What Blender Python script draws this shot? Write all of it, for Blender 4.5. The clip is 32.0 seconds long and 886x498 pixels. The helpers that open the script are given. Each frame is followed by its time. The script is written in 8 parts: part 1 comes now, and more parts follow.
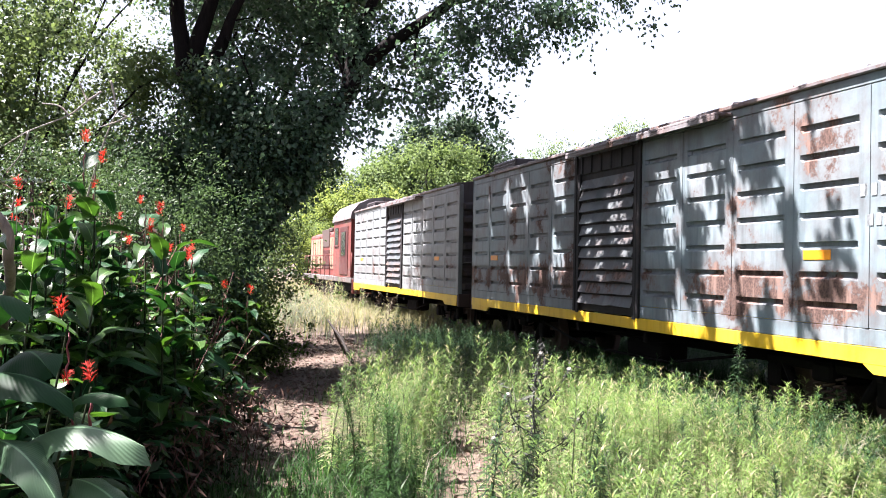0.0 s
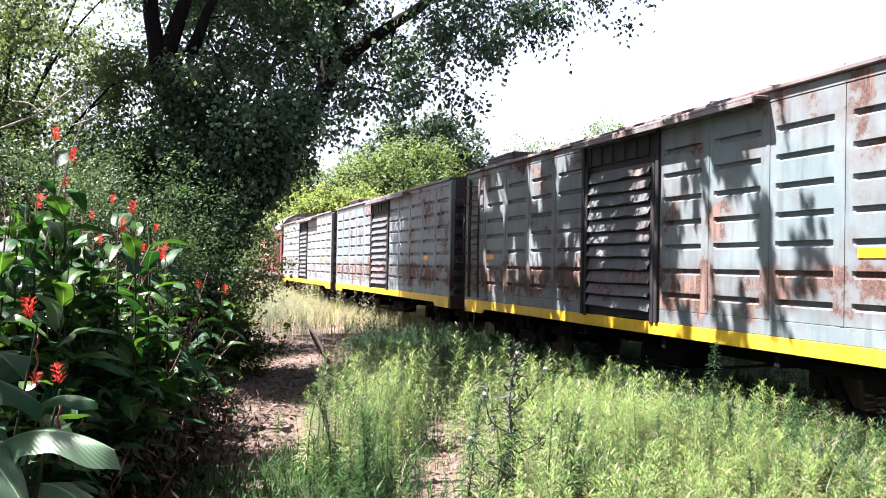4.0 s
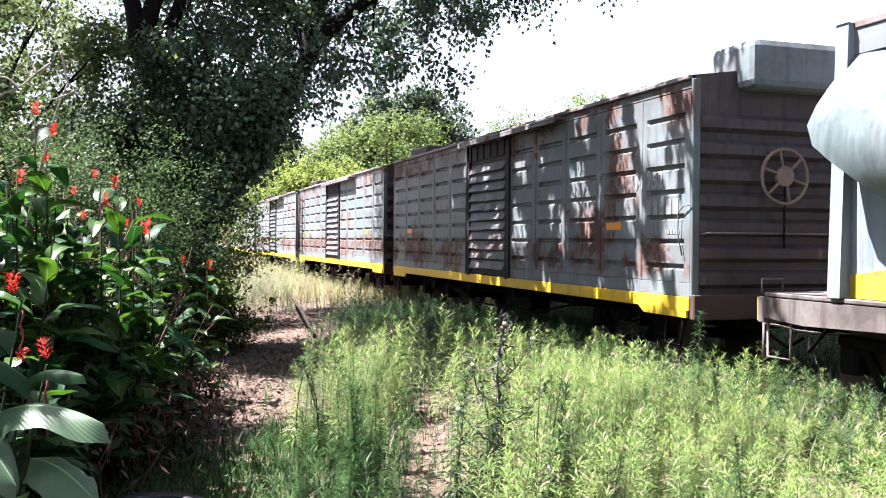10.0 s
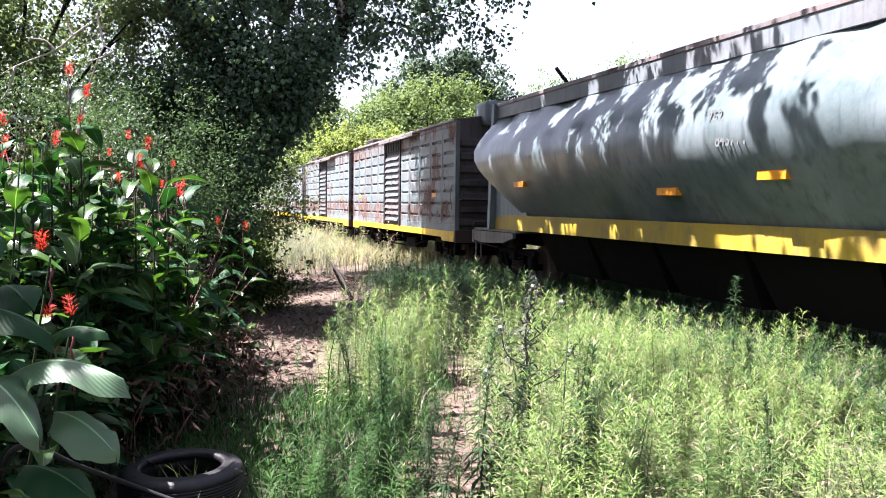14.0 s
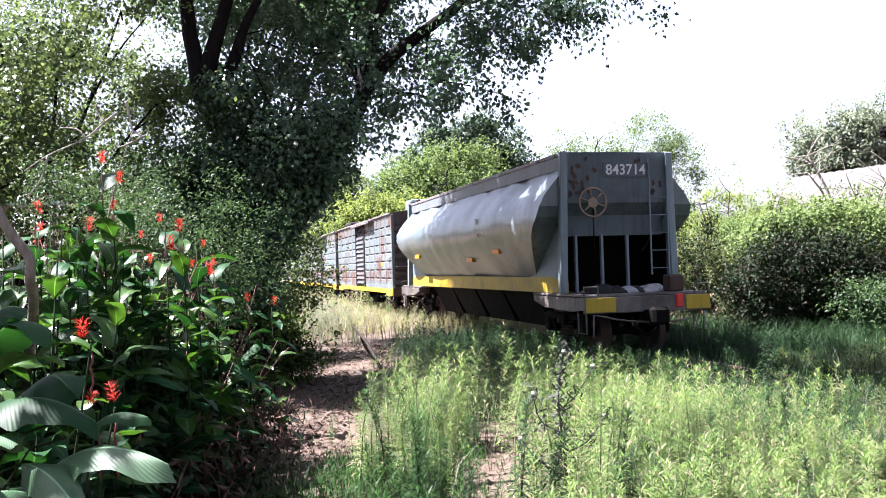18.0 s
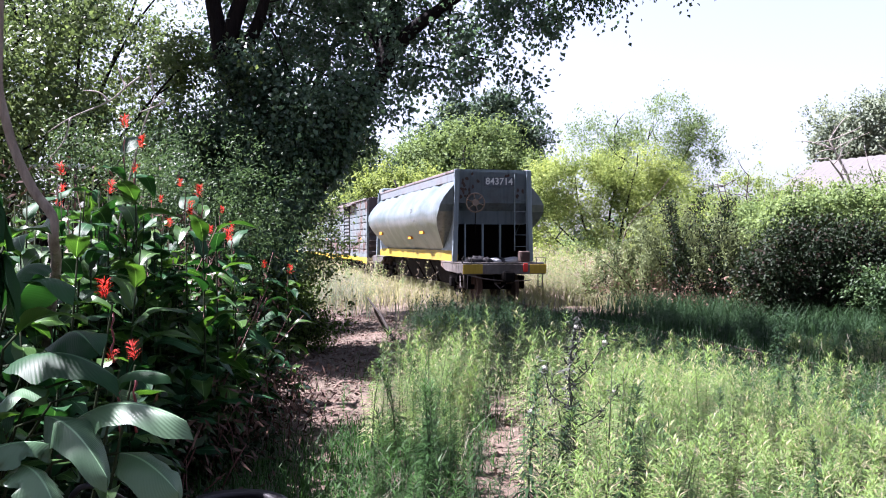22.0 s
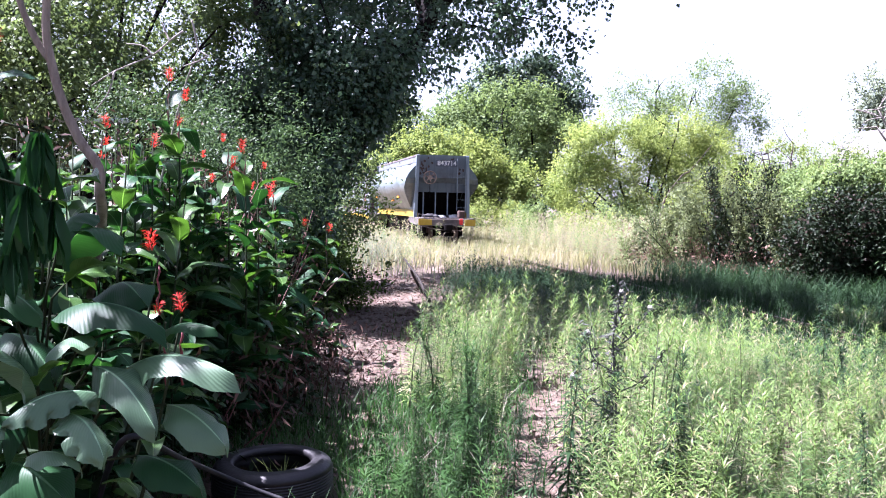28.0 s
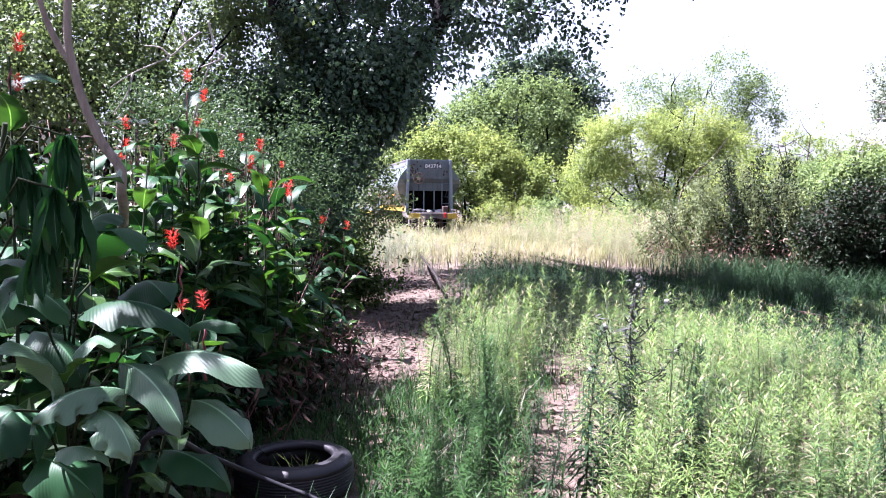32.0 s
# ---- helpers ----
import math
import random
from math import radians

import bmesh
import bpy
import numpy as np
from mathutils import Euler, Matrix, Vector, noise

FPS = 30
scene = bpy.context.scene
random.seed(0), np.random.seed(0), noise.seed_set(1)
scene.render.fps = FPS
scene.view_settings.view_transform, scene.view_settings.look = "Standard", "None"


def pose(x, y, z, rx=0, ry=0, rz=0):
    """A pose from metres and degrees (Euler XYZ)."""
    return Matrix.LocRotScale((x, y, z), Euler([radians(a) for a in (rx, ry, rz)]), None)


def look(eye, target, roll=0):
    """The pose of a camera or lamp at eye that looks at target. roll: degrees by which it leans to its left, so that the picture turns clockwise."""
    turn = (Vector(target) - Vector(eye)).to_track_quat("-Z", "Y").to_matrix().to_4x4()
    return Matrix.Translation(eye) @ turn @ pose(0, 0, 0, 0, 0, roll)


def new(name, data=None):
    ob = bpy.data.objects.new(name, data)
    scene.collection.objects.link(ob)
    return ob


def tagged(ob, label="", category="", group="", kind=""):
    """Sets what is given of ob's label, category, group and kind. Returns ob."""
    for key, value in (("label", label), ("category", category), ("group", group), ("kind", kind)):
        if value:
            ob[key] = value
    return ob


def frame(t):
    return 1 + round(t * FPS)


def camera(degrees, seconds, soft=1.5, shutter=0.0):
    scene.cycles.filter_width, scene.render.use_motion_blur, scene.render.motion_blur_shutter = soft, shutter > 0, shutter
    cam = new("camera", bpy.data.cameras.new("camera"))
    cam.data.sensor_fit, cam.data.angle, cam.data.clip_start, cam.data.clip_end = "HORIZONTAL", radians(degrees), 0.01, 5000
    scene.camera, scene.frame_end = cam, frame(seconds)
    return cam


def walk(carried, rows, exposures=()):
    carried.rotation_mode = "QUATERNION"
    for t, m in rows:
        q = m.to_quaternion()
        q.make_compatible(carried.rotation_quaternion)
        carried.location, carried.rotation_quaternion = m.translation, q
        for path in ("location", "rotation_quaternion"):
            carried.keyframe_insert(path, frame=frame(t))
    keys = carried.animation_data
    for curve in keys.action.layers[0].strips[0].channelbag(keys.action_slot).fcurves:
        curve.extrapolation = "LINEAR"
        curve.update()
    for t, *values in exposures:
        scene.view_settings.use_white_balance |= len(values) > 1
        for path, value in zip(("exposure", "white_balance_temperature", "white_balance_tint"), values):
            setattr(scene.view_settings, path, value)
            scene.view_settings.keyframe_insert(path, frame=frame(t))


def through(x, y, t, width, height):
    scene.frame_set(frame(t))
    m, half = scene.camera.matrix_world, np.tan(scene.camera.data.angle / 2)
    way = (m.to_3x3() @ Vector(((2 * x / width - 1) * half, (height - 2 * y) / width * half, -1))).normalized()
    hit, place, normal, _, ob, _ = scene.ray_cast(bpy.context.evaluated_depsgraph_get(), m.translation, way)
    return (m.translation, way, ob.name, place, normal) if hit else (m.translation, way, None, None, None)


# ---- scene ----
# ---- camera ----
cam = camera(51.4, 32.0, soft=1.0)
PATH = [
    (0.0, pose(-0.016, -0.002, 1.659, 91.08, -1.20, 0.21)),
    (0.5, pose(-0.019, 0.031, 1.660, 90.92, -1.12, -0.17)),
    (1.0, pose(-0.019, 0.030, 1.659, 91.14, -0.45, -0.26)),
    (1.5, pose(-0.021, 0.024, 1.654, 90.46, 0.36, 0.19)),
    (2.0, pose(-0.031, 0.028, 1.651, 90.71, -0.43, 0.16)),
    (2.5, pose(-0.025, 0.031, 1.655, 90.61, -0.68, -0.31)),
    (3.0, pose(-0.023, 0.026, 1.662, 90.85, -1.42, -0.61)),
    (3.5, pose(-0.016, 0.027, 1.662, 91.17, -1.13, -1.28)),
    (5.5, pose(-0.009, 0.017, 1.641, 89.76, -0.77, -0.84)),
    (6.0, pose(-0.013, 0.039, 1.642, 89.30, -0.45, -0.99)),
    (6.5, pose(-0.019, 0.044, 1.646, 89.69, -1.41, -0.95)),
    (7.0, pose(-0.014, 0.015, 1.648, 89.76, -1.82, -1.59)),
    (7.5, pose(-0.011, 0.004, 1.649, 89.96, -2.03, -1.98)),
    (8.0, pose(-0.004, 0.006, 1.647, 89.88, -2.05, -2.92)),
    (8.5, pose(-0.007, 0.011, 1.645, 89.72, -1.68, -3.21)),
    (9.0, pose(-0.008, 0.012, 1.650, 89.66, -0.77, -2.34)),
    (9.5, pose(-0.014, 0.015, 1.645, 89.48, -0.52, -1.60)),
    (10.0, pose(-0.025, 0.038, 1.646, 89.44, -0.47, -2.22)),
    (10.5, pose(-0.020, 0.049, 1.647, 89.11, -0.74, -2.79)),
    (11.0, pose(0.027, 0.005, 1.643, 89.22, -0.93, -0.62)),
    (11.5, pose(0.064, -0.006, 1.649, 90.14, -1.13, -1.21)),
    (12.0, pose(0.064, 0.006, 1.652, 89.42, -0.59, -0.86)),
    (12.5, pose(0.066, 0.028, 1.638, 88.82, -0.81, -0.80)),
    (13.0, pose(0.065, 0.056, 1.631, 87.52, -0.50, -0.61)),
    (13.5, pose(0.061, 0.055, 1.629, 86.93, -0.50, 0.03)),
    (15.5, pose(0.027, 0.026, 1.649, 89.19, -0.84, 0.60)),
    (16.0, pose(0.027, 0.004, 1.654, 89.91, -0.20, 1.06)),
    (16.5, pose(0.022, -0.014, 1.663, 91.44, 0.02, 1.31)),
    (17.0, pose(0.018, -0.011, 1.662, 90.96, 0.87, 1.10)),
    (17.5, pose(0.020, -0.003, 1.667, 91.08, 1.36, 1.82)),
    (18.0, pose(0.026, -0.008, 1.670, 91.16, 1.70, 1.77)),
    (18.5, pose(0.028, -0.014, 1.667, 91.19, 1.84, 1.89)),
    (19.0, pose(0.027, -0.017, 1.667, 91.26, 1.89, 2.31)),
    (19.5, pose(0.029, -0.022, 1.669, 91.29, 1.69, 2.60)),
    (20.0, pose(0.028, -0.044, 1.665, 91.41, 1.52, 2.66)),
    (20.5, pose(0.028, -0.064, 1.663, 91.06, 1.34, 2.84)),
    (21.0, pose(0.030, -0.063, 1.662, 90.94, 0.85, 2.28)),
    (21.5, pose(0.032, -0.064, 1.656, 89.92, 1.03, 2.53)),
    (22.0, pose(0.020, -0.051, 1.655, 89.61, -0.07, 2.70)),
    (22.5, pose(0.009, -0.006, 1.654, 89.42, 0.05, 2.67)),
    (23.0, pose(0.002, 0.002, 1.651, 88.93, 0.64, 3.06)),
    (23.5, pose(0.001, 0.000, 1.650, 89.20, 0.11, 3.22)),
    (24.0, pose(-0.006, -0.024, 1.651, 89.19, -0.38, 3.96)),
    (24.5, pose(-0.012, -0.047, 1.642, 88.81, -0.19, 4.41)),
    (26.5, pose(-0.026, -0.050, 1.643, 88.31, -0.86, 4.88)),
    (27.0, pose(-0.023, -0.026, 1.637, 87.67, -0.91, 4.68)),
    (27.5, pose(-0.034, 0.011, 1.634, 87.30, -0.72, 4.68)),
    (28.0, pose(-0.042, 0.014, 1.634, 87.29, -1.24, 4.87)),
    (28.5, pose(-0.043, 0.016, 1.632, 87.06, -1.13, 5.08)),
    (29.0, pose(-0.042, 0.017, 1.633, 86.84, -1.10, 4.96)),
    (29.5, pose(-0.043, 0.016, 1.635, 86.75, -1.23, 5.25)),
    (30.0, pose(-0.038, 0.012, 1.634, 87.02, -0.84, 5.39)),
    (30.5, pose(-0.032, -0.023, 1.631, 86.84, -0.64, 5.42)),
    (31.0, pose(-0.032, -0.034, 1.631, 86.92, -0.87, 5.50)),
    (31.5, pose(-0.038, -0.034, 1.631, 86.92, -0.86, 5.64)),
    (32.0, pose(-0.042, -0.032, 1.633, 87.07, -0.57, 5.85)),
]
walk(cam, PATH, [(0, 3.13, 6190, 23), (6, 3.15, 6190, 23), (10, 3.20, 6150, 23), (13, 3.20, 6080, 24), (16, 3.27, 6000, 24), (18, 3.13, 5950, 24), (22, 2.91, 5740, 29), (24, 2.96, 5510, 30), (27, 3.21, 5480, 34), (32, 3.26, 5530, 36)])

# ---- light ----
SUN_AZIMUTH = 78.0      # degrees to the left of straight ahead
SUN_HEIGHT = 61.0
world = bpy.data.worlds.new("world")
scene.world = world
world.use_nodes = True
wn = world.node_tree
for n in list(wn.nodes):
    wn.nodes.remove(n)
sky = wn.nodes.new("ShaderNodeTexSky")
sky.sky_type = "NISHITA"
sky.sun_disc = False
sky.sun_elevation = radians(SUN_HEIGHT)
sky.sun_rotation = radians(-SUN_AZIMUTH)
sky.air_density, sky.dust_density, sky.ozone_density = 1.0, 2.0, 1.0
background = wn.nodes.new("ShaderNodeBackground")
background.inputs["Strength"].default_value = 0.05
world_out = wn.nodes.new("ShaderNodeOutputWorld")
haze = wn.nodes.new("ShaderNodeHueSaturation")     # milky summer haze
haze.inputs["Saturation"].default_value = 0.47
haze.inputs["Value"].default_value = 0.72
wn.links.new(sky.outputs[0], haze.inputs["Color"])
wn.links.new(haze.outputs[0], background.inputs["Color"])
wn.links.new(background.outputs[0], world_out.inputs["Surface"])

sun_data = bpy.data.lights.new("sun", "SUN")
sun_data.energy = 5.0
sun_data.angle = radians(0.53)
sun_data.color = (1.0, 0.95, 0.86)
sun = new("sun", sun_data)
sun_from = Vector((-math.sin(radians(SUN_AZIMUTH)) * math.cos(radians(SUN_HEIGHT)),
                   math.cos(radians(SUN_AZIMUTH)) * math.cos(radians(SUN_HEIGHT)),
                   math.sin(radians(SUN_HEIGHT))))
sun.matrix_world = look(sun_from * 60, (0, 0, 0))


# ---- materials ----
def material(name):
    """A new node material: returns it with its tree, its Principled shader and a maker of nodes."""
    m = bpy.data.materials.new(name)
    m.use_nodes = True
    t = m.node_tree
    p = t.nodes["Principled BSDF"]

    def add(kind, links=(), **values):
        n = t.nodes.new(kind)
        for k, v in values.items():
            if k in n.inputs:
                n.inputs[k].default_value = v
        for source, key in links:
            t.links.new(source, n.inputs[key])
        return n
    return m, t, p, add


def ramp(add, source, stops):
    n = add("ShaderNodeValToRGB", [(source, "Fac")])
    while len(n.color_ramp.elements) < len(stops):
        n.color_ramp.elements.new(0.5)
    for e, (at, c) in zip(n.color_ramp.elements, stops):
        e.position = at
        e.color = (*c, 1) if len(c) == 3 else c
    return n.outputs["Color"]


def blend(t, add, fac, a, b, how="MIX"):
    n = add("ShaderNodeMix")
    n.data_type, n.blend_type = "RGBA", how
    for v, i in ((fac, 0), (a, 6), (b, 7)):
        if isinstance(v, (int, float)):
            n.inputs[i].default_value = v
        elif isinstance(v, tuple):
            n.inputs[i].default_value = (*v, 1)
        else:
            t.links.new(v, n.inputs[i])
    return n.outputs[2]


def foliage(name, dark, light, dry=None, gloss=0.45, through=0.45, glow=(1.17, 1.15, 0.92), patch=0.9, patchy=0.45, sheen=0.12):
    """Leaf material: two greens by leaf and by place, light that shines through."""
    m, t, p, add = material(name)
    geo = add("ShaderNodeNewGeometry")
    n = add("ShaderNodeTexNoise", [(geo.outputs["Position"], "Vector")], Scale=patch, Detail=3.0)
    c1 = blend(t, add, geo.outputs["Random Per Island"], dark, light)
    c2 = blend(t, add, ramp(add, n.outputs[0], [(0.35, (0, 0, 0)), (0.65, (1, 1, 1))]), dark, light, "MIX")
    c = blend(t, add, patchy, c1, c2)
    if dry:
        r = add("ShaderNodeMath", [(geo.outputs["Random Per Island"], 0)])
        r.operation = "MULTIPLY"
        r.inputs[1].default_value = 7.31
        r2 = add("ShaderNodeMath", [(r.outputs[0], 0)])
        r2.operation = "FRACT"
        c = blend(t, add, ramp(add, r2.outputs[0], [(0.82, (0, 0, 0)), (0.86, (1, 1, 1))]), c, dry)
    t.links.new(c, p.inputs["Base Color"])
    p.inputs["Roughness"].default_value = gloss
    p.inputs["Specular IOR Level"].default_value = sheen
    tr = add("ShaderNodeBsdfTranslucent")
    t.links.new(blend(t, add, 1.0, c, glow, "MULTIPLY"), tr.inputs["Color"])
    mix = add("ShaderNodeMixShader", [(p.outputs[0], 1), (tr.outputs[0], 2)], Fac=through)
    t.links.new(mix.outputs[0], t.nodes["Material Output"].inputs["Surface"])
    return m


def plain(name, colour, rough=0.6, metal=0.0, vary=0.25, scale=6.0, relief=0.2, fine=40.0, sheen=0.4):
    """One base colour that varies at two scales, with fine relief."""
    m, t, p, add = material(name)
    tc = add("ShaderNodeTexCoord")
    a = add("ShaderNodeTexNoise", [(tc.outputs["Object"], "Vector")], Scale=scale, Detail=4.0)
    b = add("ShaderNodeTexNoise", [(tc.outputs["Object"], "Vector")], Scale=fine, Detail=4.0)
    low = tuple(v * (1 - vary) for v in colour)
    high = tuple(min(1, v * (1 + vary)) for v in colour)
    c = blend(t, add, ramp(add, a.outputs[0], [(0.3, (0, 0, 0)), (0.7, (1, 1, 1))]), low, high)
    c = blend(t, add, 0.35, c, blend(t, add, b.outputs[0], low, high))
    t.links.new(c, p.inputs["Base Color"])
    t.links.new(ramp(add, a.outputs[0], [(0.2, (rough * 0.8,) * 3), (0.8, (min(1, rough * 1.2),) * 3)]), p.inputs["Roughness"])
    p.inputs["Metallic"].default_value = metal
    p.inputs["Specular IOR Level"].default_value = sheen
    bump = add("ShaderNodeBump", [(b.outputs[0], "Height")], Strength=relief, Distance=0.01)
    t.links.new(bump.outputs[0], p.inputs["Normal"])
    return m


def car_paint(name, base, seed, rust=0.5, band=(0.95, 1.75), rough=0.55, worn=(0.1452, 0.165, 0.1782), coat=0.0, sheen=0.18, low=0.08, top=0.035):
    """Weathered paint on steel: faded patches, rust blooms, runs and a rusty low band."""
    m, t, p, add = material(name)
    tc = add("ShaderNodeTexCoord")
    shift = add("ShaderNodeMapping", [(tc.outputs["Object"], "Vector")])
    shift.inputs["Location"].default_value = (seed * 3.7, seed * 1.3, seed * 2.1)
    big = add("ShaderNodeTexNoise", [(shift.outputs[0], "Vector")], Scale=0.8, Detail=8.0, Roughness=0.65)
    mid = add("ShaderNodeTexNoise", [(shift.outputs[0], "Vector")], Scale=1.7, Detail=10.0, Roughness=0.68)
    fine = add("ShaderNodeTexNoise", [(shift.outputs[0], "Vector")], Scale=38.0, Detail=6.0)
    runs_map = add("ShaderNodeMapping", [(shift.outputs[0], "Vector")])
    runs_map.inputs["Scale"].default_value = (5.0, 5.0, 0.5)
    runs = add("ShaderNodeTexNoise", [(runs_map.outputs[0], "Vector")], Scale=2.0, Detail=5.0)
    dark = tuple(v * 0.72 for v in base)
    c = blend(t, add, ramp(add, big.outputs[0], [(0.35, (0, 0, 0)), (0.62, (1, 1, 1))]), base, worn)
    c = blend(t, add, ramp(add, runs.outputs[0], [(0.5, (0, 0, 0)), (0.72, (0.75,) * 3)]), c, dark)
    # where rust is: blooms everywhere, more in the low band and under the eave
    z = add("ShaderNodeSeparateXYZ", [(tc.outputs["Object"], "Vector")])

    def bandwise(lo, hi, a, b):
        n = add("ShaderNodeMapRange", [(z.outputs[2], 0)])
        n.interpolation_type = "SMOOTHSTEP"
        n.inputs[1].default_value, n.inputs[2].default_value = lo, hi
        n.inputs[3].default_value, n.inputs[4].default_value = a, b
        return n.outputs[0]

    def plus(a, b):
        n = add("ShaderNodeMath", [(a, 0), (b, 1)])
        n.operation = "ADD"
        return n.outputs[0]
    def times(a, b):
        n = add("ShaderNodeMath", [(a, 0), (b, 1)])
        n.operation = "MULTIPLY"
        return n.outputs[0]
    patch = blend(t, add, 0.45, mid.outputs[0], big.outputs[0])
    level = plus(plus(patch, times(bandwise(band[0] + 0.1, band[0] + 0.4, 0.0, low * (0.3 + rust)), bandwise(band[1] - 0.15, band[1] + 0.1, 1.0, 0.0))), bandwise(2.75, 3.35, 0.0, top * rust))
    edge = 0.66 - 0.14 * rust
    stain = ramp(add, level, [(edge - 0.10, (0, 0, 0)), (edge + 0.03, (0.85,) * 3)])
    rusty = ramp(add, plus(level, blend(t, add, 0.93, fine.outputs[0], (0, 0, 0))), [(edge + 0.055, (0, 0, 0)), (edge + 0.085, (1, 1, 1))])
    c = blend(t, add, stain, c, blend(t, add, 0.6, c, (0.066, 0.042, 0.037)))
    rust_c = blend(t, add, ramp(add, fine.outputs[0], [(0.35, (0, 0, 0)), (0.65, (1, 1, 1))]), (0.040, 0.025, 0.021), (0.095, 0.060, 0.049))
    pale = blend(t, add, ramp(add, runs.outputs[0], [(0.52, (0, 0, 0)), (0.62, (0.8,) * 3)]), rust_c, (0.155, 0.105, 0.086))
    c = blend(t, add, rusty, c, pale)
    t.links.new(c, p.inputs["Base Color"])
    t.links.new(blend(t, add, rusty, (rough,) * 3, (0.85,) * 3), p.inputs["Roughness"])
    p.inputs["Metallic"].default_value = 0.0
    p.inputs["Specular IOR Level"].default_value = sheen
    p.inputs["Coat Weight"].default_value = coat
    p.inputs["Coat Roughness"].default_value = 0.1
    height = blend(t, add, 0.4, mid.outputs[0], fine.outputs[0])
    bump = add("ShaderNodeBump", [(height, "Height")], Strength=0.25, Distance=0.012)
    t.links.new(bump.outputs[0], p.inputs["Normal"])
    return m


def bark_material(name, dark, light):
    m, t, p, add = material(name)
    tc = add("ShaderNodeTexCoord")
    mp = add("ShaderNodeMapping", [(tc.outputs["Object"], "Vector")])
    mp.inputs["Scale"].default_value = (9.0, 9.0, 1.6)
    n = add("ShaderNodeTexNoise", [(mp.outputs[0], "Vector")], Scale=2.2, Detail=9.0, Roughness=0.7)
    t.links.new(ramp(add, n.outputs[0], [(0.35, dark), (0.7, light)]), p.inputs["Base Color"])
    p.inputs["Roughness"].default_value = 0.95
    p.inputs["Specular IOR Level"].default_value = 0.1
    b = add("ShaderNodeBump", [(n.outputs[0], "Height")], Strength=0.8, Distance=0.03)
    t.links.new(b.outputs[0], p.inputs["Normal"])
    return m


def ground_material():
    """Bare dusty soil with litter, greener and darker under the plants."""
    m, t, p, add = material("soil")
    tc = add("ShaderNodeTexCoord")
    a = add("ShaderNodeTexNoise", [(tc.outputs["Object"], "Vector")], Scale=0.35, Detail=6.0)
    b = add("ShaderNodeTexNoise", [(tc.outputs["Object"], "Vector")], Scale=3.0, Detail=8.0, Roughness=0.7)
    f = add("ShaderNodeTexNoise", [(tc.outputs["Object"], "Vector")], Scale=45.0, Detail=6.0, Roughness=0.75)
    v = add("ShaderNodeTexVoronoi", [(tc.outputs["Object"], "Vector")], Scale=28.0)
    soil = blend(t, add, ramp(add, b.outputs[0], [(0.35, (0, 0, 0)), (0.65, (1, 1, 1))]), (0.035, 0.021, 0.015), (0.083, 0.055, 0.039))
    soil = blend(t, add, ramp(add, f.outputs[0], [(0.4, (0, 0, 0)), (0.7, (0.8,) * 3)]), soil, (0.14, 0.100, 0.074))
    straw = blend(t, add, ramp(add, a.outputs[0], [(0.42, (0, 0, 0)), (0.58, (0.45,) * 3)]), soil, (0.059, 0.047, 0.027))
    dark = blend(t, add, ramp(add, v.outputs[0], [(0.05, (0.5,) * 3), (0.3, (0, 0, 0))]), straw, (0.016, 0.011, 0.008))
    t.links.new(dark, p.inputs["Base Color"])
    p.inputs["Roughness"].default_value = 0.95
    h = blend(t, add, 0.5, b.outputs[0], f.outputs[0])
    bump = add("ShaderNodeBump", [(h, "Height")], Strength=0.9, Distance=0.04)
    t.links.new(bump.outputs[0], p.inputs["Normal"])
    return m


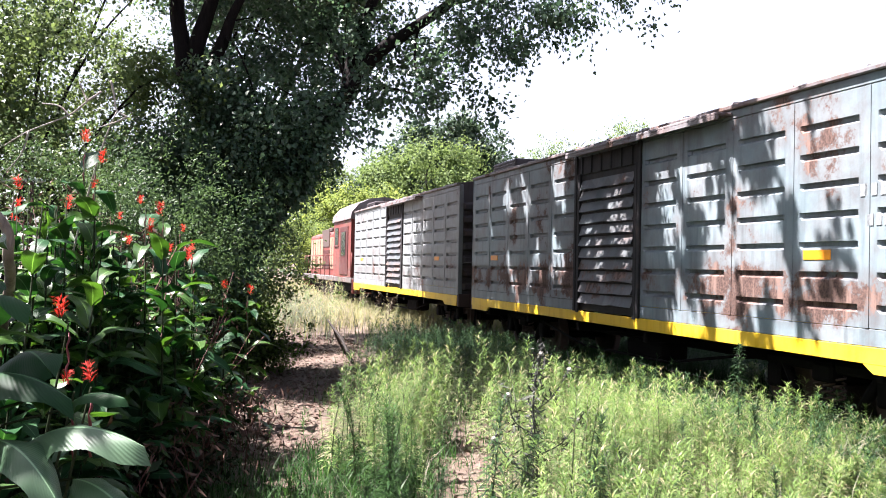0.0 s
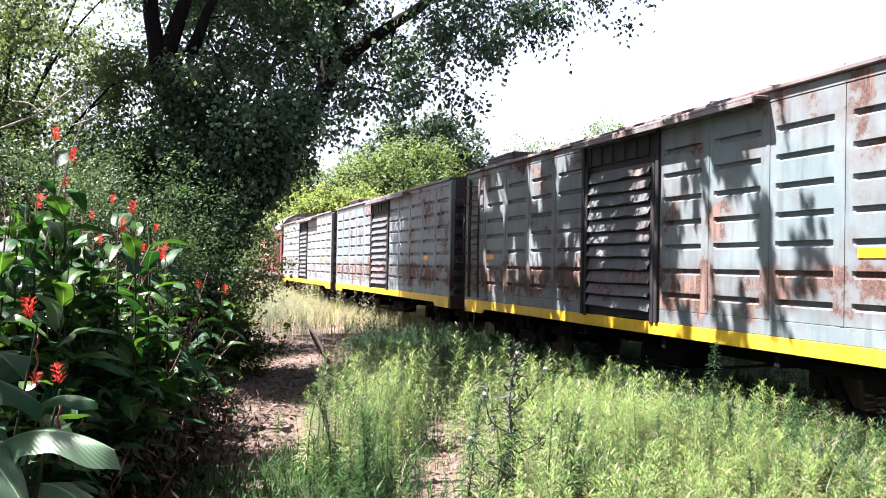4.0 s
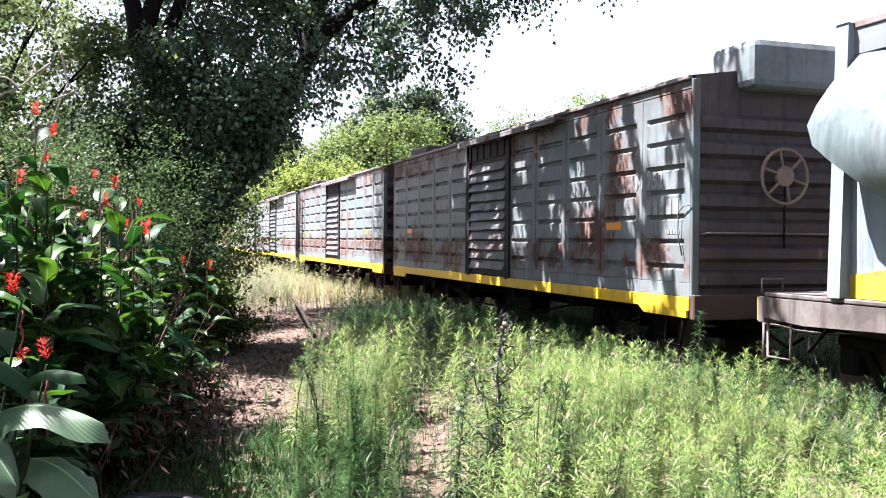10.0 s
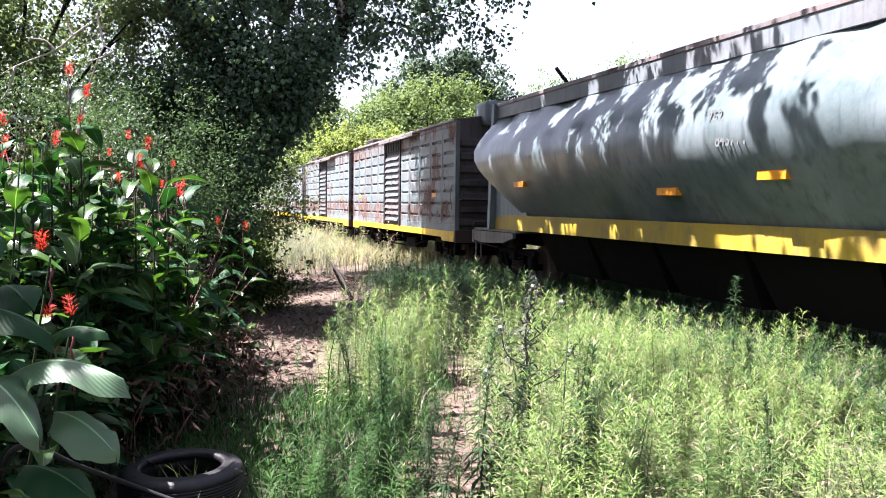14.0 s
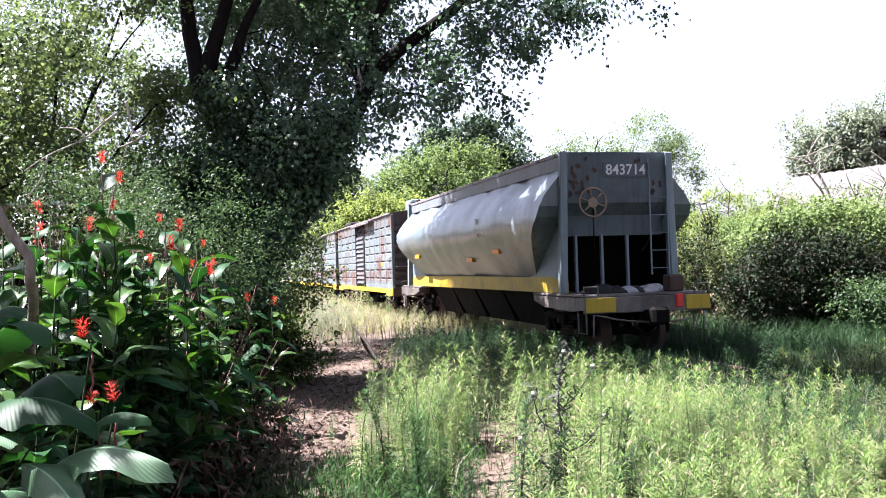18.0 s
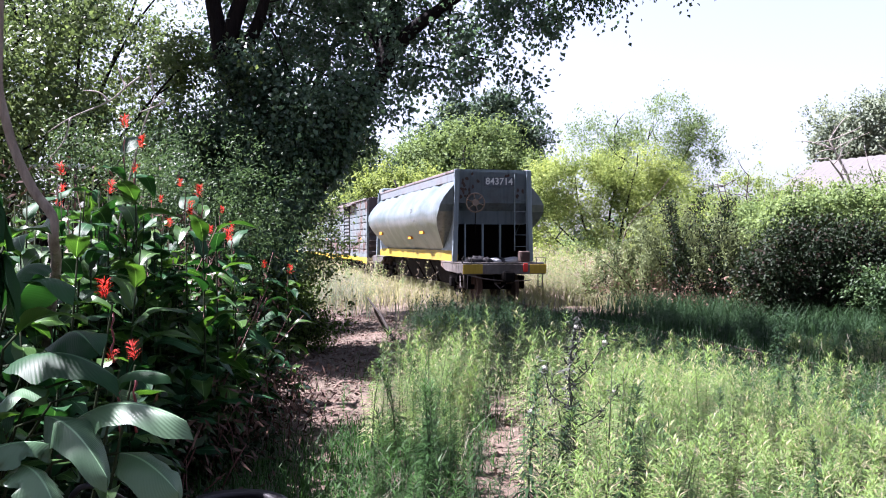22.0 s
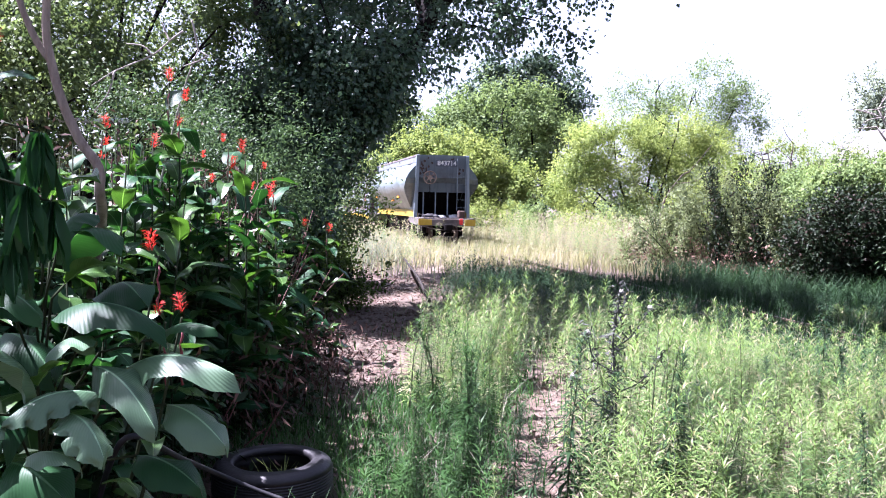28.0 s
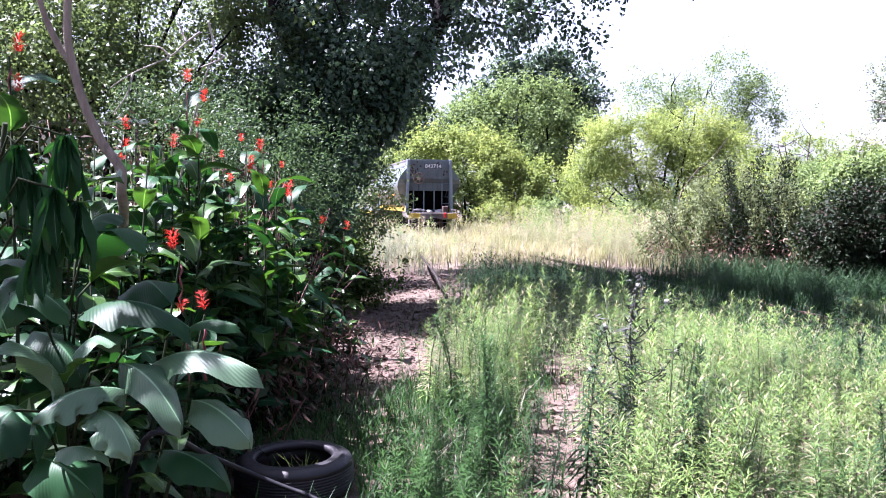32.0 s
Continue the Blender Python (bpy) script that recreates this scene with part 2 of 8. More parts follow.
def leaf_with_veins(name, dark, light, through=0.3, gloss=0.33, sheen=0.3):
    """A broad leaf with a pale midrib and side veins, by the leaf's own u and v."""
    m, t, p, add = material(name)
    uv = add("ShaderNodeUVMap")
    uv.uv_map = "leaf"
    s = add("ShaderNodeSeparateXYZ", [(uv.outputs[0], "Vector")])
    info = add("ShaderNodeObjectInfo")
    across = add("ShaderNodeMath", [(s.outputs[1], 0)])
    across.operation = "SUBTRACT"
    across.inputs[1].default_value = 0.5
    off = add("ShaderNodeMath", [(across.outputs[0], 0)])
    off.operation = "ABSOLUTE"
    along = add("ShaderNodeMath", [(off.outputs[0], 0), (s.outputs[0], 2)])
    along.operation = "MULTIPLY_ADD"
    along.inputs[1].default_value = -0.55
    wave = add("ShaderNodeMath", [(along.outputs[0], 0)])
    wave.operation = "MULTIPLY"
    wave.inputs[1].default_value = 150.0
    sine = add("ShaderNodeMath", [(wave.outputs[0], 0)])
    sine.operation = "SINE"
    rib = ramp(add, off.outputs[0], [(0.012, (1, 1, 1)), (0.03, (0, 0, 0))])
    tc = add("ShaderNodeTexCoord")
    n = add("ShaderNodeTexNoise", [(tc.outputs["Object"], "Vector")], Scale=9.0, Detail=5.0)
    c = blend(t, add, info.outputs["Random"], dark, light)
    c = blend(t, add, ramp(add, n.outputs[0], [(0.4, (0, 0, 0)), (0.75, (0.5,) * 3)]), c, light)
    c = blend(t, add, rib, c, tuple(min(1, v * 1.9 + 0.03) for v in light))
    t.links.new(c, p.inputs["Base Color"])
    p.inputs["Roughness"].default_value = gloss
    p.inputs["Specular IOR Level"].default_value = sheen
    bump = add("ShaderNodeBump", [(sine.outputs[0], "Height")], Strength=0.12, Distance=0.004)
    t.links.new(bump.outputs[0], p.inputs["Normal"])
    tr = add("ShaderNodeBsdfTranslucent")
    t.links.new(blend(t, add, 1.0, c, (1.5, 1.7, 0.6), "MULTIPLY"), tr.inputs["Color"])
    mix = add("ShaderNodeMixShader", [(p.outputs[0], 1), (tr.outputs[0], 2)], Fac=through)
    t.links.new(mix.outputs[0], t.nodes["Material Output"].inputs["Surface"])
    return m


SOIL = ground_material()
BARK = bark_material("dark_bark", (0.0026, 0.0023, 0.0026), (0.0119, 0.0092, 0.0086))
PALE_BARK = bark_material("pale_bark", (0.1122, 0.0924, 0.0759), (0.2244, 0.1947, 0.165))
TWIG = bark_material("grey_twig", (0.1452, 0.1254, 0.1122), (0.3168, 0.297, 0.2706))
LEAF_TREE = foliage("tree_leaf", (0.009, 0.029, 0.020), (0.086, 0.145, 0.080), gloss=0.35, through=0.4, patch=1.6, patchy=0.45, sheen=0.3)
LEAF_LEFT = foliage("left_tree_leaf", (0.009, 0.025, 0.013), (0.118, 0.165, 0.055), gloss=0.4, through=0.45, patch=1.2, patchy=0.5, sheen=0.2)
LEAF_LIME = foliage("lime_leaf", (0.058, 0.098, 0.022), (0.25, 0.305, 0.085), gloss=0.68, through=0.45, patch=0.55, patchy=0.55)
LEAF_MID = foliage("mid_leaf", (0.032, 0.064, 0.022), (0.175, 0.24, 0.085), gloss=0.65, through=0.4)
LEAF_FAR = foliage("far_leaf", (0.02, 0.042, 0.027), (0.06, 0.092, 0.052), gloss=0.55, through=0.3)
# pale grey-green, lightened so the far round tree looks hazy
LEAF_GREY = foliage("grey_leaf", (0.07, 0.095, 0.068), (0.19, 0.225, 0.155), gloss=0.6, through=0.35)
LEAF_SHRUB = foliage("shrub_leaf", (0.012, 0.028, 0.006), (0.085, 0.135, 0.03), gloss=0.6, through=0.4, patch=1.6, patchy=0.5)
LEAF_FEATHER = foliage("feathery_leaf", (0.009, 0.026, 0.012), (0.070, 0.118, 0.046), gloss=0.5, through=0.4, patch=2.0, patchy=0.5)
# leaf colour taken nearly to black, so that it paints deep shade
LEAF_SHADED = foliage("shade_darkened_leaf", (0.004, 0.0092, 0.004), (0.0172, 0.0317, 0.0119), dry=(0.0198, 0.0125, 0.0079), gloss=0.6, through=0.2)
WEED = foliage("weed_leaf", (0.017, 0.048, 0.014), (0.15, 0.22, 0.062), dry=(0.21, 0.19, 0.12), gloss=0.45, through=0.3, glow=(1.15, 1.22, 0.7), patch=2.4, patchy=0.62)
# weed green with the tree's shadow band put into its colour
WEED_SHADED = foliage("shaded_weed_leaf", (0.006, 0.021, 0.008), (0.027, 0.060, 0.021), gloss=0.65, through=0.3, patch=2.6, patchy=0.5)
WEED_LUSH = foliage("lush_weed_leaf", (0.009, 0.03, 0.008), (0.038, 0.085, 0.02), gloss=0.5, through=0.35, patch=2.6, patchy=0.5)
WEED_STALK = foliage("dark_stalk_leaf", (0.0079, 0.0224, 0.0092), (0.0264, 0.0561, 0.0198), gloss=0.45, through=0.3, patch=2.6, patchy=0.3)
WEED_PALE = plain("bleached_stem", (0.165, 0.1551, 0.1188), rough=0.8)
WEED_STEM = plain("weed_stem", (0.0594, 0.0726, 0.0363), rough=0.7)
THISTLE = plain("thistle_grey", (0.0363, 0.0396, 0.033), rough=0.8)
THISTLE_HEAD = plain("thistle_down", (0.2508, 0.2442, 0.2178), rough=0.9)
GRASS = foliage("green_grass", (0.008, 0.032, 0.008), (0.042, 0.10, 0.024), gloss=0.5, through=0.4)
STRAW = foliage("dry_grass", (0.1089, 0.0944, 0.0693), (0.2178, 0.196, 0.1571), gloss=0.7, through=0.35, glow=(1.1, 1.0, 0.8))
OSIER = foliage("osier_leaf", (0.03, 0.05, 0.026), (0.18, 0.215, 0.10), gloss=0.55, through=0.38, patch=2.2, patchy=0.6)
ROSY_LITTER = foliage("rosy_dead_leaf", (0.07, 0.036, 0.026), (0.24, 0.15, 0.115), gloss=0.7, through=0.2, glow=(1, 1, 1))
MEADOW = foliage("meadow_grass", (0.11, 0.135, 0.06), (0.30, 0.275, 0.175), gloss=0.6, through=0.4, glow=(1.1, 1.1, 0.75), patch=0.5, patchy=0.6)
LITTER = foliage("leaf_litter", (0.0363, 0.0198, 0.0152), (0.1571, 0.1089, 0.0871), gloss=0.7, through=0.1, glow=(1, 1, 1))
CANNA_LEAF = leaf_with_veins("canna_leaf", (0.010, 0.036, 0.008), (0.038, 0.082, 0.016), through=0.28, gloss=0.36)
# canna leaf with shade put into its colour, for leaves hanging under others
CANNA_SHADED = leaf_with_veins("shaded_canna_leaf", (0.005, 0.024, 0.009), (0.013, 0.05, 0.016), through=0.2, gloss=0.5, sheen=0.12)
CANNA_OLD = leaf_with_veins("ribbed_canna_leaf", (0.034, 0.072, 0.038), (0.068, 0.125, 0.066), through=0.16, gloss=0.42, sheen=0.3)
CANNA_STALK = plain("canna_stalk", (0.012, 0.018, 0.007), rough=0.9, sheen=0.1)
PETAL = foliage("red_petal", (0.29, 0.018, 0.011), (0.48, 0.04, 0.018), gloss=0.6, through=0.4, glow=(1.1, 1.0, 1.0))
BUD = plain("dark_red_bud", (0.0792, 0.0106, 0.0132), rough=0.6)
RUBBER = plain("tyre_rubber", (0.0066, 0.0059, 0.0079), rough=0.55, vary=0.4, relief=0.3)
HOSE = plain("black_hose", (0.006, 0.006, 0.008), rough=0.6, sheen=0.25)


# ---- mesh helpers ----
def part(name, bm, mat, parent=None, label=""):
    """Links a bmesh as one mesh object under a thing or a part."""
    me = bpy.data.meshes.new(name)
    bm.to_mesh(me)
    bm.free()
    me.materials.append(mat)
    ob = new(name, me)
    ob.parent = parent
    if label:
        ob["label"] = label
    return ob


def mesh_part(name, me, parent=None, label=""):
    """Links ready mesh data, which other parts may share."""
    ob = new(name, me)
    ob.parent = parent
    if label:
        ob["label"] = label
    return ob


def thing(name, m, label, category, group="", kind=""):
    """An Empty at the base of a thing that has parts."""
    ob = new(name)
    ob.empty_display_size = 0.2
    ob.matrix_basis = m
    return tagged(ob, label, category, group, kind)


def box(bm, lo, hi, bevel=0.0, segments=1):
    """A box from corner to corner, its edges rounded."""
    vs = bmesh.ops.create_cube(bm, size=1.0)["verts"]
    for v in vs:
        for i in range(3):
            v.co[i] = lo[i] + (v.co[i] + 0.5) * (hi[i] - lo[i])
    if bevel:
        edges = list({e for v in vs for e in v.link_edges})
        bmesh.ops.bevel(bm, geom=edges, offset=bevel, segments=segments, affect="EDGES", profile=0.5)
    return vs


def tube(bm, points, radii, sides=8, caps=True):
    """A round tube through points, with a radius at each."""
    pts = [Vector(q) for q in points]
    rs = radii if isinstance(radii, (list, tuple)) else [radii] * len(pts)
    rings, ref = [], None
    for i, q in enumerate(pts):
        d = (pts[min(i + 1, len(pts) - 1)] - pts[max(i - 1, 0)]).normalized()
        if ref is None:
            ref = d.orthogonal().normalized()
        ref = (ref - d * ref.dot(d)).normalized()
        side = d.cross(ref)
        rings.append([bm.verts.new(q + (ref * math.cos(a) + side * math.sin(a)) * rs[i])
                      for a in (2 * math.pi * k / sides for k in range(sides))])
    for a, b in zip(rings, rings[1:]):
        for k in range(sides):
            f = bm.faces.new((a[k], a[(k + 1) % sides], b[(k + 1) % sides], b[k]))
            f.smooth = True
    if caps:
        bm.faces.new(list(reversed(rings[0])))
        bm.faces.new(rings[-1])
    return rings


def lathe(bm, profile, sides=24, axis="z", centre=(0, 0, 0)):
    """Turns a closed ring of (radius, height) round an axis."""
    rings = []
    for k in range(sides):
        a = 2 * math.pi * k / sides
        ring = []
        for r, h in profile:
            x, y = r * math.cos(a), r * math.sin(a)
            co = (x, y, h) if axis == "z" else ((x, h, y) if axis == "y" else (h, x, y))
            ring.append(bm.verts.new(Vector(co) + Vector(centre)))
        rings.append(ring)
    n = len(profile)
    for k in range(sides):
        a, b = rings[k], rings[(k + 1) % sides]
        for i in range(n):
            f = bm.faces.new((a[i], b[i], b[(i + 1) % n], a[(i + 1) % n]))
            f.smooth = True
    bmesh.ops.recalc_face_normals(bm, faces=bm.faces[:])


def fast_mesh(name, verts, faces, mat):
    """Mesh data from arrays: verts (n, 3), faces (m, 3 or 4)."""
    verts, faces = np.asarray(verts, dtype=np.float32), np.asarray(faces, dtype=np.int32)
    me = bpy.data.meshes.new(name)
    k = faces.shape[1]
    me.vertices.add(len(verts))
    me.vertices.foreach_set("co", verts.ravel())
    me.loops.add(faces.size)
    me.loops.foreach_set("vertex_index", faces.ravel())
    me.polygons.add(len(faces))
    me.polygons.foreach_set("loop_start", np.arange(0, faces.size, k, dtype=np.int32))
    me.update(calc_edges=True)
    me.materials.append(mat)
    return me


def unit(a):
    return a / np.maximum(np.linalg.norm(a, axis=-1, keepdims=True), 1e-9)


def leaf_mesh(name, pos, way, up, length, width, mat, fold=0.18, droop=0.12):
    """Small leaves, each a folded blade of four corners: base, side, tip, side."""
    n = len(pos)
    way = unit(way)
    side = unit(np.cross(way, up))
    nor = np.cross(side, way)
    L = np.broadcast_to(np.asarray(length, dtype=float), (n,))[:, None]
    W = np.broadcast_to(np.asarray(width, dtype=float), (n,))[:, None]
    mid = pos + way * L * 0.42 + nor * W * fold
    v = np.empty((n, 4, 3))
    v[:, 0] = pos
    v[:, 1] = mid + side * W * 0.5
    v[:, 2] = pos + way * L - nor * L * droop
    v[:, 3] = mid - side * W * 0.5
    return fast_mesh(name, v.reshape(-1, 3), np.arange(n * 4).reshape(n, 4), mat)


def blade_mesh(name, pos, way, height, bend, width, mat):
    """Grass blades: three bent segments each, tapering to a tip."""
    n = len(pos)
    way = unit(way)
    side = np.stack([-way[:, 1], way[:, 0], np.zeros(n)], 1)
    H, B, W = (np.broadcast_to(np.asarray(q, dtype=float), (n,))[:, None] for q in (height, bend, width))
    up = np.array([0, 0, 1.0])
    v = np.empty((n, 6, 3))
    for i, (h, b, w) in enumerate(((0, 0, 1.0), (0.55, 0.25, 0.75), (1.0, 1.0, 0.08))):
        c = pos + up * H * (h - 0.18 * b) + way * B * b
        v[:, 2 * i] = c + side * W * 0.5 * w
        v[:, 2 * i + 1] = c - side * W * 0.5 * w
    base = np.arange(n)[:, None] * 6
    f = np.concatenate([base + np.array([[0, 1, 3, 2]]), base + np.array([[2, 3, 5, 4]])], 1).reshape(-1, 4)
    return fast_mesh(name, v.reshape(-1, 3), f, mat)


def rand_dirs(rng, n, flat=1.0):
    v = rng.normal(size=(n, 3))
    v[:, 2] *= flat
    return unit(v)


def scatter(rng, n, inside, x0, x1, y0, y1):
    """n points on the ground where inside(x, y) gives a chance above chance."""
    got = []
    while sum(map(len, got)) < n:
        q = np.stack([rng.uniform(x0, x1, n), rng.uniform(y0, y1, n)], 1)
        got.append(q[rng.uniform(size=n) < inside(q[:, 0], q[:, 1])])
        if len(got) > 60:
            break
    return np.concatenate(got)[:n]


# ---- ground, track and distance ----
TRACK_YAW = 16.1                 # degrees to the left of straight ahead
TRACK_AWAY = 7.424               # the track's middle from the camera's foot
AHEAD = np.array([-math.sin(radians(TRACK_YAW)), math.cos(radians(TRACK_YAW))])
RIGHT = np.array([math.cos(radians(TRACK_YAW)), math.sin(radians(TRACK_YAW))])
RAIL_TOP = 0.0


def on_track(s, across=0.0, z=0.0):
    """World place from metres along the track and to its right."""
    q = AHEAD * s + RIGHT * (TRACK_AWAY + across)
    return (q[0], q[1], z)


def along_track(x, y):
    return x * AHEAD[0] + y * AHEAD[1], x * RIGHT[0] + y * RIGHT[1] - TRACK_AWAY


def ground_height(x, y):
    r = np.hypot(x, y)
    bumps = 0.03 * np.sin(x * 1.3 + 0.4) * np.cos(y * 0.9) + 0.02 * np.sin(x * 3.1 + y * 2.3)
    far = np.clip((r - 45) / 100, 0, 1)
    return bumps * np.clip(1.2 - r / 60, 0, 1) - 0.10 + far * 0.3


def ground():
    """One sheet, fine near the camera and reaching the horizon."""
    def axis(near, step):
        a = [0.0]
        while a[-1] < 2500:
            a.append(a[-1] + (step if a[-1] < near else step + (a[-1] - near) * 0.22))
        a = np.array(a)
        return np.concatenate([-a[:0:-1], a])
    xs, ys = axis(12, 0.45), axis(26, 0.45)
    gx, gy = np.meshgrid(xs, ys, indexing="ij")
    v = np.stack([gx, gy, ground_height(gx, gy)], -1).reshape(-1, 3)
    i, j = np.meshgrid(np.arange(len(xs) - 1), np.arange(len(ys) - 1), indexing="ij")
    a = (i * len(ys) + j).ravel()
    f = np.stack([a, a + len(ys), a + len(ys) + 1, a + 1], 1)
    me = fast_mesh("ground", v, f, SOIL)
    me.polygons.foreach_set("use_smooth", np.ones(len(f), dtype=bool))
    return tagged(new("ground", me), "dusty brown soil with dry litter and overgrown patches", "ground", kind="structure")


RAIL_STEEL = plain("rail_steel", (0.0792, 0.0495, 0.0363), rough=0.55, metal=0.6)
SLEEPER = plain("old_sleeper", (0.066, 0.0495, 0.0363), rough=0.9, relief=0.6)


def track():
    """Two rails on sleepers, almost lost in the weeds."""
    railway = thing("railway_track", pose(*on_track(0), 0, 0, 90 + TRACK_YAW), "rusty narrow gauge track sunk in weeds", "track", kind="structure")
    profile = [(-0.055, -0.13), (0.055, -0.13), (0.055, -0.115), (0.009, -0.10), (0.009, -0.035), (0.033, -0.028),
               (0.033, -0.004), (0.028, 0), (-0.028, 0), (-0.033, -0.004), (-0.033, -0.028), (-0.009, -0.035), (-0.009, -0.10), (-0.055, -0.115)]
    for y in (-0.535, 0.535):
        bm = bmesh.new()
        a = [bm.verts.new((-70, y + px, RAIL_TOP + pz)) for px, pz in profile]
        b = [bm.verts.new((170, y + px, RAIL_TOP + pz)) for px, pz in profile]
        for k in range(len(a)):
            bm.faces.new((a[k], a[(k + 1) % len(a)], b[(k + 1) % len(a)], b[k]))
        bmesh.ops.recalc_face_normals(bm, faces=bm.faces[:])
        part("rail", bm, RAIL_STEEL, railway)
    bm = bmesh.new()
    box(bm, (-0.11, -1.0, -0.19), (0.11, 1.0, RAIL_TOP - 0.132), 0.015)
    first = part("sleeper", bm, SLEEPER, railway)
    for k in range(1, 110):
        s = mesh_part("sleeper", first.data, railway)
        s.location.x = -9 + k * 0.68
    first.location.x = -9
    return railway


ground()
track()


# ---- the train ----
GREY = (0.101, 0.136, 0.149)
PAINT_A = car_paint("grey_paint_light", (0.128, 0.145, 0.147), 1.0, rust=0.5, worn=(0.173, 0.188, 0.187))
PAINT_B = car_paint("grey_paint_streaked", GREY, 2.0, rust=0.75, worn=(0.169, 0.209, 0.221))
PAINT_C = car_paint("grey_paint_rusty", (0.096, 0.128, 0.134), 3.3, rust=0.85, worn=(0.150, 0.182, 0.188))
PAINT_D = car_paint("grey_paint_patched", (0.082, 0.115, 0.121), 4.7, rust=0.88, worn=(0.145, 0.176, 0.182), low=0.06, top=0.085)
PAINT_H = car_paint("grey_hopper_paint", (0.050, 0.071, 0.073), 6.1, rust=0.10, rough=0.32, worn=(0.115, 0.138, 0.146), coat=0.15, sheen=0.3)
FASCIA = car_paint("pale_fascia_paint", (0.099, 0.1155, 0.1254), 2.6, rust=0.3, worn=(0.1386, 0.1551, 0.165))
PAINT_HEND = car_paint("blue_grey_end_paint", (0.115, 0.15, 0.172), 8.3, rust=0.12, band=(0.2, 0.4), worn=(0.15, 0.185, 0.205))
PAINT_END = car_paint("rusty_end_paint", (0.034, 0.024, 0.024), 7.7, rust=0.5, worn=(0.062, 0.060, 0.064))
PAINT_ROOF = car_paint("rusty_roof_paint", (0.1452, 0.1122, 0.1056), 9.1, rust=0.8)
YELLOW = car_paint("yellow_paint", (0.5148, 0.3234, 0.0079), 5.2, rust=0.12, band=(0.1, 0.2), rough=0.5, worn=(0.4884, 0.33, 0.0264))
DULL_YELLOW = car_paint("dull_yellow_paint", (0.2772, 0.198, 0.0198), 5.9, rust=0.3, band=(0.1, 0.2), rough=0.6, worn=(0.33, 0.2376, 0.033))
HOPPER_YELLOW = car_paint("hopper_yellow_paint", (0.3036, 0.2112, 0.0132), 7.9, rust=0.35, band=(0.1, 0.2), rough=0.55, worn=(0.2376, 0.1782, 0.033))
CODE_PAINT = plain("chalky_lettering", (0.19, 0.205, 0.205), rough=0.7, vary=0.4, scale=14)
DIM_LETTERING = plain("dim_lettering", (0.0924, 0.099, 0.099), rough=0.6, vary=0.4, scale=12)
SACK = plain("grey_plastic_sack", (0.2244, 0.231, 0.2376), rough=0.5, vary=0.4, scale=9)
PALE_WHEEL = plain("pale_rusty_wheel", (0.1584, 0.1188, 0.0924), rough=0.8)
ORANGE = plain("orange_reflector", (0.5, 0.19, 0.004), rough=0.5, vary=0.08)
RED_LENS = plain("red_tail_lens", (0.396, 0.0132, 0.0099), rough=0.3, vary=0.08)
WHITE_PAINT = plain("worn_white_lettering", (0.4092, 0.4224, 0.4224), rough=0.6, vary=0.15)
FADED_WHITE = plain("faded_white_lettering", (0.14, 0.155, 0.16), rough=0.7, vary=0.35, scale=30)
DOOR_PAINT = car_paint("pale_door_paint", (0.055, 0.067, 0.07), 12.3, rust=0.65, worn=(0.085, 0.097, 0.1))
DOOR_FRAME = car_paint("dark_door_frame", (0.0092, 0.0086, 0.0092), 5.5, rust=0.2, rough=0.7, worn=(0.0185, 0.0185, 0.0198))
# dark iron, blackened further in colour for the shade under the wagons
BLACK_IRON = plain("greasy_shaded_iron", (0.0045, 0.004, 0.004), rough=0.9, vary=0.4, sheen=0.05)
DARK_RUST = plain("dark_rust", (0.0409, 0.0238, 0.0185), rough=0.85, vary=0.4)
PLATE = car_paint("scuffed_plate", (0.0561, 0.0495, 0.0462), 3.9, rust=0.9, band=(0.2, 0.4), worn=(0.1782, 0.1716, 0.165))
LOCO_RED = car_paint("faded_red_paint", (0.1122, 0.0211, 0.0185), 2.8, rust=0.7, band=(0.9, 1.1), worn=(0.1518, 0.0495, 0.0396))
LOCO_CREAM = car_paint("faded_cream_paint", (0.2112, 0.1254, 0.0792), 4.1, rust=0.6, band=(0.9, 1.1), worn=(0.264, 0.1848, 0.132))
LOCO_DARK = car_paint("dark_red_recess", (0.0396, 0.0079, 0.0079), 5.1, rust=0.4, worn=(0.066, 0.0198, 0.0185))
GLASS_DARK = plain("dark_cab_glass", (0.0099, 0.0112, 0.0132), rough=0.12, vary=0.1)

EAVE, SILL = 3.594, 0.744
CAR_LEN, HALF = 13.25, 1.25
HOP_TOP, HOP_SILL = 3.70, 1.13


def wall_panel(x0, x1, side, z0, z1, rows, depth=0.05, high=0.062, margin=0.12):
    """A pressed steel side sheet with a column of horizontal grooves."""
    bm = bmesh.new()
    xs = [x0, x0 + margin, x0 + margin + 0.04, x1 - margin - 0.04, x1 - margin, x1]
    zs, deep = [z0], [0]
    for zc in rows:
        zs += [zc - high / 2 - 0.018, zc - high / 2 + 0.014, zc + high / 2 - 0.004, zc + high / 2]
        deep += [0, 1, 1, 0]
    zs.append(z1)
    deep.append(0)
    grid = []
    for i, x in enumerate(xs):
        inner = i in (2, 3)
        grid.append([bm.verts.new((x, side * (HALF - (depth if inner and d else 0)), z)) for z, d in zip(zs, deep)])
    for a, b in zip(grid, grid[1:]):
        for k in range(len(zs) - 1):
            bm.faces.new((a[k], b[k], b[k + 1], a[k + 1]) if side < 0 else (a[k], a[k + 1], b[k + 1], b[k]))
    return bm


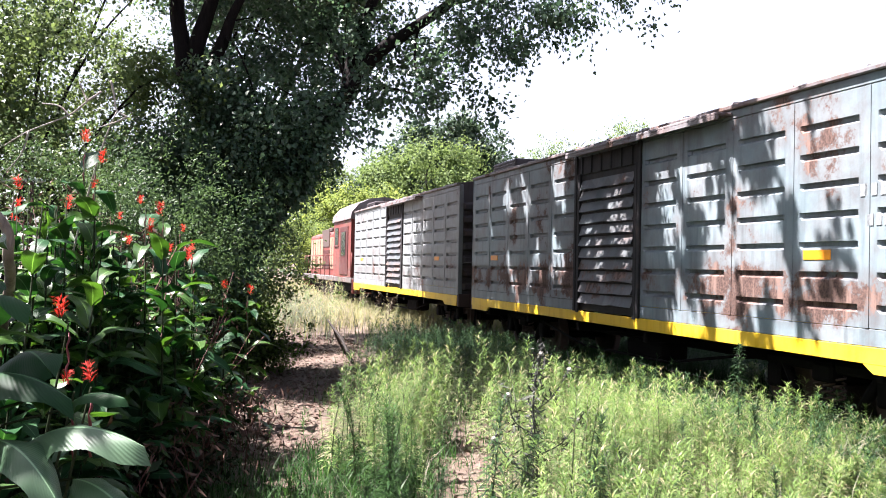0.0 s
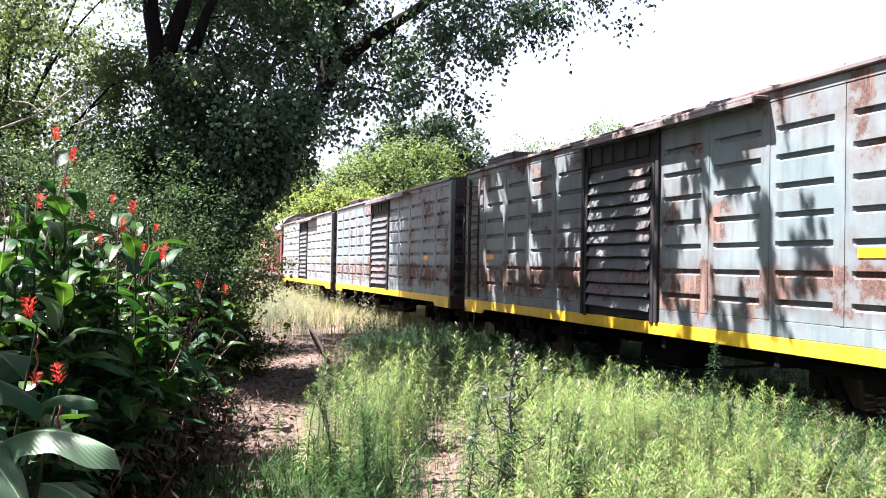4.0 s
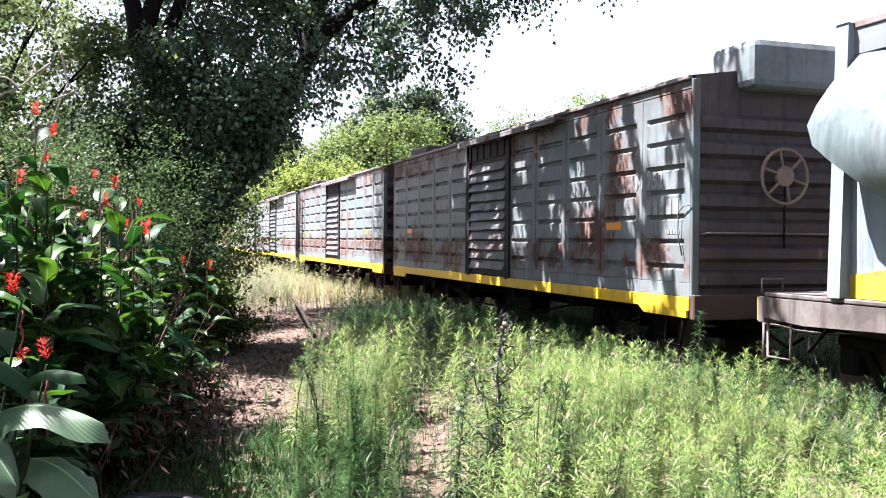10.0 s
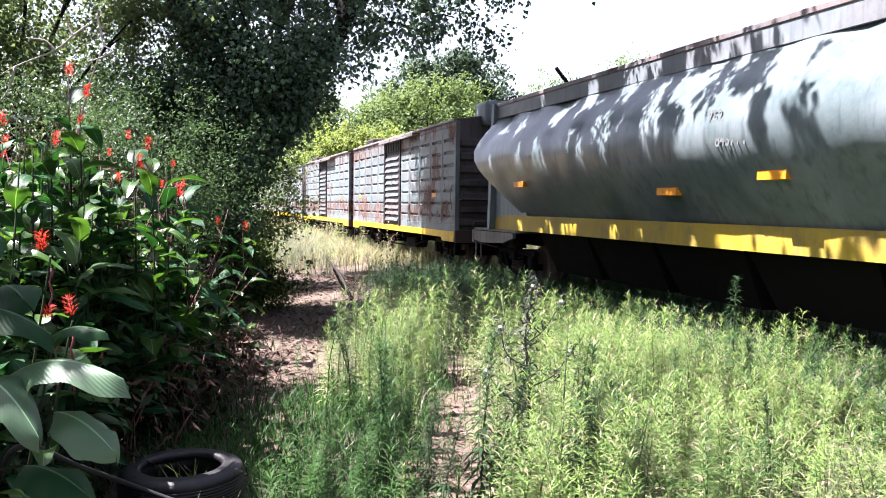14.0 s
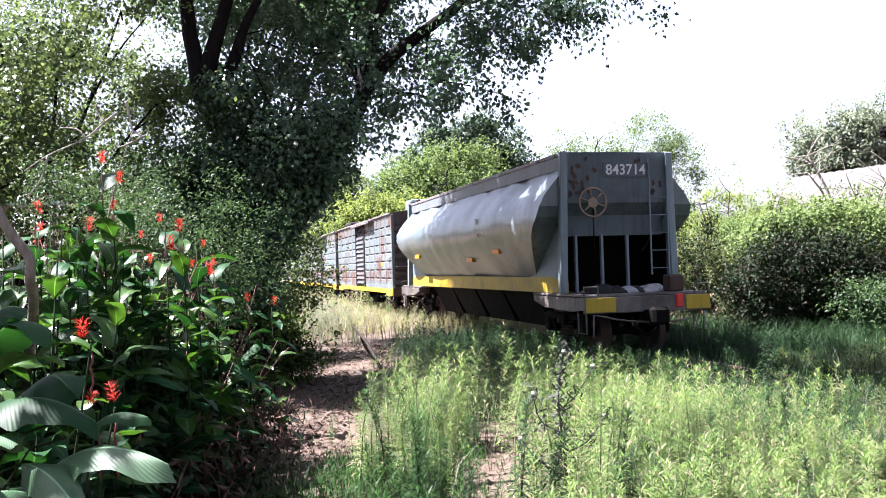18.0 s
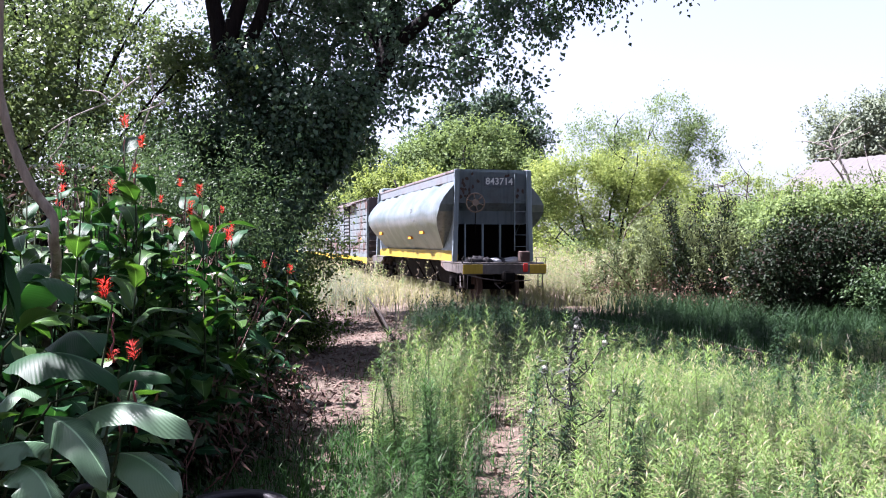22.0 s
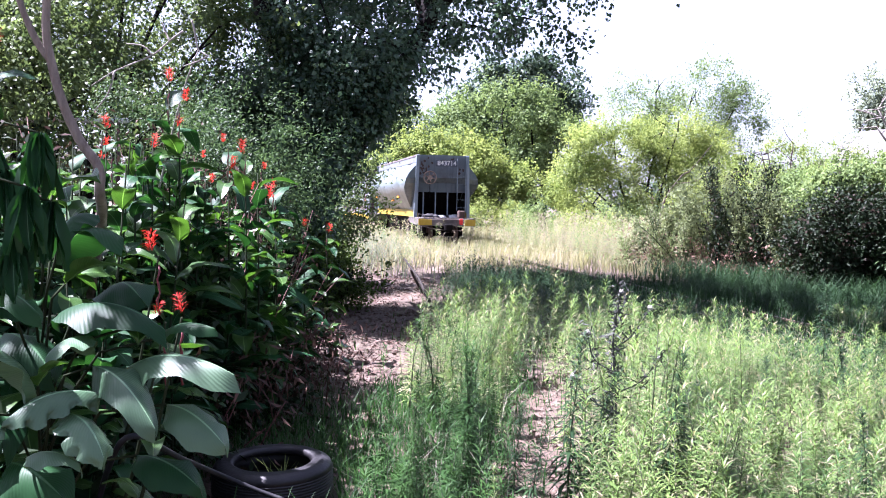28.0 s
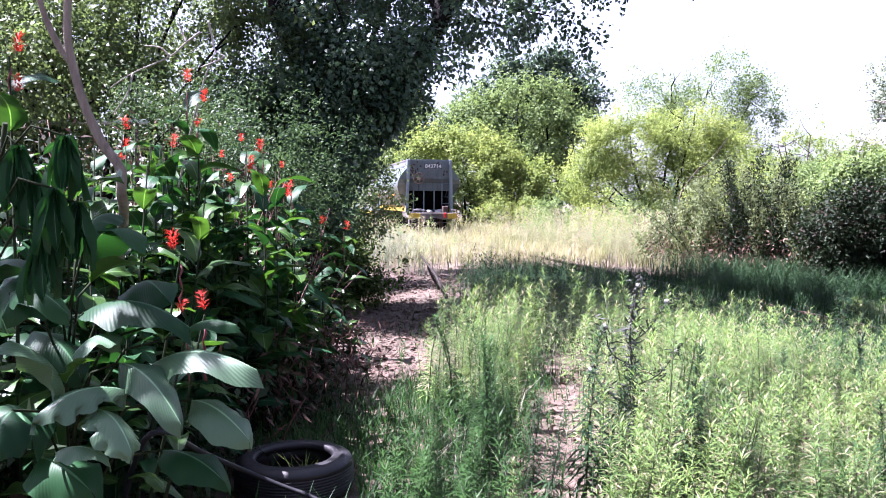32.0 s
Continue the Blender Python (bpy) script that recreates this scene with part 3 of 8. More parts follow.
def end_wall(x, face):
    """A corrugated steel end with deep horizontal ribs."""
    bm = bmesh.new()
    zs, ds = [SILL + 0.25], [0.0]
    z = SILL + 0.35
    while z < EAVE - 0.5:
        for dz, d in ((0.0, 0.0), (0.05, 0.09), (0.16, 0.09), (0.22, 0.0)):
            zs.append(z + dz)
            ds.append(d)
        z += 0.31
    zs.append(EAVE + 0.02)
    ds.append(0.0)
    ys = [-HALF + 0.05, -HALF + 0.15, HALF - 0.15, HALF - 0.05]
    grid = [[bm.verts.new((x + face * (d if 0 < i < 3 else 0), y, zz)) for zz, d in zip(zs, ds)] for i, y in enumerate(ys)]
    for a, b in zip(grid, grid[1:]):
        for k in range(len(zs) - 1):
            bm.faces.new((a[k], b[k], b[k + 1], a[k + 1]))
    # peaked upper corner sheet
    top = [bm.verts.new((x, y, zz)) for y, zz in ((-HALF + 0.05, EAVE + 0.02), (0, EAVE + 0.20), (HALF - 0.05, EAVE + 0.02))]
    bm.faces.new(top)
    bmesh.ops.recalc_face_normals(bm, faces=bm.faces[:])
    return bm


def bars(parent, x, y, z, widths, height, mat, face_y=1, gap=0.05):
    """Unreadable lettering as plain bars on a side, running back from x."""
    for w in widths:
        bm = bmesh.new()
        box(bm, (x - w, y, z), (x, y + 0.002 * face_y, z + height))
        part("lettering_bar", bm, mat, parent)
        x -= w + gap


def wheelset(parent, x, r=0.42):
    bm = bmesh.new()
    tube(bm, [(0, -0.75, 0), (0, 0.75, 0)], 0.07, 10)
    axle = part("wheelset", bm, BLACK_IRON, parent)
    axle.matrix_basis = pose(x, 0, RAIL_TOP + r)
    for s in (-1, 1):
        bm = bmesh.new()
        lathe(bm, [(0.08, s * 0.48), (r - 0.09, s * 0.50), (r - 0.07, s * 0.47), (r + 0.025, s * 0.47), (r + 0.02, s * 0.50), (r, s * 0.51), (r - 0.006, s * 0.60), (r - 0.08, s * 0.60), (r - 0.1, s * 0.55), (0.12, s * 0.57), (0.08, s * 0.60)], 28, "y")
        part("wheel", bm, DARK_RUST, axle)
    return axle


def bogie(parent, x):
    """A cast two-axle truck: side frames with springs, bolster, brake beam. Its axles are keyed."""
    axles = []
    for s in (-1, 1):
        bm = bmesh.new()
        y0, y1 = s * 0.72, s * 0.84
        lo, hi = min(y0, y1), max(y0, y1)
        box(bm, (x - 1.05, lo, 0.62), (x + 1.05, hi, 0.74), 0.03)
        box(bm, (x - 0.45, lo, 0.22), (x + 0.45, hi, 0.32), 0.03)
        for k in (-1, 1):
            tube(bm, [(x + k * 0.45, s * 0.78, 0.27), (x + k * 0.75, s * 0.78, 0.66)], 0.055, 6)
            box(bm, (x + k * 0.875 - 0.12, lo - 0.01, 0.36), (x + k * 0.875 + 0.12, hi + 0.02, 0.64), 0.03)
        part("bogie_side_frame", bm, BLACK_IRON, parent)
        for k in (-0.16, 0.0, 0.16):
            bm = bmesh.new()
            pts = [(x + k + 0.06 * math.cos(a), s * 0.78 + 0.05 * math.sin(a), 0.33 + 0.28 * a / 25) for a in np.linspace(0, 25, 40)]
            tube(bm, pts, 0.013, 5)
            part("spring", bm, DARK_RUST, parent)
    bm = bmesh.new()
    box(bm, (x - 0.16, -0.9, 0.52), (x + 0.16, 0.9, 0.72), 0.03)
    part("bolster", bm, BLACK_IRON, parent)
    for k in (-0.875, 0.875):
        axles.append(wheelset(parent, x + k))
    return axles


def coupler(parent, x, face):
    bm = bmesh.new()
    box(bm, (min(x, x + face * 0.45), -0.09, 0.66), (max(x, x + face * 0.45), 0.09, 0.84), 0.02)
    box(bm, (min(x + face * 0.38, x + face * 0.60), -0.15, 0.60), (max(x + face * 0.38, x + face * 0.60), 0.17, 0.90), 0.05)
    part("coupler", bm, BLACK_IRON, parent)
    bm = bmesh.new()
    tube(bm, [(x, 0.3, 0.75), (x + face * 0.2, 0.3, 0.55), (x + face * 0.42, 0.22, 0.42), (x + face * 0.55, 0.1, 0.55)], 0.022, 6)
    part("brake_hose", bm, BLACK_IRON, parent)


def hand_wheel(parent, x, y, z, r, face, mat):
    bm = bmesh.new()
    ring = [(x, y + r * math.cos(a), z + r * math.sin(a)) for a in np.linspace(0, 2 * math.pi, 25)]
    tube(bm, ring, 0.022, 6, caps=False)
    tube(bm, [(x - face * 0.05, y, z), (x + face * 0.02, y, z)], 0.125 * r / 0.33, 12)
    wheel = part("hand_brake_wheel", bm, mat, parent)
    for k in range(6):
        bm = bmesh.new()
        a = k * math.pi / 3 + 0.3
        tube(bm, [(x, y + 0.06 * math.cos(a), z + 0.06 * math.sin(a)), (x, y + r * math.cos(a), z + r * math.sin(a))], 0.02, 5)
        part("spoke", bm, mat, wheel)
    bm = bmesh.new()
    zz, k = z - 0.1, 0
    while zz > z - 0.8:
        a = [(x, y + 0.012 * math.cos(q) + 0.0, zz - 0.035 + 0.035 * math.sin(q)) if k % 2 else (x + 0.012 * math.cos(q), y, zz - 0.035 + 0.035 * math.sin(q)) for q in np.linspace(0, 2 * math.pi, 8)]
        tube(bm, a, 0.007, 4, caps=False)
        zz -= 0.05
        k += 1
    part("brake_chain", bm, BLACK_IRON, parent)
    return wheel


def ladder(parent, x0, x1, y, z0, z1, mat, rungs=7, sag=0.0, seed=1):
    rng = np.random.default_rng(seed)
    for x in (x0, x1):
        bm = bmesh.new()
        tube(bm, [(x, y, z0), (x + sag * 0.02, y + 0.01, (z0 + z1) / 2), (x, y, z1)], 0.022, 6)
        part("ladder_rail", bm, mat, parent)
    for k in range(rungs):
        z = z0 + (z1 - z0) * (k + 0.6) / rungs
        bm = bmesh.new()
        tube(bm, [(x0, y, z + rng.uniform(-0.015, 0.015) * sag), (x1, y, z + rng.uniform(-0.02, 0.02) * sag)], 0.016, 5)
        part("rung", bm, mat, parent)


def boxcar(name_label, paint, seed, code="", hood=True, steps=True, door_mat=None, ladder_front=False, wire=False, hatch=True):
    """A covered goods wagon: ribbed sides, louvred sliding doors, yellow side sills, low peaked roof."""
    rng = np.random.default_rng(seed)
    car = thing("boxcar", pose(0, 0, 0), name_label, "boxcar", "boxcars of the freight train")
    d0, d1 = 5.6, 7.72
    rows = [SILL + 0.61 + 0.302 * k for k in range(7)]
    for side in (1, -1):
        edges = list(np.linspace(0, d0, 6)), list(np.linspace(d1, CAR_LEN, 6))
        for half in edges:
            for a, b in zip(half, half[1:]):
                top = EAVE - 0.14
                part("side_panel", wall_panel(a + 0.004, b - 0.004, side, SILL + 0.42, top, rows), paint, car)
        # seam strips between the panels
        for half in edges:
            for x in half[1:-1]:
                bm = bmesh.new()
                y = side * HALF
                box(bm, (x - 0.03, min(y, y + side * 0.006), SILL + 0.42), (x + 0.03, max(y, y + side * 0.006), EAVE - 0.14))
                part("seam_strip", bm, paint, car)
        # flat apron under the panels, top plate above
        y = side * HALF
        for a, b in ((0, d0), (d1, CAR_LEN)):
            bm = bmesh.new()
            box(bm, (a, min(y, y - side * 0.05), SILL + 0.25), (b, max(y, y - side * 0.05) - 0.0, SILL + 0.412), 0.004)
            part("apron_plate", bm, paint, car)
        bm = bmesh.new()
        box(bm, (0, min(y, y - side * 0.06), EAVE - 0.132), (CAR_LEN, max(y, y - side * 0.06), EAVE - 0.03), 0.006)
        part("top_plate", bm, paint, car)
        bm = bmesh.new()
        box(bm, (0, min(y - side * 0.03, y + side * 0.045), EAVE - 0.028), (CAR_LEN, max(y - side * 0.03, y + side * 0.045), EAVE + 0.03), 0.012)
        part("eave_rail", bm, PAINT_ROOF, car)
        # yellow sill, deeper at the ends
        bm = bmesh.new()
        box(bm, (0.0, min(y - side * 0.02, y + side * 0.012), SILL + 0.085), (CAR_LEN, max(y - side * 0.02, y + side * 0.012), SILL + 0.246), 0.006)
        part("side_sill", bm, YELLOW, car, "bright yellow side sill")
        if steps:
            for x in (0.05, CAR_LEN - 1.15):
                bm = bmesh.new()
                inner = x > 3
                p0, p1 = (x + 0.14, x + 1.1) if inner else (x, x + 0.96)
                v = [bm.verts.new((xx, yy, zz)) for yy in (y + side * 0.011, y - side * 0.02) for xx, zz in ((p0, SILL), (p1, SILL), (x + 1.1, SILL + 0.0852), (x, SILL + 0.0852))]
                for q in ((0, 1, 2, 3), (7, 6, 5, 4), (0, 4, 5, 1), (1, 5, 6, 2), (3, 2, 6, 7), (0, 3, 7, 4)):
                    bm.faces.new([v[i] for i in q])
                bmesh.ops.recalc_face_normals(bm, faces=bm.faces[:])
                part("sill_gusset", bm, YELLOW, car)
        # door with louvres
        bm = bmesh.new()
        box(bm, (d0 + 0.02, min(y - side * 0.06, y - side * 0.02), SILL + 0.26), (d1 - 0.02, max(y - side * 0.06, y - side * 0.02), EAVE - 0.42), 0.006)
        door = part("sliding_door", bm, DOOR_FRAME, car, "louvred sliding door with bent slats")
        for x in (d0 + 0.05, d1 - 0.13):
            bm = bmesh.new()
            box(bm, (x, min(y, y + side * 0.03), SILL + 0.22), (x + 0.09, max(y, y + side * 0.03), EAVE - 0.40), 0.008)
            part("door_stile", bm, DOOR_FRAME, door)
        n = 11
        for k in range(n):
            z = SILL + 0.36 + k * (EAVE - SILL - 0.86) / n
            h = (EAVE - SILL - 0.86) / n
            bm = bmesh.new()
            segs = 6
            lo, hi, under = [], [], []
            for i in range(segs + 1):
                x = d0 + 0.16 + (d1 - d0 - 0.32) * i / segs
                w = rng.uniform(-0.018, 0.018)
                lo.append(bm.verts.new((x, y + side * (0.048 + w * 0.7), z + 0.02 + w * 0.8)))
                hi.append(bm.verts.new((x, y - side * 0.012, z + h * 0.92)))
                under.append(bm.verts.new((x, y - side * 0.012, z + 0.015)))
            for i in range(segs):
                bm.faces.new((lo[i], lo[i + 1], hi[i + 1], hi[i]))
                bm.faces.new((under[i], under[i + 1], lo[i + 1], lo[i]))
            bmesh.ops.recalc_face_normals(bm, faces=bm.faces[:])
            part("louvre_slat", bm, DOOR_PAINT, door)
        # header with short ribs, and the track hood that runs back over the next panels
        bm = bmesh.new()
        box(bm, (d0, min(y - side * 0.03, y + side * 0.01), EAVE - 0.42), (d1, max(y - side * 0.03, y + side * 0.01), EAVE - 0.135), 0.005)
        for k in range(6):
            x = d0 + 0.2 + k * 0.34
            box(bm, (x, min(y, y + side * 0.03), EAVE - 0.41), (x + 0.05, max(y, y + side * 0.03), EAVE - 0.14), 0.004)
        part("door_header", bm, DOOR_FRAME, car)
        if hood:
            bm = bmesh.new()
            x0, x1 = (d0 - 2.25, d1 + 0.03) if side > 0 else (d0 - 0.03, d1 + 2.25)
            box(bm, (x0, min(y, y + side * 0.22), EAVE - 0.10), (x1, max(y, y + side * 0.22), EAVE - 0.06), 0.01)
            box(bm, (x0, min(y + side * 0.19, y + side * 0.22), EAVE - 0.15), (x1, max(y + side * 0.19, y + side * 0.22), EAVE - 0.095), 0.004)
            part("door_track_hood", bm, PAINT_ROOF, car, "rusty hood over the door track")
        for x in (d0 - 0.06, d1 - 0.03):
            bm = bmesh.new()
            box(bm, (x, min(y, y + side * 0.04), SILL + 0.24), (x + 0.08, max(y, y + side * 0.04), EAVE - 0.11), 0.008)
            part("door_post", bm, DOOR_FRAME, car)
        # orange reflectors
        for x in (1.62, 11.6):
            bm = bmesh.new()
            z = SILL + 1.06
            box(bm, (x, min(y, y + side * 0.008), z), (x + 0.42, max(y, y + side * 0.008), z + 0.10), 0.003)
            part("reflector_strip", bm, ORANGE, car)
    y = HALF + 0.004
    if code:
        lettering("wagon_code", code, 0.27, CODE_PAINT, pose(0.93, y + 0.002, SILL + 1.66, 90, 0, 180), car)
        bars(car, 0.98, y, SILL + 1.24, (0.11, 0.11, 0.11, 0.11, 0.11), 0.19, FADED_WHITE, gap=0.045)
    else:
        bars(car, 1.22, y, SILL + 1.66, (0.10, 0.07, 0.07, 0.07), 0.12, FADED_WHITE)
        bars(car, 1.12, y, SILL + 1.38, (0.08, 0.07, 0.08, 0.07, 0.08), 0.11, FADED_WHITE, gap=0.035)
    bars(car, 0.5, y, SILL + 1.0, (0.06, 0.05, 0.05, 0.06), 0.05, FADED_WHITE, gap=0.02)
    # ends, corner posts
    for x, face in ((0, -1), (CAR_LEN, 1)):
        part("end_wall", end_wall(x, face), PAINT_END, car, "dark rusty corrugated end")
        for s in (-1, 1):
            bm = bmesh.new()
            box(bm, (min(x, x + face * 0.05), min(s * (HALF - 0.10), s * (HALF + 0.004)), SILL + 0.25), (max(x, x + face * 0.05), max(s * (HALF - 0.10), s * (HALF + 0.004)), EAVE - 0.02), 0.01)
            part("corner_post", bm, paint, car)
        bm = bmesh.new()
        box(bm, (min(x, x + face * 0.10), -HALF, SILL - 0.02), (max(x, x + face * 0.10), HALF, SILL + 0.28), 0.012)
        part("end_sill", bm, DARK_RUST, car)
        coupler(car, x + face * 0.05, face)
    hand_wheel(car, -0.17, 0.05, EAVE - 1.15, 0.33, -1, PALE_WHEEL)
    bm = bmesh.new()
    tube(bm, [(-0.02, HALF - 0.1, EAVE - 1.86), (-0.13, HALF - 0.16, EAVE - 1.84), (-0.13, -HALF + 0.16, EAVE - 1.84), (-0.02, -HALF + 0.1, EAVE - 1.86)], 0.014, 6)
    part("end_hand_rail", bm, PLATE, car, "pale pipe rail across the end")
    # roof: low peak in sheets with standing ribs, running board
    bm = bmesh.new()
    n = 12
    for i in range(n):
        a, b = CAR_LEN * i / n, CAR_LEN * (i + 1) / n
        for s in (-1, 1):
            v = [bm.verts.new(c) for c in ((a, s * (HALF + 0.03), EAVE + 0.02), (b, s * (HALF + 0.03), EAVE + 0.02), (b, 0, EAVE + 0.20), (a, 0, EAVE + 0.20))]
            bm.faces.new(v)
    bmesh.ops.recalc_face_normals(bm, faces=bm.faces[:])
    for i in range(1, n):
        a = CAR_LEN * i / n
        for s in (-1, 1):
            tube(bm, [(a, s * (HALF + 0.02), EAVE + 0.03), (a, 0, EAVE + 0.21)], 0.025, 5)
    roof = part("roof", bm, PAINT_ROOF, car, "rusty low peaked sheet roof")
    bm = bmesh.new()
    box(bm, (0.05, -0.2, EAVE + 0.22), (CAR_LEN - 0.05, 0.2, EAVE + 0.25), 0.006)
    part("running_board", bm, DARK_RUST, car)
    bm = bmesh.new()
    box(bm, (CAR_LEN - 1.5, -0.85, EAVE + 0.06), (CAR_LEN - 0.08, 0.85, EAVE + 0.34), 0.05, 2)
    vent = part("roof_vent", bm, PAINT_END, car, "dark rusty louvred roof vent")
    for k in range(4):
        bm = bmesh.new()
        box(bm, (CAR_LEN - 1.44, 0.83, EAVE + 0.11 + k * 0.055), (CAR_LEN - 0.14, 0.87, EAVE + 0.13 + k * 0.055), 0.004)
        part("vent_slat", bm, PAINT_END, vent)
    if hatch:
        # raised tank-like box on the roof's end
        bm = bmesh.new()
        box(bm, (-0.32, -0.95, EAVE - 0.12), (0.55, 0.62, EAVE + 0.46), 0.09, 2)
        part("roof_box", bm, PAINT_B, car, "dented rusty box on the roof end")
    # underframe and truss
    bm = bmesh.new()
    box(bm, (0.3, -0.35, 0.56), (CAR_LEN - 0.3, 0.35, 0.80), 0.02)
    part("underframe", bm, BLACK_IRON, car)
    for k in range(6):
        x = 1.0 + k * (CAR_LEN - 2) / 5
        bm = bmesh.new()
        box(bm, (x - 0.05, -HALF + 0.05, 0.66), (x + 0.05, HALF - 0.05, 0.797), 0.01)
        part("cross_bearer", bm, BLACK_IRON, car)
    bm = bmesh.new()
    box(bm, (CAR_LEN / 2 - 0.9, 0.35, 0.34), (CAR_LEN / 2 + 0.3, 0.75, 0.64), 0.08, 2)
    part("brake_tank", bm, BLACK_IRON, car)
    for s in (-1, 1):
        bm = bmesh.new()
        tube(bm, [(3.3, s * 0.95, 0.70), (5.3, s * 0.95, 0.40), (8.0, s * 0.95, 0.40), (10.0, s * 0.95, 0.70)], 0.02, 6)
        part("truss_rod", bm, BLACK_IRON, car)
    for x in (0.35, CAR_LEN - 0.35):
        bm = bmesh.new()
        tube(bm, [(x - 0.18, HALF - 0.03, SILL), (x - 0.18, HALF, 0.40), (x + 0.18, HALF, 0.40), (x + 0.18, HALF - 0.03, SILL)], 0.018, 6)
        part("step_stirrup", bm, BLACK_IRON, car)
    if ladder_front:
        ladder(car, CAR_LEN - 0.95, CAR_LEN - 0.45, HALF + 0.07, SILL + 0.3, EAVE - 0.2, DARK_RUST, 8, 1.0, seed)
        ladder(car, CAR_LEN - 0.32, CAR_LEN - 0.02, HALF + 0.05, SILL + 0.3, EAVE - 0.15, DARK_RUST, 7, 1.0, seed + 1)
    if wire:
        bm = bmesh.new()
        tube(bm, [(-0.05, HALF + 0.02, SILL + 1.34), (0.08, HALF + 0.04, SILL + 1.33), (0.19, HALF + 0.04, SILL + 1.26), (0.20, HALF + 0.04, SILL + 1.0), (0.12, HALF + 0.03, SILL + 0.74)], 0.008, 6)
        part("grab_iron", bm, PLATE, car, "bent pale grab iron")
    axles = bogie(car, 2.2) + bogie(car, CAR_LEN - 2.2)
    return car, axles


def lettering(name, text, size, mat, m, parent):
    cu = bpy.data.curves.new(name, "FONT")
    cu.body, cu.size, cu.extrude = text, size, 0.0012
    cu.align_x, cu.align_y = "CENTER", "CENTER"
    cu.offset = size * 0.012
    cu.materials.append(mat)
    ob = new(name, cu)
    ob.parent = parent
    ob.matrix_basis = m
    return ob


def hopper_profile():
    """Half section of the hopper's shell, (y, z) from the top edge down."""
    return [(1.02, 3.43), (1.12, 3.30), (1.28, 3.12), (1.43, 2.93), (1.53, 2.74), (1.56, 2.54), (1.55, 2.36), (1.49, 2.19),
            (1.39, 2.01), (1.27, 1.82), (1.14, 1.62), (1.01, 1.42)]


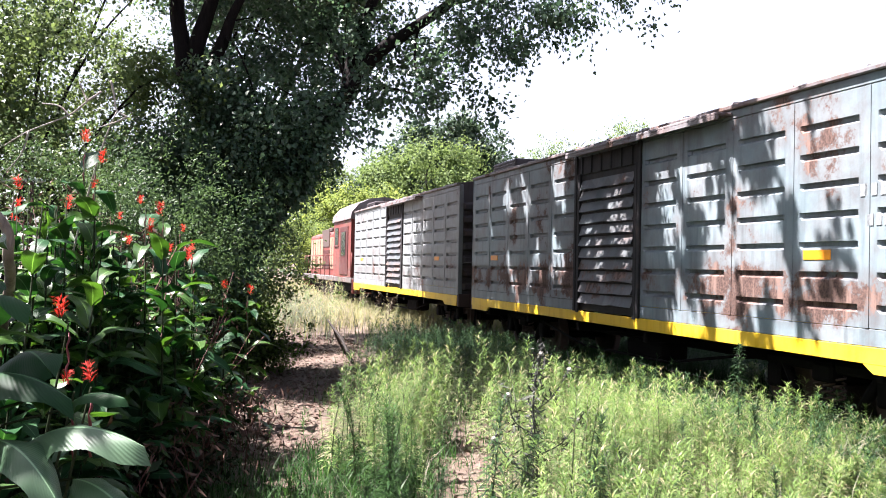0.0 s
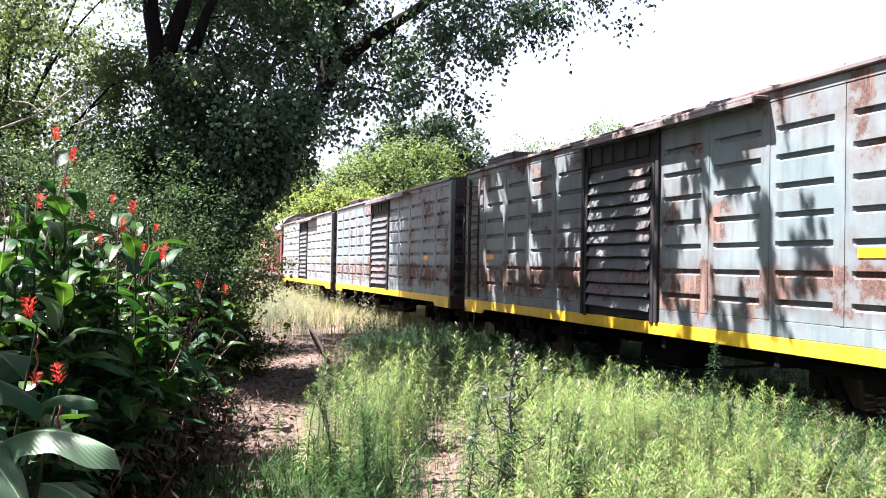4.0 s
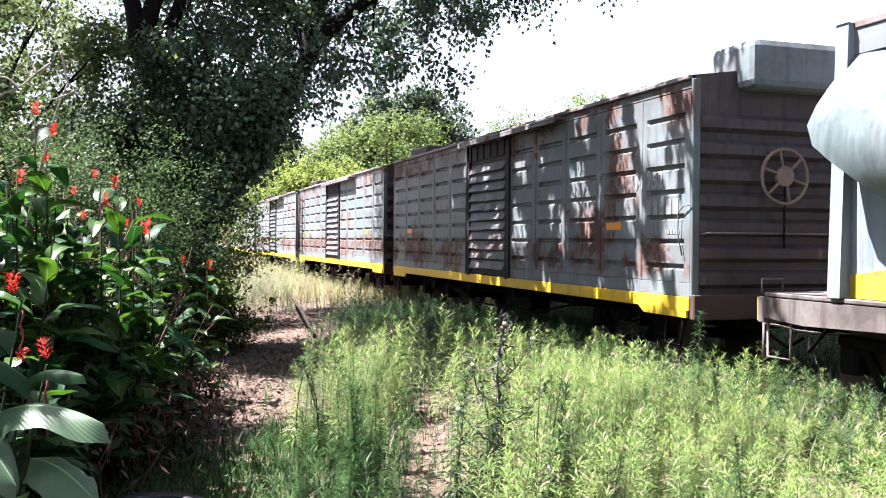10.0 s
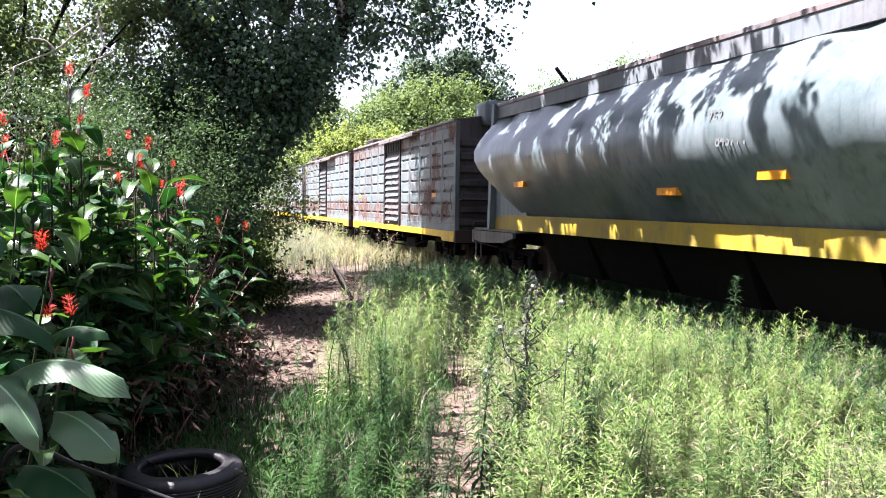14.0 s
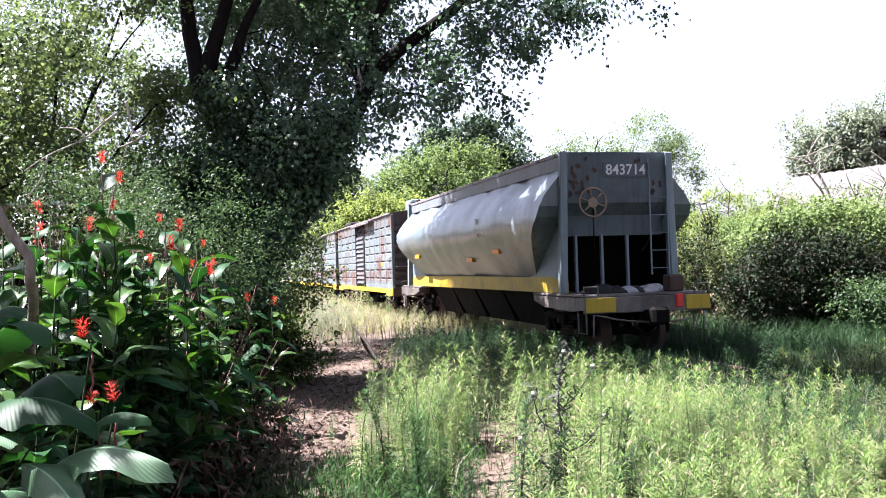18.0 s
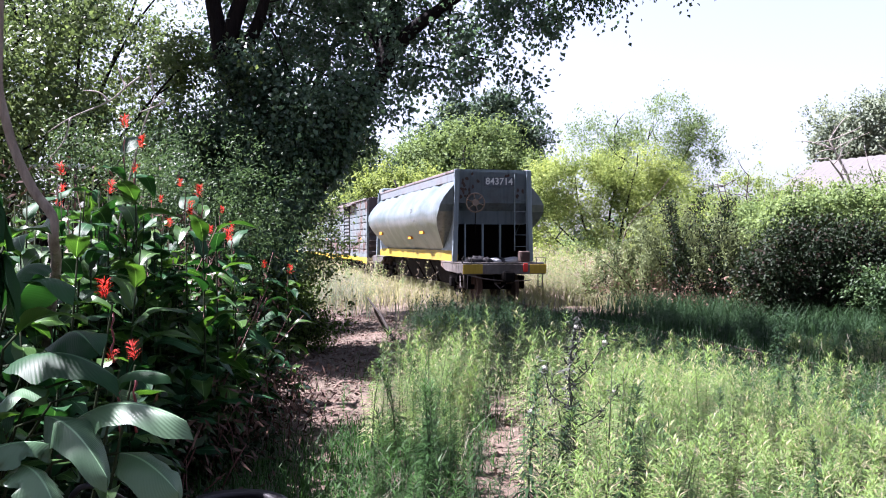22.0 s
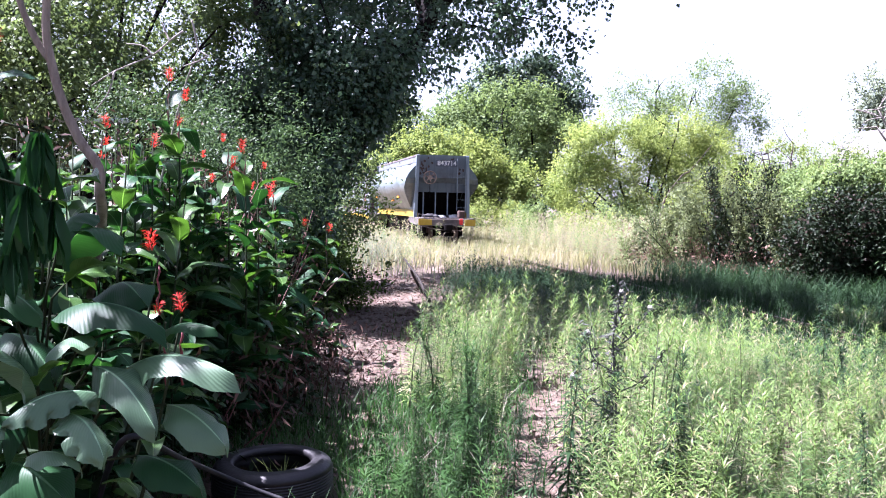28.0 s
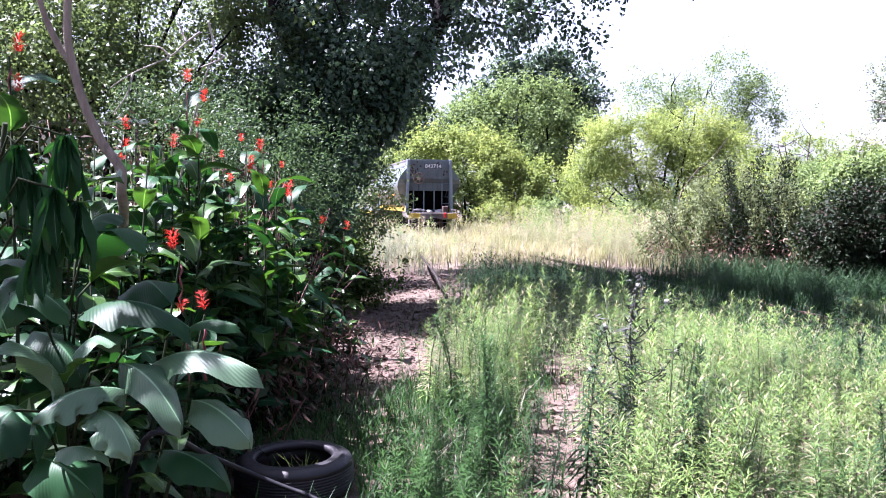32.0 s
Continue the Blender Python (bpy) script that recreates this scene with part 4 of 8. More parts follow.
def hopper():
    """The last wagon: a covered hopper with bulging sides, sloped ends, open end frames and a platform."""
    rng = np.random.default_rng(11)
    car = thing("hopper_wagon", pose(0, 0, 0), "grey covered hopper wagon with bulging dented sides and yellow sill", "hopper wagon")
    L = 13.2
    prof = hopper_profile()
    z_hi, z_lo = 2.62, 1.42

    def cut(z):
        """How far in from the end frame the shell begins at height z."""
        return 0.07 + max(0.0, min(1.0, (z_hi - z) / (z_hi - z_lo))) * 1.65

    def flank(z):
        """How far out the shell stands at height z."""
        return float(np.interp(z, [q[1] for q in reversed(prof)], [q[0] for q in reversed(prof)]))
    for s in (1, -1):
        bm = bmesh.new()
        n = 70
        grid = []
        for i in range(n + 1):
            col = []
            for y, z in prof:
                a, b = cut(z), L - cut(z)
                x = a + (b - a) * i / n
                q = Vector((x * 0.55, z * 0.8, s * 3.0))
                dent = 0.09 * (noise.noise(q * 1.1) ** 2) * 2 + 0.016 * noise.noise(Vector((x * 1.5, z * 0.9, s))) + 0.02 * noise.noise(q * 3.6)
                edge = min(1.0, i / 3, (n - i) / 3)
                col.append(bm.verts.new((x, s * (y - dent * edge), z)))
            grid.append(col)
        for a, b in zip(grid, grid[1:]):
            for k in range(len(prof) - 1):
                f = bm.faces.new((a[k], b[k], b[k + 1], a[k + 1]))
                f.smooth = True
        bmesh.ops.recalc_face_normals(bm, faces=bm.faces[:])
        part("side_shell", bm, PAINT_H, car, "bulging dented grey steel side")
        # roof edge angle
        bm = bmesh.new()
        lo, hi = min(s * 0.98, s * 1.05), max(s * 0.98, s * 1.05)
        box(bm, (0.02, lo, 3.665), (L - 0.02, hi, 3.74), 0.01)
        part("roof_edge", bm, PAINT_ROOF, car)
        # fascia above the shell
        bm = bmesh.new()
        box(bm, (0.06, min(s * 0.99, s * 1.035), 3.42), (L - 0.06, max(s * 0.99, s * 1.035), 3.664), 0.006)
        part("fascia", bm, FASCIA, car, "pale rust-stained strip above the bulge")
        # yellow sill
        bm = bmesh.new()
        y = s * 1.06
        v = [bm.verts.new((x, yy, z)) for yy in (y, y - s * 0.03) for x, z in ((0.0, HOP_SILL), (L, HOP_SILL), (L, HOP_SILL + 0.2), (L - 0.7, HOP_SILL + 0.30), (0.7, HOP_SILL + 0.30), (0.0, HOP_SILL + 0.2))]
        bm.faces.new(v[:6])
        bm.faces.new(list(reversed(v[6:])))
        for k in range(6):
            bm.faces.new((v[k], v[(k + 1) % 6], v[6 + (k + 1) % 6], v[6 + k]))
        bmesh.ops.recalc_face_normals(bm, faces=bm.faces[:])
        part("side_sill", bm, HOPPER_YELLOW, car, "dull yellow side sill")
        # gusset sheets between end frame and shell
        for end in (0, 1):
            bm = bmesh.new()
            pts = [(0.02, HOP_SILL + 0.2), (1.95, HOP_SILL + 0.30), (0.10, 3.40), (0.02, 3.60)]
            v = [bm.verts.new((x if end == 0 else L - x, yy, z)) for yy in (s * 1.05, s * 1.03) for x, z in pts]
            bm.faces.new(v[:4])
            bm.faces.new(v[4:])
            for k in range(4):
                bm.faces.new((v[k], v[(k + 1) % 4], v[4 + (k + 1) % 4], v[4 + k]))
            bmesh.ops.recalc_face_normals(bm, faces=bm.faces[:])
            part("gusset_sheet", bm, PAINT_HEND, car)
        # reflectors
        for x, z in ((2.95, 1.93), (5.3, 1.78), (10.5, 1.96)):
            bm = bmesh.new()
            yy = flank(z + 0.05) + 0.035
            box(bm, (x, min(s * (yy - 0.1), s * yy), z), (x + 0.5, max(s * (yy - 0.1), s * yy), z + 0.10), 0.004)
            part("reflector_strip", bm, ORANGE, car)
    # roof, with walkway and hatches
    bm = bmesh.new()
    for s in (-1, 1):
        v = [bm.verts.new(c) for c in ((0.03, s * 1.0, 3.70), (L - 0.03, s * 1.0, 3.70), (L - 0.03, 0, 3.735), (0.03, 0, 3.735))]
        bm.faces.new(v)
    bmesh.ops.recalc_face_normals(bm, faces=bm.faces[:])
    part("roof", bm, PAINT_H, car)
    for k in range(4):
        bm = bmesh.new()
        box(bm, (1.6 + k * 2.7, -0.35, 3.70), (3.2 + k * 2.7, 0.35, 3.77), 0.03)
        part("roof_hatch", bm, PAINT_H, car)
    bm = bmesh.new()
    tube(bm, [(9.55, 0.95, 3.68), (10.05, 1.0, 4.05)], 0.035, 6)
    part("hatch_lever", bm, BLACK_IRON, car)
    for x in (L - 0.6,):
        bm = bmesh.new()
        tube(bm, [(x, 0.95, 3.72), (x, 0.95, 3.81), (x - 0.35, 0.95, 3.81), (x - 0.35, 0.95, 3.72)], 0.018, 6)
        part("roof_grab_iron", bm, BLACK_IRON, car)
    # slope sheets and end frames
    for end in (0, 1):
        def X(x):
            return x if end == 0 else L - x
        bm = bmesh.new()
        v = [bm.verts.new(c) for c in ((X(0.12), -1.0, 3.45), (X(0.12), 1.0, 3.45), (X(1.75), 0.98, 1.42), (X(1.75), -0.98, 1.42))]
        bm.faces.new(v)
        # ears out to the bulge, closing the shell's end
        for s in (-1, 1):
            ring = [bm.verts.new((X(cut(z)), s * y, z)) for y, z in prof]
            inner = [bm.verts.new((X(cut(z)), s * min(y, 0.98), z)) for y, z in prof]
            for k in range(len(prof) - 1):
                bm.faces.new((ring[k], ring[k + 1], inner[k + 1], inner[k]))
        bmesh.ops.recalc_face_normals(bm, faces=bm.faces[:])
        part("slope_sheet", bm, PAINT_H, car)
        # corner posts with a slight flare
        for s in (-1, 1):
            bm = bmesh.new()
            vs = box(bm, (0, -0.07, 0), (0.14, 0.07, 1), 0)
            for v in vs:
                zf = v.co.z
                v.co = Vector((X(v.co.x - 0.02), s * (1.12 - 0.07 * zf) + v.co.y, HOP_SILL + zf * (3.72 - HOP_SILL)))
            bmesh.ops.bevel(bm, geom=bm.edges[:], offset=0.012, segments=1, affect="EDGES")
            bmesh.ops.recalc_face_normals(bm, faces=bm.faces[:])
            part("corner_post", bm, PAINT_HEND, car)
        # end header sheet, upright above and sloping in below
        bm = bmesh.new()
        rows = [(0.0, 3.72), (0.0, 2.78), (0.24, 2.56), (0.26, 2.18)]
        g = [[bm.verts.new((X(x + 0.01), y, z)) for x, z in rows] for y in (-1.02, 1.02)]
        for k in range(len(rows) - 1):
            bm.faces.new((g[0][k], g[1][k], g[1][k + 1], g[0][k + 1]))
        ret = bmesh.ops.solidify(bm, geom=bm.faces[:], thickness=0.012)
        bmesh.ops.recalc_face_normals(bm, faces=bm.faces[:])
        part("end_header_sheet", bm, PAINT_HEND, car, "blue-grey end sheet with flaking paint")
        # flaked dark patches on the header
        for k in range(26):
            side = -1 if k < 16 else 1
            y = side * rng.uniform(0.55, 0.98) if k < 20 else rng.uniform(-0.9, 0.9)
            y = -y
            z = rng.uniform(2.85, 3.6)
            bm = bmesh.new()
            m = rng.integers(6, 9)
            ring = [(y + rng.uniform(0.02, 0.06) * math.cos(q), z + rng.uniform(0.03, 0.085) * math.sin(q)) for q in np.linspace(0, 2 * math.pi, m, endpoint=False)]
            bm.faces.new([bm.verts.new((X(-0.004), a, b)) for a, b in ring])
            part("paint_flake_scar", bm, DARK_RUST, car)
        # uprights before the dark bay
        for y in (-0.28, 0.24, 0.76):
            bm = bmesh.new()
            box(bm, (min(X(0.23), X(0.31)), y - 0.024, HOP_SILL), (max(X(0.23), X(0.31)), y + 0.024, 2.20), 0.006)
            part("end_upright", bm, PAINT_HEND, car)
        # back of the bay, a black sheet that stands for its shade
        bm = bmesh.new()
        v = [bm.verts.new(c) for c in ((X(1.5), -1.05, HOP_SILL), (X(1.5), 1.05, HOP_SILL), (X(0.5), 1.05, 2.9), (X(0.5), -1.05, 2.9))]
        bm.faces.new(v)
        bmesh.ops.recalc_face_normals(bm, faces=bm.faces[:])
        part("bay_back", bm, BLACK_IRON, car)
        # added black side sheets, not a lining: they paint the bay's inner shade
        for s in (-1, 1):
            bm = bmesh.new()
            bm.faces.new([bm.verts.new(c) for c in ((X(0.13), s * 1.015, HOP_SILL), (X(1.5), s * 1.015, HOP_SILL), (X(0.9), s * 1.015, 2.2), (X(0.13), s * 1.015, 2.2))])
            part("bay_liner", bm, BLACK_IRON, car)
        # ladder on one side of the end
        for y in (-0.62, -0.98):
            bm = bmesh.new()
            box(bm, (min(X(-0.06), X(-0.02)), y - 0.012, HOP_SILL + 0.3), (max(X(-0.06), X(-0.02)), y + 0.012, 3.6), 0.004)
            part("ladder_rail", bm, PAINT_HEND, car)
        for k in range(5):
            z = HOP_SILL + 0.42 + k * 0.33
            bm = bmesh.new()
            tube(bm, [(X(-0.04), -0.62, z), (X(-0.04), -0.98, z)], 0.009, 5)
            part("rung", bm, PAINT_HEND, car)
        # platform and headstock
        bm = bmesh.new()
        box(bm, (min(X(-1.02), X(1.6)), -1.15, HOP_SILL - 0.05), (max(X(-1.02), X(1.6)), 1.15, HOP_SILL - 0.005), 0.01)
        part("platform", bm, PLATE, car, "scuffed steel end platform")
        bm = bmesh.new()
        lo, hi = min(X(-1.08), X(-0.98)), max(X(-1.08), X(-0.98))
        box(bm, (lo, -1.18, 0.80), (hi, 1.18, HOP_SILL - 0.052), 0.012)
        part("headstock", bm, PLATE, car)
        for y0, y1 in ((0.62, 1.17), (-1.19, -0.72)):
            bm = bmesh.new()
            box(bm, (X(-1.09) - 0.012, y0, 0.82), (X(-1.09) + 0.012, y1, HOP_SILL - 0.06), 0.004)
            part("headstock_panel", bm, DULL_YELLOW, car, "dull yellow buffer panel")
        for s in (-1, 1):
            bm = bmesh.new()
            a, b = (X(-1.0), X(1.5))
            v = [bm.verts.new((x, yy, z)) for yy in (s * 1.17, s * 1.10) for x, z in ((a, HOP_SILL - 0.06), (b, HOP_SILL - 0.06), (b, 0.98), (X(0.9), 0.86), (X(-0.4), 0.82), (a, 0.86))]
            bm.faces.new(v[:6])
            bm.faces.new(v[6:])
            for k in range(6):
                bm.faces.new((v[k], v[(k + 1) % 6], v[6 + (k + 1) % 6], v[6 + k]))
            bmesh.ops.recalc_face_normals(bm, faces=bm.faces[:])
            part("platform_side_beam", bm, PLATE, car)
            bm = bmesh.new()
            y = s * 1.05
            tube(bm, [(X(-1.02), y - 0.14, HOP_SILL - 0.02), (X(-1.02), y - 0.14, HOP_SILL + 0.13), (X(-1.02), y + 0.12, HOP_SILL + 0.13), (X(-1.02), y + 0.12, HOP_SILL - 0.02)], 0.014, 6)
            part("hand_loop", bm, PLATE, car)
            bm = bmesh.new()
            tube(bm, [(X(-0.98), s * 1.12, 0.9), (X(-0.98), s * 1.12, 0.45), (X(-0.62), s * 1.12, 0.45), (X(-0.62), s * 1.12, 0.9)], 0.016, 6)
            part("step_stirrup", bm, PLATE, car)
        bm = bmesh.new()
        pts = [(X(-1.14), 1.05 - k * 0.2, 0.76 - 0.14 * math.sin(min(1.0, k / 9) * 2.2) + (0.02 if k < 2 else 0)) for k in range(10)]
        tube(bm, [(X(-1.12), 1.06, 0.40)] + pts, 0.016, 6)
        part("uncoupling_lever", bm, PLATE, car)
        coupler(car, X(-1.0), -1 if end == 0 else 1)
        # slack sacks lying on the platform
        if end == 0:
            for (sx, sy, w, d, h, mt) in ((-0.5, 0.62, 0.34, 0.22, 0.16, HOSE), (-0.45, -0.42, 0.3, 0.2, 0.13, SACK), (-0.5, 0.12, 0.24, 0.2, 0.1, SACK), (-0.62, 0.36, 0.16, 0.15, 0.12, HOSE), (-0.4, -0.1, 0.14, 0.2, 0.12, HOSE)):
                bm = bmesh.new()
                bmesh.ops.create_icosphere(bm, subdivisions=3, radius=1.0)
                for v in bm.verts:
                    q = 1 + 0.35 * noise.noise(v.co * 2.2 + Vector((sx * 9, sy * 7, 0)))
                    v.co = Vector((sx + v.co.x * d * q, sy + v.co.y * w * q, HOP_SILL + max(-0.03, v.co.z * h * q)))
                for f in bm.faces:
                    f.smooth = True
                part("slack_sack", bm, mt, car)
            bm = bmesh.new()
            box(bm, (-0.95, -0.78, HOP_SILL), (-0.62, -0.52, HOP_SILL + 0.30), 0.03)
            part("tool_box", bm, DARK_RUST, car)
            bm = bmesh.new()
            box(bm, (-1.13, -0.66, 0.86), (-1.09, -0.52, 1.10), 0.02)
            part("tail_marker", bm, RED_LENS, car, "red tail marker")
    hand_wheel(car, -0.13, 0.56, 2.78, 0.262, -1, PALE_WHEEL)
    # number on the end, and on the flank
    bm = bmesh.new()
    box(bm, (-0.012, -0.62, 3.26), (-0.003, 0.28, 3.52))
    part("number_board", bm, plain("number_ground", (0.0429, 0.0541, 0.0693), rough=0.6), car)
    lettering("wagon_number", "843714", 0.27, WHITE_PAINT, pose(-0.016, -0.17, 3.385, 90, 0, -90), car)
    lettering("flank_number", "843714", 0.2, DIM_LETTERING, pose(3.75, 1.552, 2.38, 90, 0, 180), car)
    lettering("flank_code", "752", 0.2, DIM_LETTERING, pose(4.05, 1.552, 2.66, 90, 0, 180), car)
    # discharge pockets under the belly, broadened and blackened to paint the shade there
    for k in range(4):
        bm = bmesh.new()
        x = 2.2 + k * 2.24
        v = [bm.verts.new(c) for c in ((x, -1.0, 1.4), (x + 2.235, -1.0, 1.4), (x + 2.235, 1.0, 1.4), (x, 1.0, 1.4),
                                       (x + 0.1, -0.52, 0.38), (x + 2.0, -0.52, 0.38), (x + 2.0, 0.52, 0.38), (x + 0.1, 0.52, 0.38))]
        for f in ((0, 1, 5, 4), (1, 2, 6, 5), (2, 3, 7, 6), (3, 0, 4, 7), (4, 5, 6, 7)):
            bm.faces.new([v[i] for i in f])
        bmesh.ops.recalc_face_normals(bm, faces=bm.faces[:])
        part("discharge_pocket", bm, BLACK_IRON, car)
    bm = bmesh.new()
    box(bm, (-1.0, -0.25, 0.78), (L + 1.0, 0.25, 1.06), 0.02)
    part("centre_sill", bm, BLACK_IRON, car)
    axles = bogie(car, 0.75) + bogie(car, L - 0.75)
    return car, axles


def locomotive():
    """The red engine at the head: low hood, cab with side windows, running board with rails."""
    car = thing("locomotive", pose(0, 0, 0), "faded red and cream diesel locomotive with rusty roof", "locomotive")
    L = 14.0
    bm = bmesh.new()
    box(bm, (0, -1.25, 0.95), (L, 1.25, 1.15), 0.02)
    part("running_board", bm, PLATE, car)
    bm = bmesh.new()
    box(bm, (0.4, -1.0, 0.62), (L - 0.4, 1.0, 0.95), 0.02)
    part("frame", bm, BLACK_IRON, car)

    def arched(name, x0, x1, half, z0, z1, rise, mat, label=""):
        bm = bmesh.new()
        sec = [(-half, z0), (-half, z1)] + [(-half * math.cos(a), z1 + rise * math.sin(a)) for a in np.linspace(0.3, math.pi - 0.3, 7)] + [(half, z1), (half, z0)]
        a = [bm.verts.new((x0, y, z)) for y, z in sec]
        b = [bm.verts.new((x1, y, z)) for y, z in sec]
        bm.faces.new(a)
        bm.faces.new(list(reversed(b)))
        for k in range(len(sec)):
            bm.faces.new((a[k], b[k], b[(k + 1) % len(sec)], a[(k + 1) % len(sec)]))
        bmesh.ops.recalc_face_normals(bm, faces=bm.faces[:])
        return part(name, bm, mat, car, label)
    arched("cab", 0.15, 4.3, 1.24, 1.16, 3.36, 0.80, LOCO_RED, "red cab with arched roof")
    arched("cab_roof", 0.0, 4.42, 1.30, 3.40, 3.43, 0.84, PAINT_ROOF)
    arched("long_hood", 4.32, L - 0.6, 0.95, 1.16, 2.95, 0.30, LOCO_RED)
    for s in (1, -1):
        for x0, x1, z0, z1, mat, nm, yy in ((0.75, 2.55, 1.25, 3.15, LOCO_DARK, "door_recess", 1.235), (3.05, 3.85, 2.45, 3.15, GLASS_DARK, "cab_window", 1.235), (2.98, 3.92, 2.36, 2.44, LOCO_DARK, "window_sill", 1.245),
                                            (4.5, 7.0, 1.45, 2.85, LOCO_CREAM, "cream_hood_panel", 0.945), (7.2, 8.9, 1.45, 2.3, LOCO_DARK, "hood_door", 0.945), (9.1, 13.2, 1.45, 2.85, LOCO_CREAM, "cream_hood_panel", 0.945),
                                            (7.2, 9.4, 2.45, 3.25, DARK_RUST, "radiator_box", 0.945), (1.2, 2.1, 2.0, 2.95, GLASS_DARK, "door_window", 1.255)):
            bm = bmesh.new()
            lo, hi = min(s * yy, s * (yy + 0.03)), max(s * yy, s * (yy + 0.03))
            box(bm, (x0, lo, z0), (x1, hi, z1), 0.008)
            part(nm, bm, mat, car)
        for x in (5.1, 5.7, 6.3, 9.9, 10.7, 11.5, 12.3):
            bm = bmesh.new()
            y0 = s * 0.975
            box(bm, (x, min(y0, y0 + s * 0.012), 1.5), (x + 0.04, max(y0, y0 + s * 0.012), 2.8))
            part("panel_strip", bm, LOCO_DARK, car)
        # rear end wall windows
        bm = bmesh.new()
        box(bm, (0.125, min(s * 0.35, s * 0.95), 2.5), (0.148, max(s * 0.35, s * 0.95), 3.2), 0.004)
        part("end_window", bm, GLASS_DARK, car)
        bm = bmesh.new()
        tube(bm, [(0.1, s * 1.2, 1.15), (0.1, s * 1.2, 2.1), (1.4, s * 1.2, 2.1)], 0.02, 6)
        tube(bm, [(4.0, s * 1.2, 2.05), (13.9, s * 1.2, 2.05)], 0.02, 6)
        for k in range(8):
            tube(bm, [(4.1 + k * 1.38, s * 1.2, 1.15), (4.1 + k * 1.38, s * 1.2, 2.05)], 0.018, 6)
        part("hand_rail", bm, LOCO_RED, car)
        bm = bmesh.new()
        box(bm, (4.6, min(s * 0.6, s * 1.1), 0.35), (8.6, max(s * 0.6, s * 1.1), 0.93), 0.08, 2)
        part("fuel_tank", bm, BLACK_IRON, car)
    bm = bmesh.new()
    tube(bm, [(2.0, 0.5, 3.85), (2.6, 0.5, 3.85)], 0.09, 10)
    part("horn", bm, DARK_RUST, car)
    for x in (6.5, 9.5):
        bm = bmesh.new()
        box(bm, (x, -0.5, 3.2), (x + 1.2, 0.5, 3.42), 0.05)
        part("exhaust_stack", bm, DARK_RUST, car)
    for x, f in ((0, -1), (L, 1)):
        bm = bmesh.new()
        box(bm, (min(x, x + f * 0.1), -1.2, 0.55), (max(x, x + f * 0.1), 1.2, 1.1), 0.015)
        part("headstock", bm, LOCO_RED, car)
        coupler(car, x, f)
    axles = bogie(car, 2.4) + bogie(car, L - 2.4)
    return car, axles


TRAIN = []      # (thing, its axles, metres of its origin ahead of the last wagon's end frame)
TRAIN.append((*hopper(), 0.0))
TRAIN.append((*boxcar("rust-patched grey boxcar with roof box and louvred doors", PAINT_D, 31, code="M 752", wire=True), 15.45))
TRAIN.append((*boxcar("rust-streaked grey boxcar with front ladders and louvred doors", PAINT_C, 32, ladder_front=True, hatch=False), 29.8))
TRAIN.append((*boxcar("dull grey boxcar with shaded louvred doors", PAINT_B, 33, hatch=False), 44.2))
TRAIN.append((*boxcar("pale grey boxcar with yellowed lower panels", PAINT_A, 34, hatch=False), 58.6))
TRAIN.append((*locomotive(), 72.6))


# ---- trees and bushes ----
def limb(bm, points, r0, r1, sides=9):
    """A tapered, slightly crooked branch through points."""
    pts = [Vector(q) for q in points]
    fine = []
    for i in range(len(pts) - 1):
        p = [pts[max(0, i - 1)], pts[i], pts[i + 1], pts[min(len(pts) - 1, i + 2)]]
        for k in range(4):
            f = k / 4
            fine.append(0.5 * (2 * p[1] + (p[2] - p[0]) * f + (2 * p[0] - 5 * p[1] + 4 * p[2] - p[3]) * f * f + (3 * p[1] - p[0] - 3 * p[2] + p[3]) * f ** 3))
    fine.append(pts[-1])
    n = len(fine)
    fine = [q + Vector((noise.noise(q * 1.7), noise.noise(q * 1.7 + Vector((9, 0, 0))), 0)) * r0 * 0.35 for q in fine]
    tube(bm, fine, [r0 + (r1 - r0) * i / (n - 1) for i in range(n)], sides)
    return fine


def crown_points(rng, blobs, clumps, per, spread, shell=0.55, lump=11):
    """Leaf places over blobs (centre, radii, share): boughs, on them clumps, in these the leaves."""
    out, outward = [], []
    total = sum(b[2] for b in blobs)
    for c, r, share in blobs:
        n = max(1, int(clumps * share / total / lump))
        d = rand_dirs(rng, n)
        k = rng.uniform(shell, 1.0, n) ** 0.6
        bough = np.array(c) + d * np.array(r) * k[:, None]
        wide = rng.uniform(0.6, 1.5, n)
        centre = np.repeat(bough, lump, 0) + rng.normal(size=(n * lump, 3)) * (spread * 1.8 * np.repeat(wide, lump))[:, None] * np.array([1, 1, 0.7])
        m = n * lump
        p = np.repeat(centre, per, 0) + rng.normal(size=(m * per, 3)) * spread * np.repeat(rng.uniform(0.4, 1.2, m), per)[:, None]
        out.append(p)
        outward.append(unit(unit(p - np.repeat(np.repeat(bough, lump, 0), per, 0)) * 1.0 + np.repeat(np.repeat(d, lump, 0), per, 0) * 0.6))
    return np.concatenate(out), np.concatenate(outward)


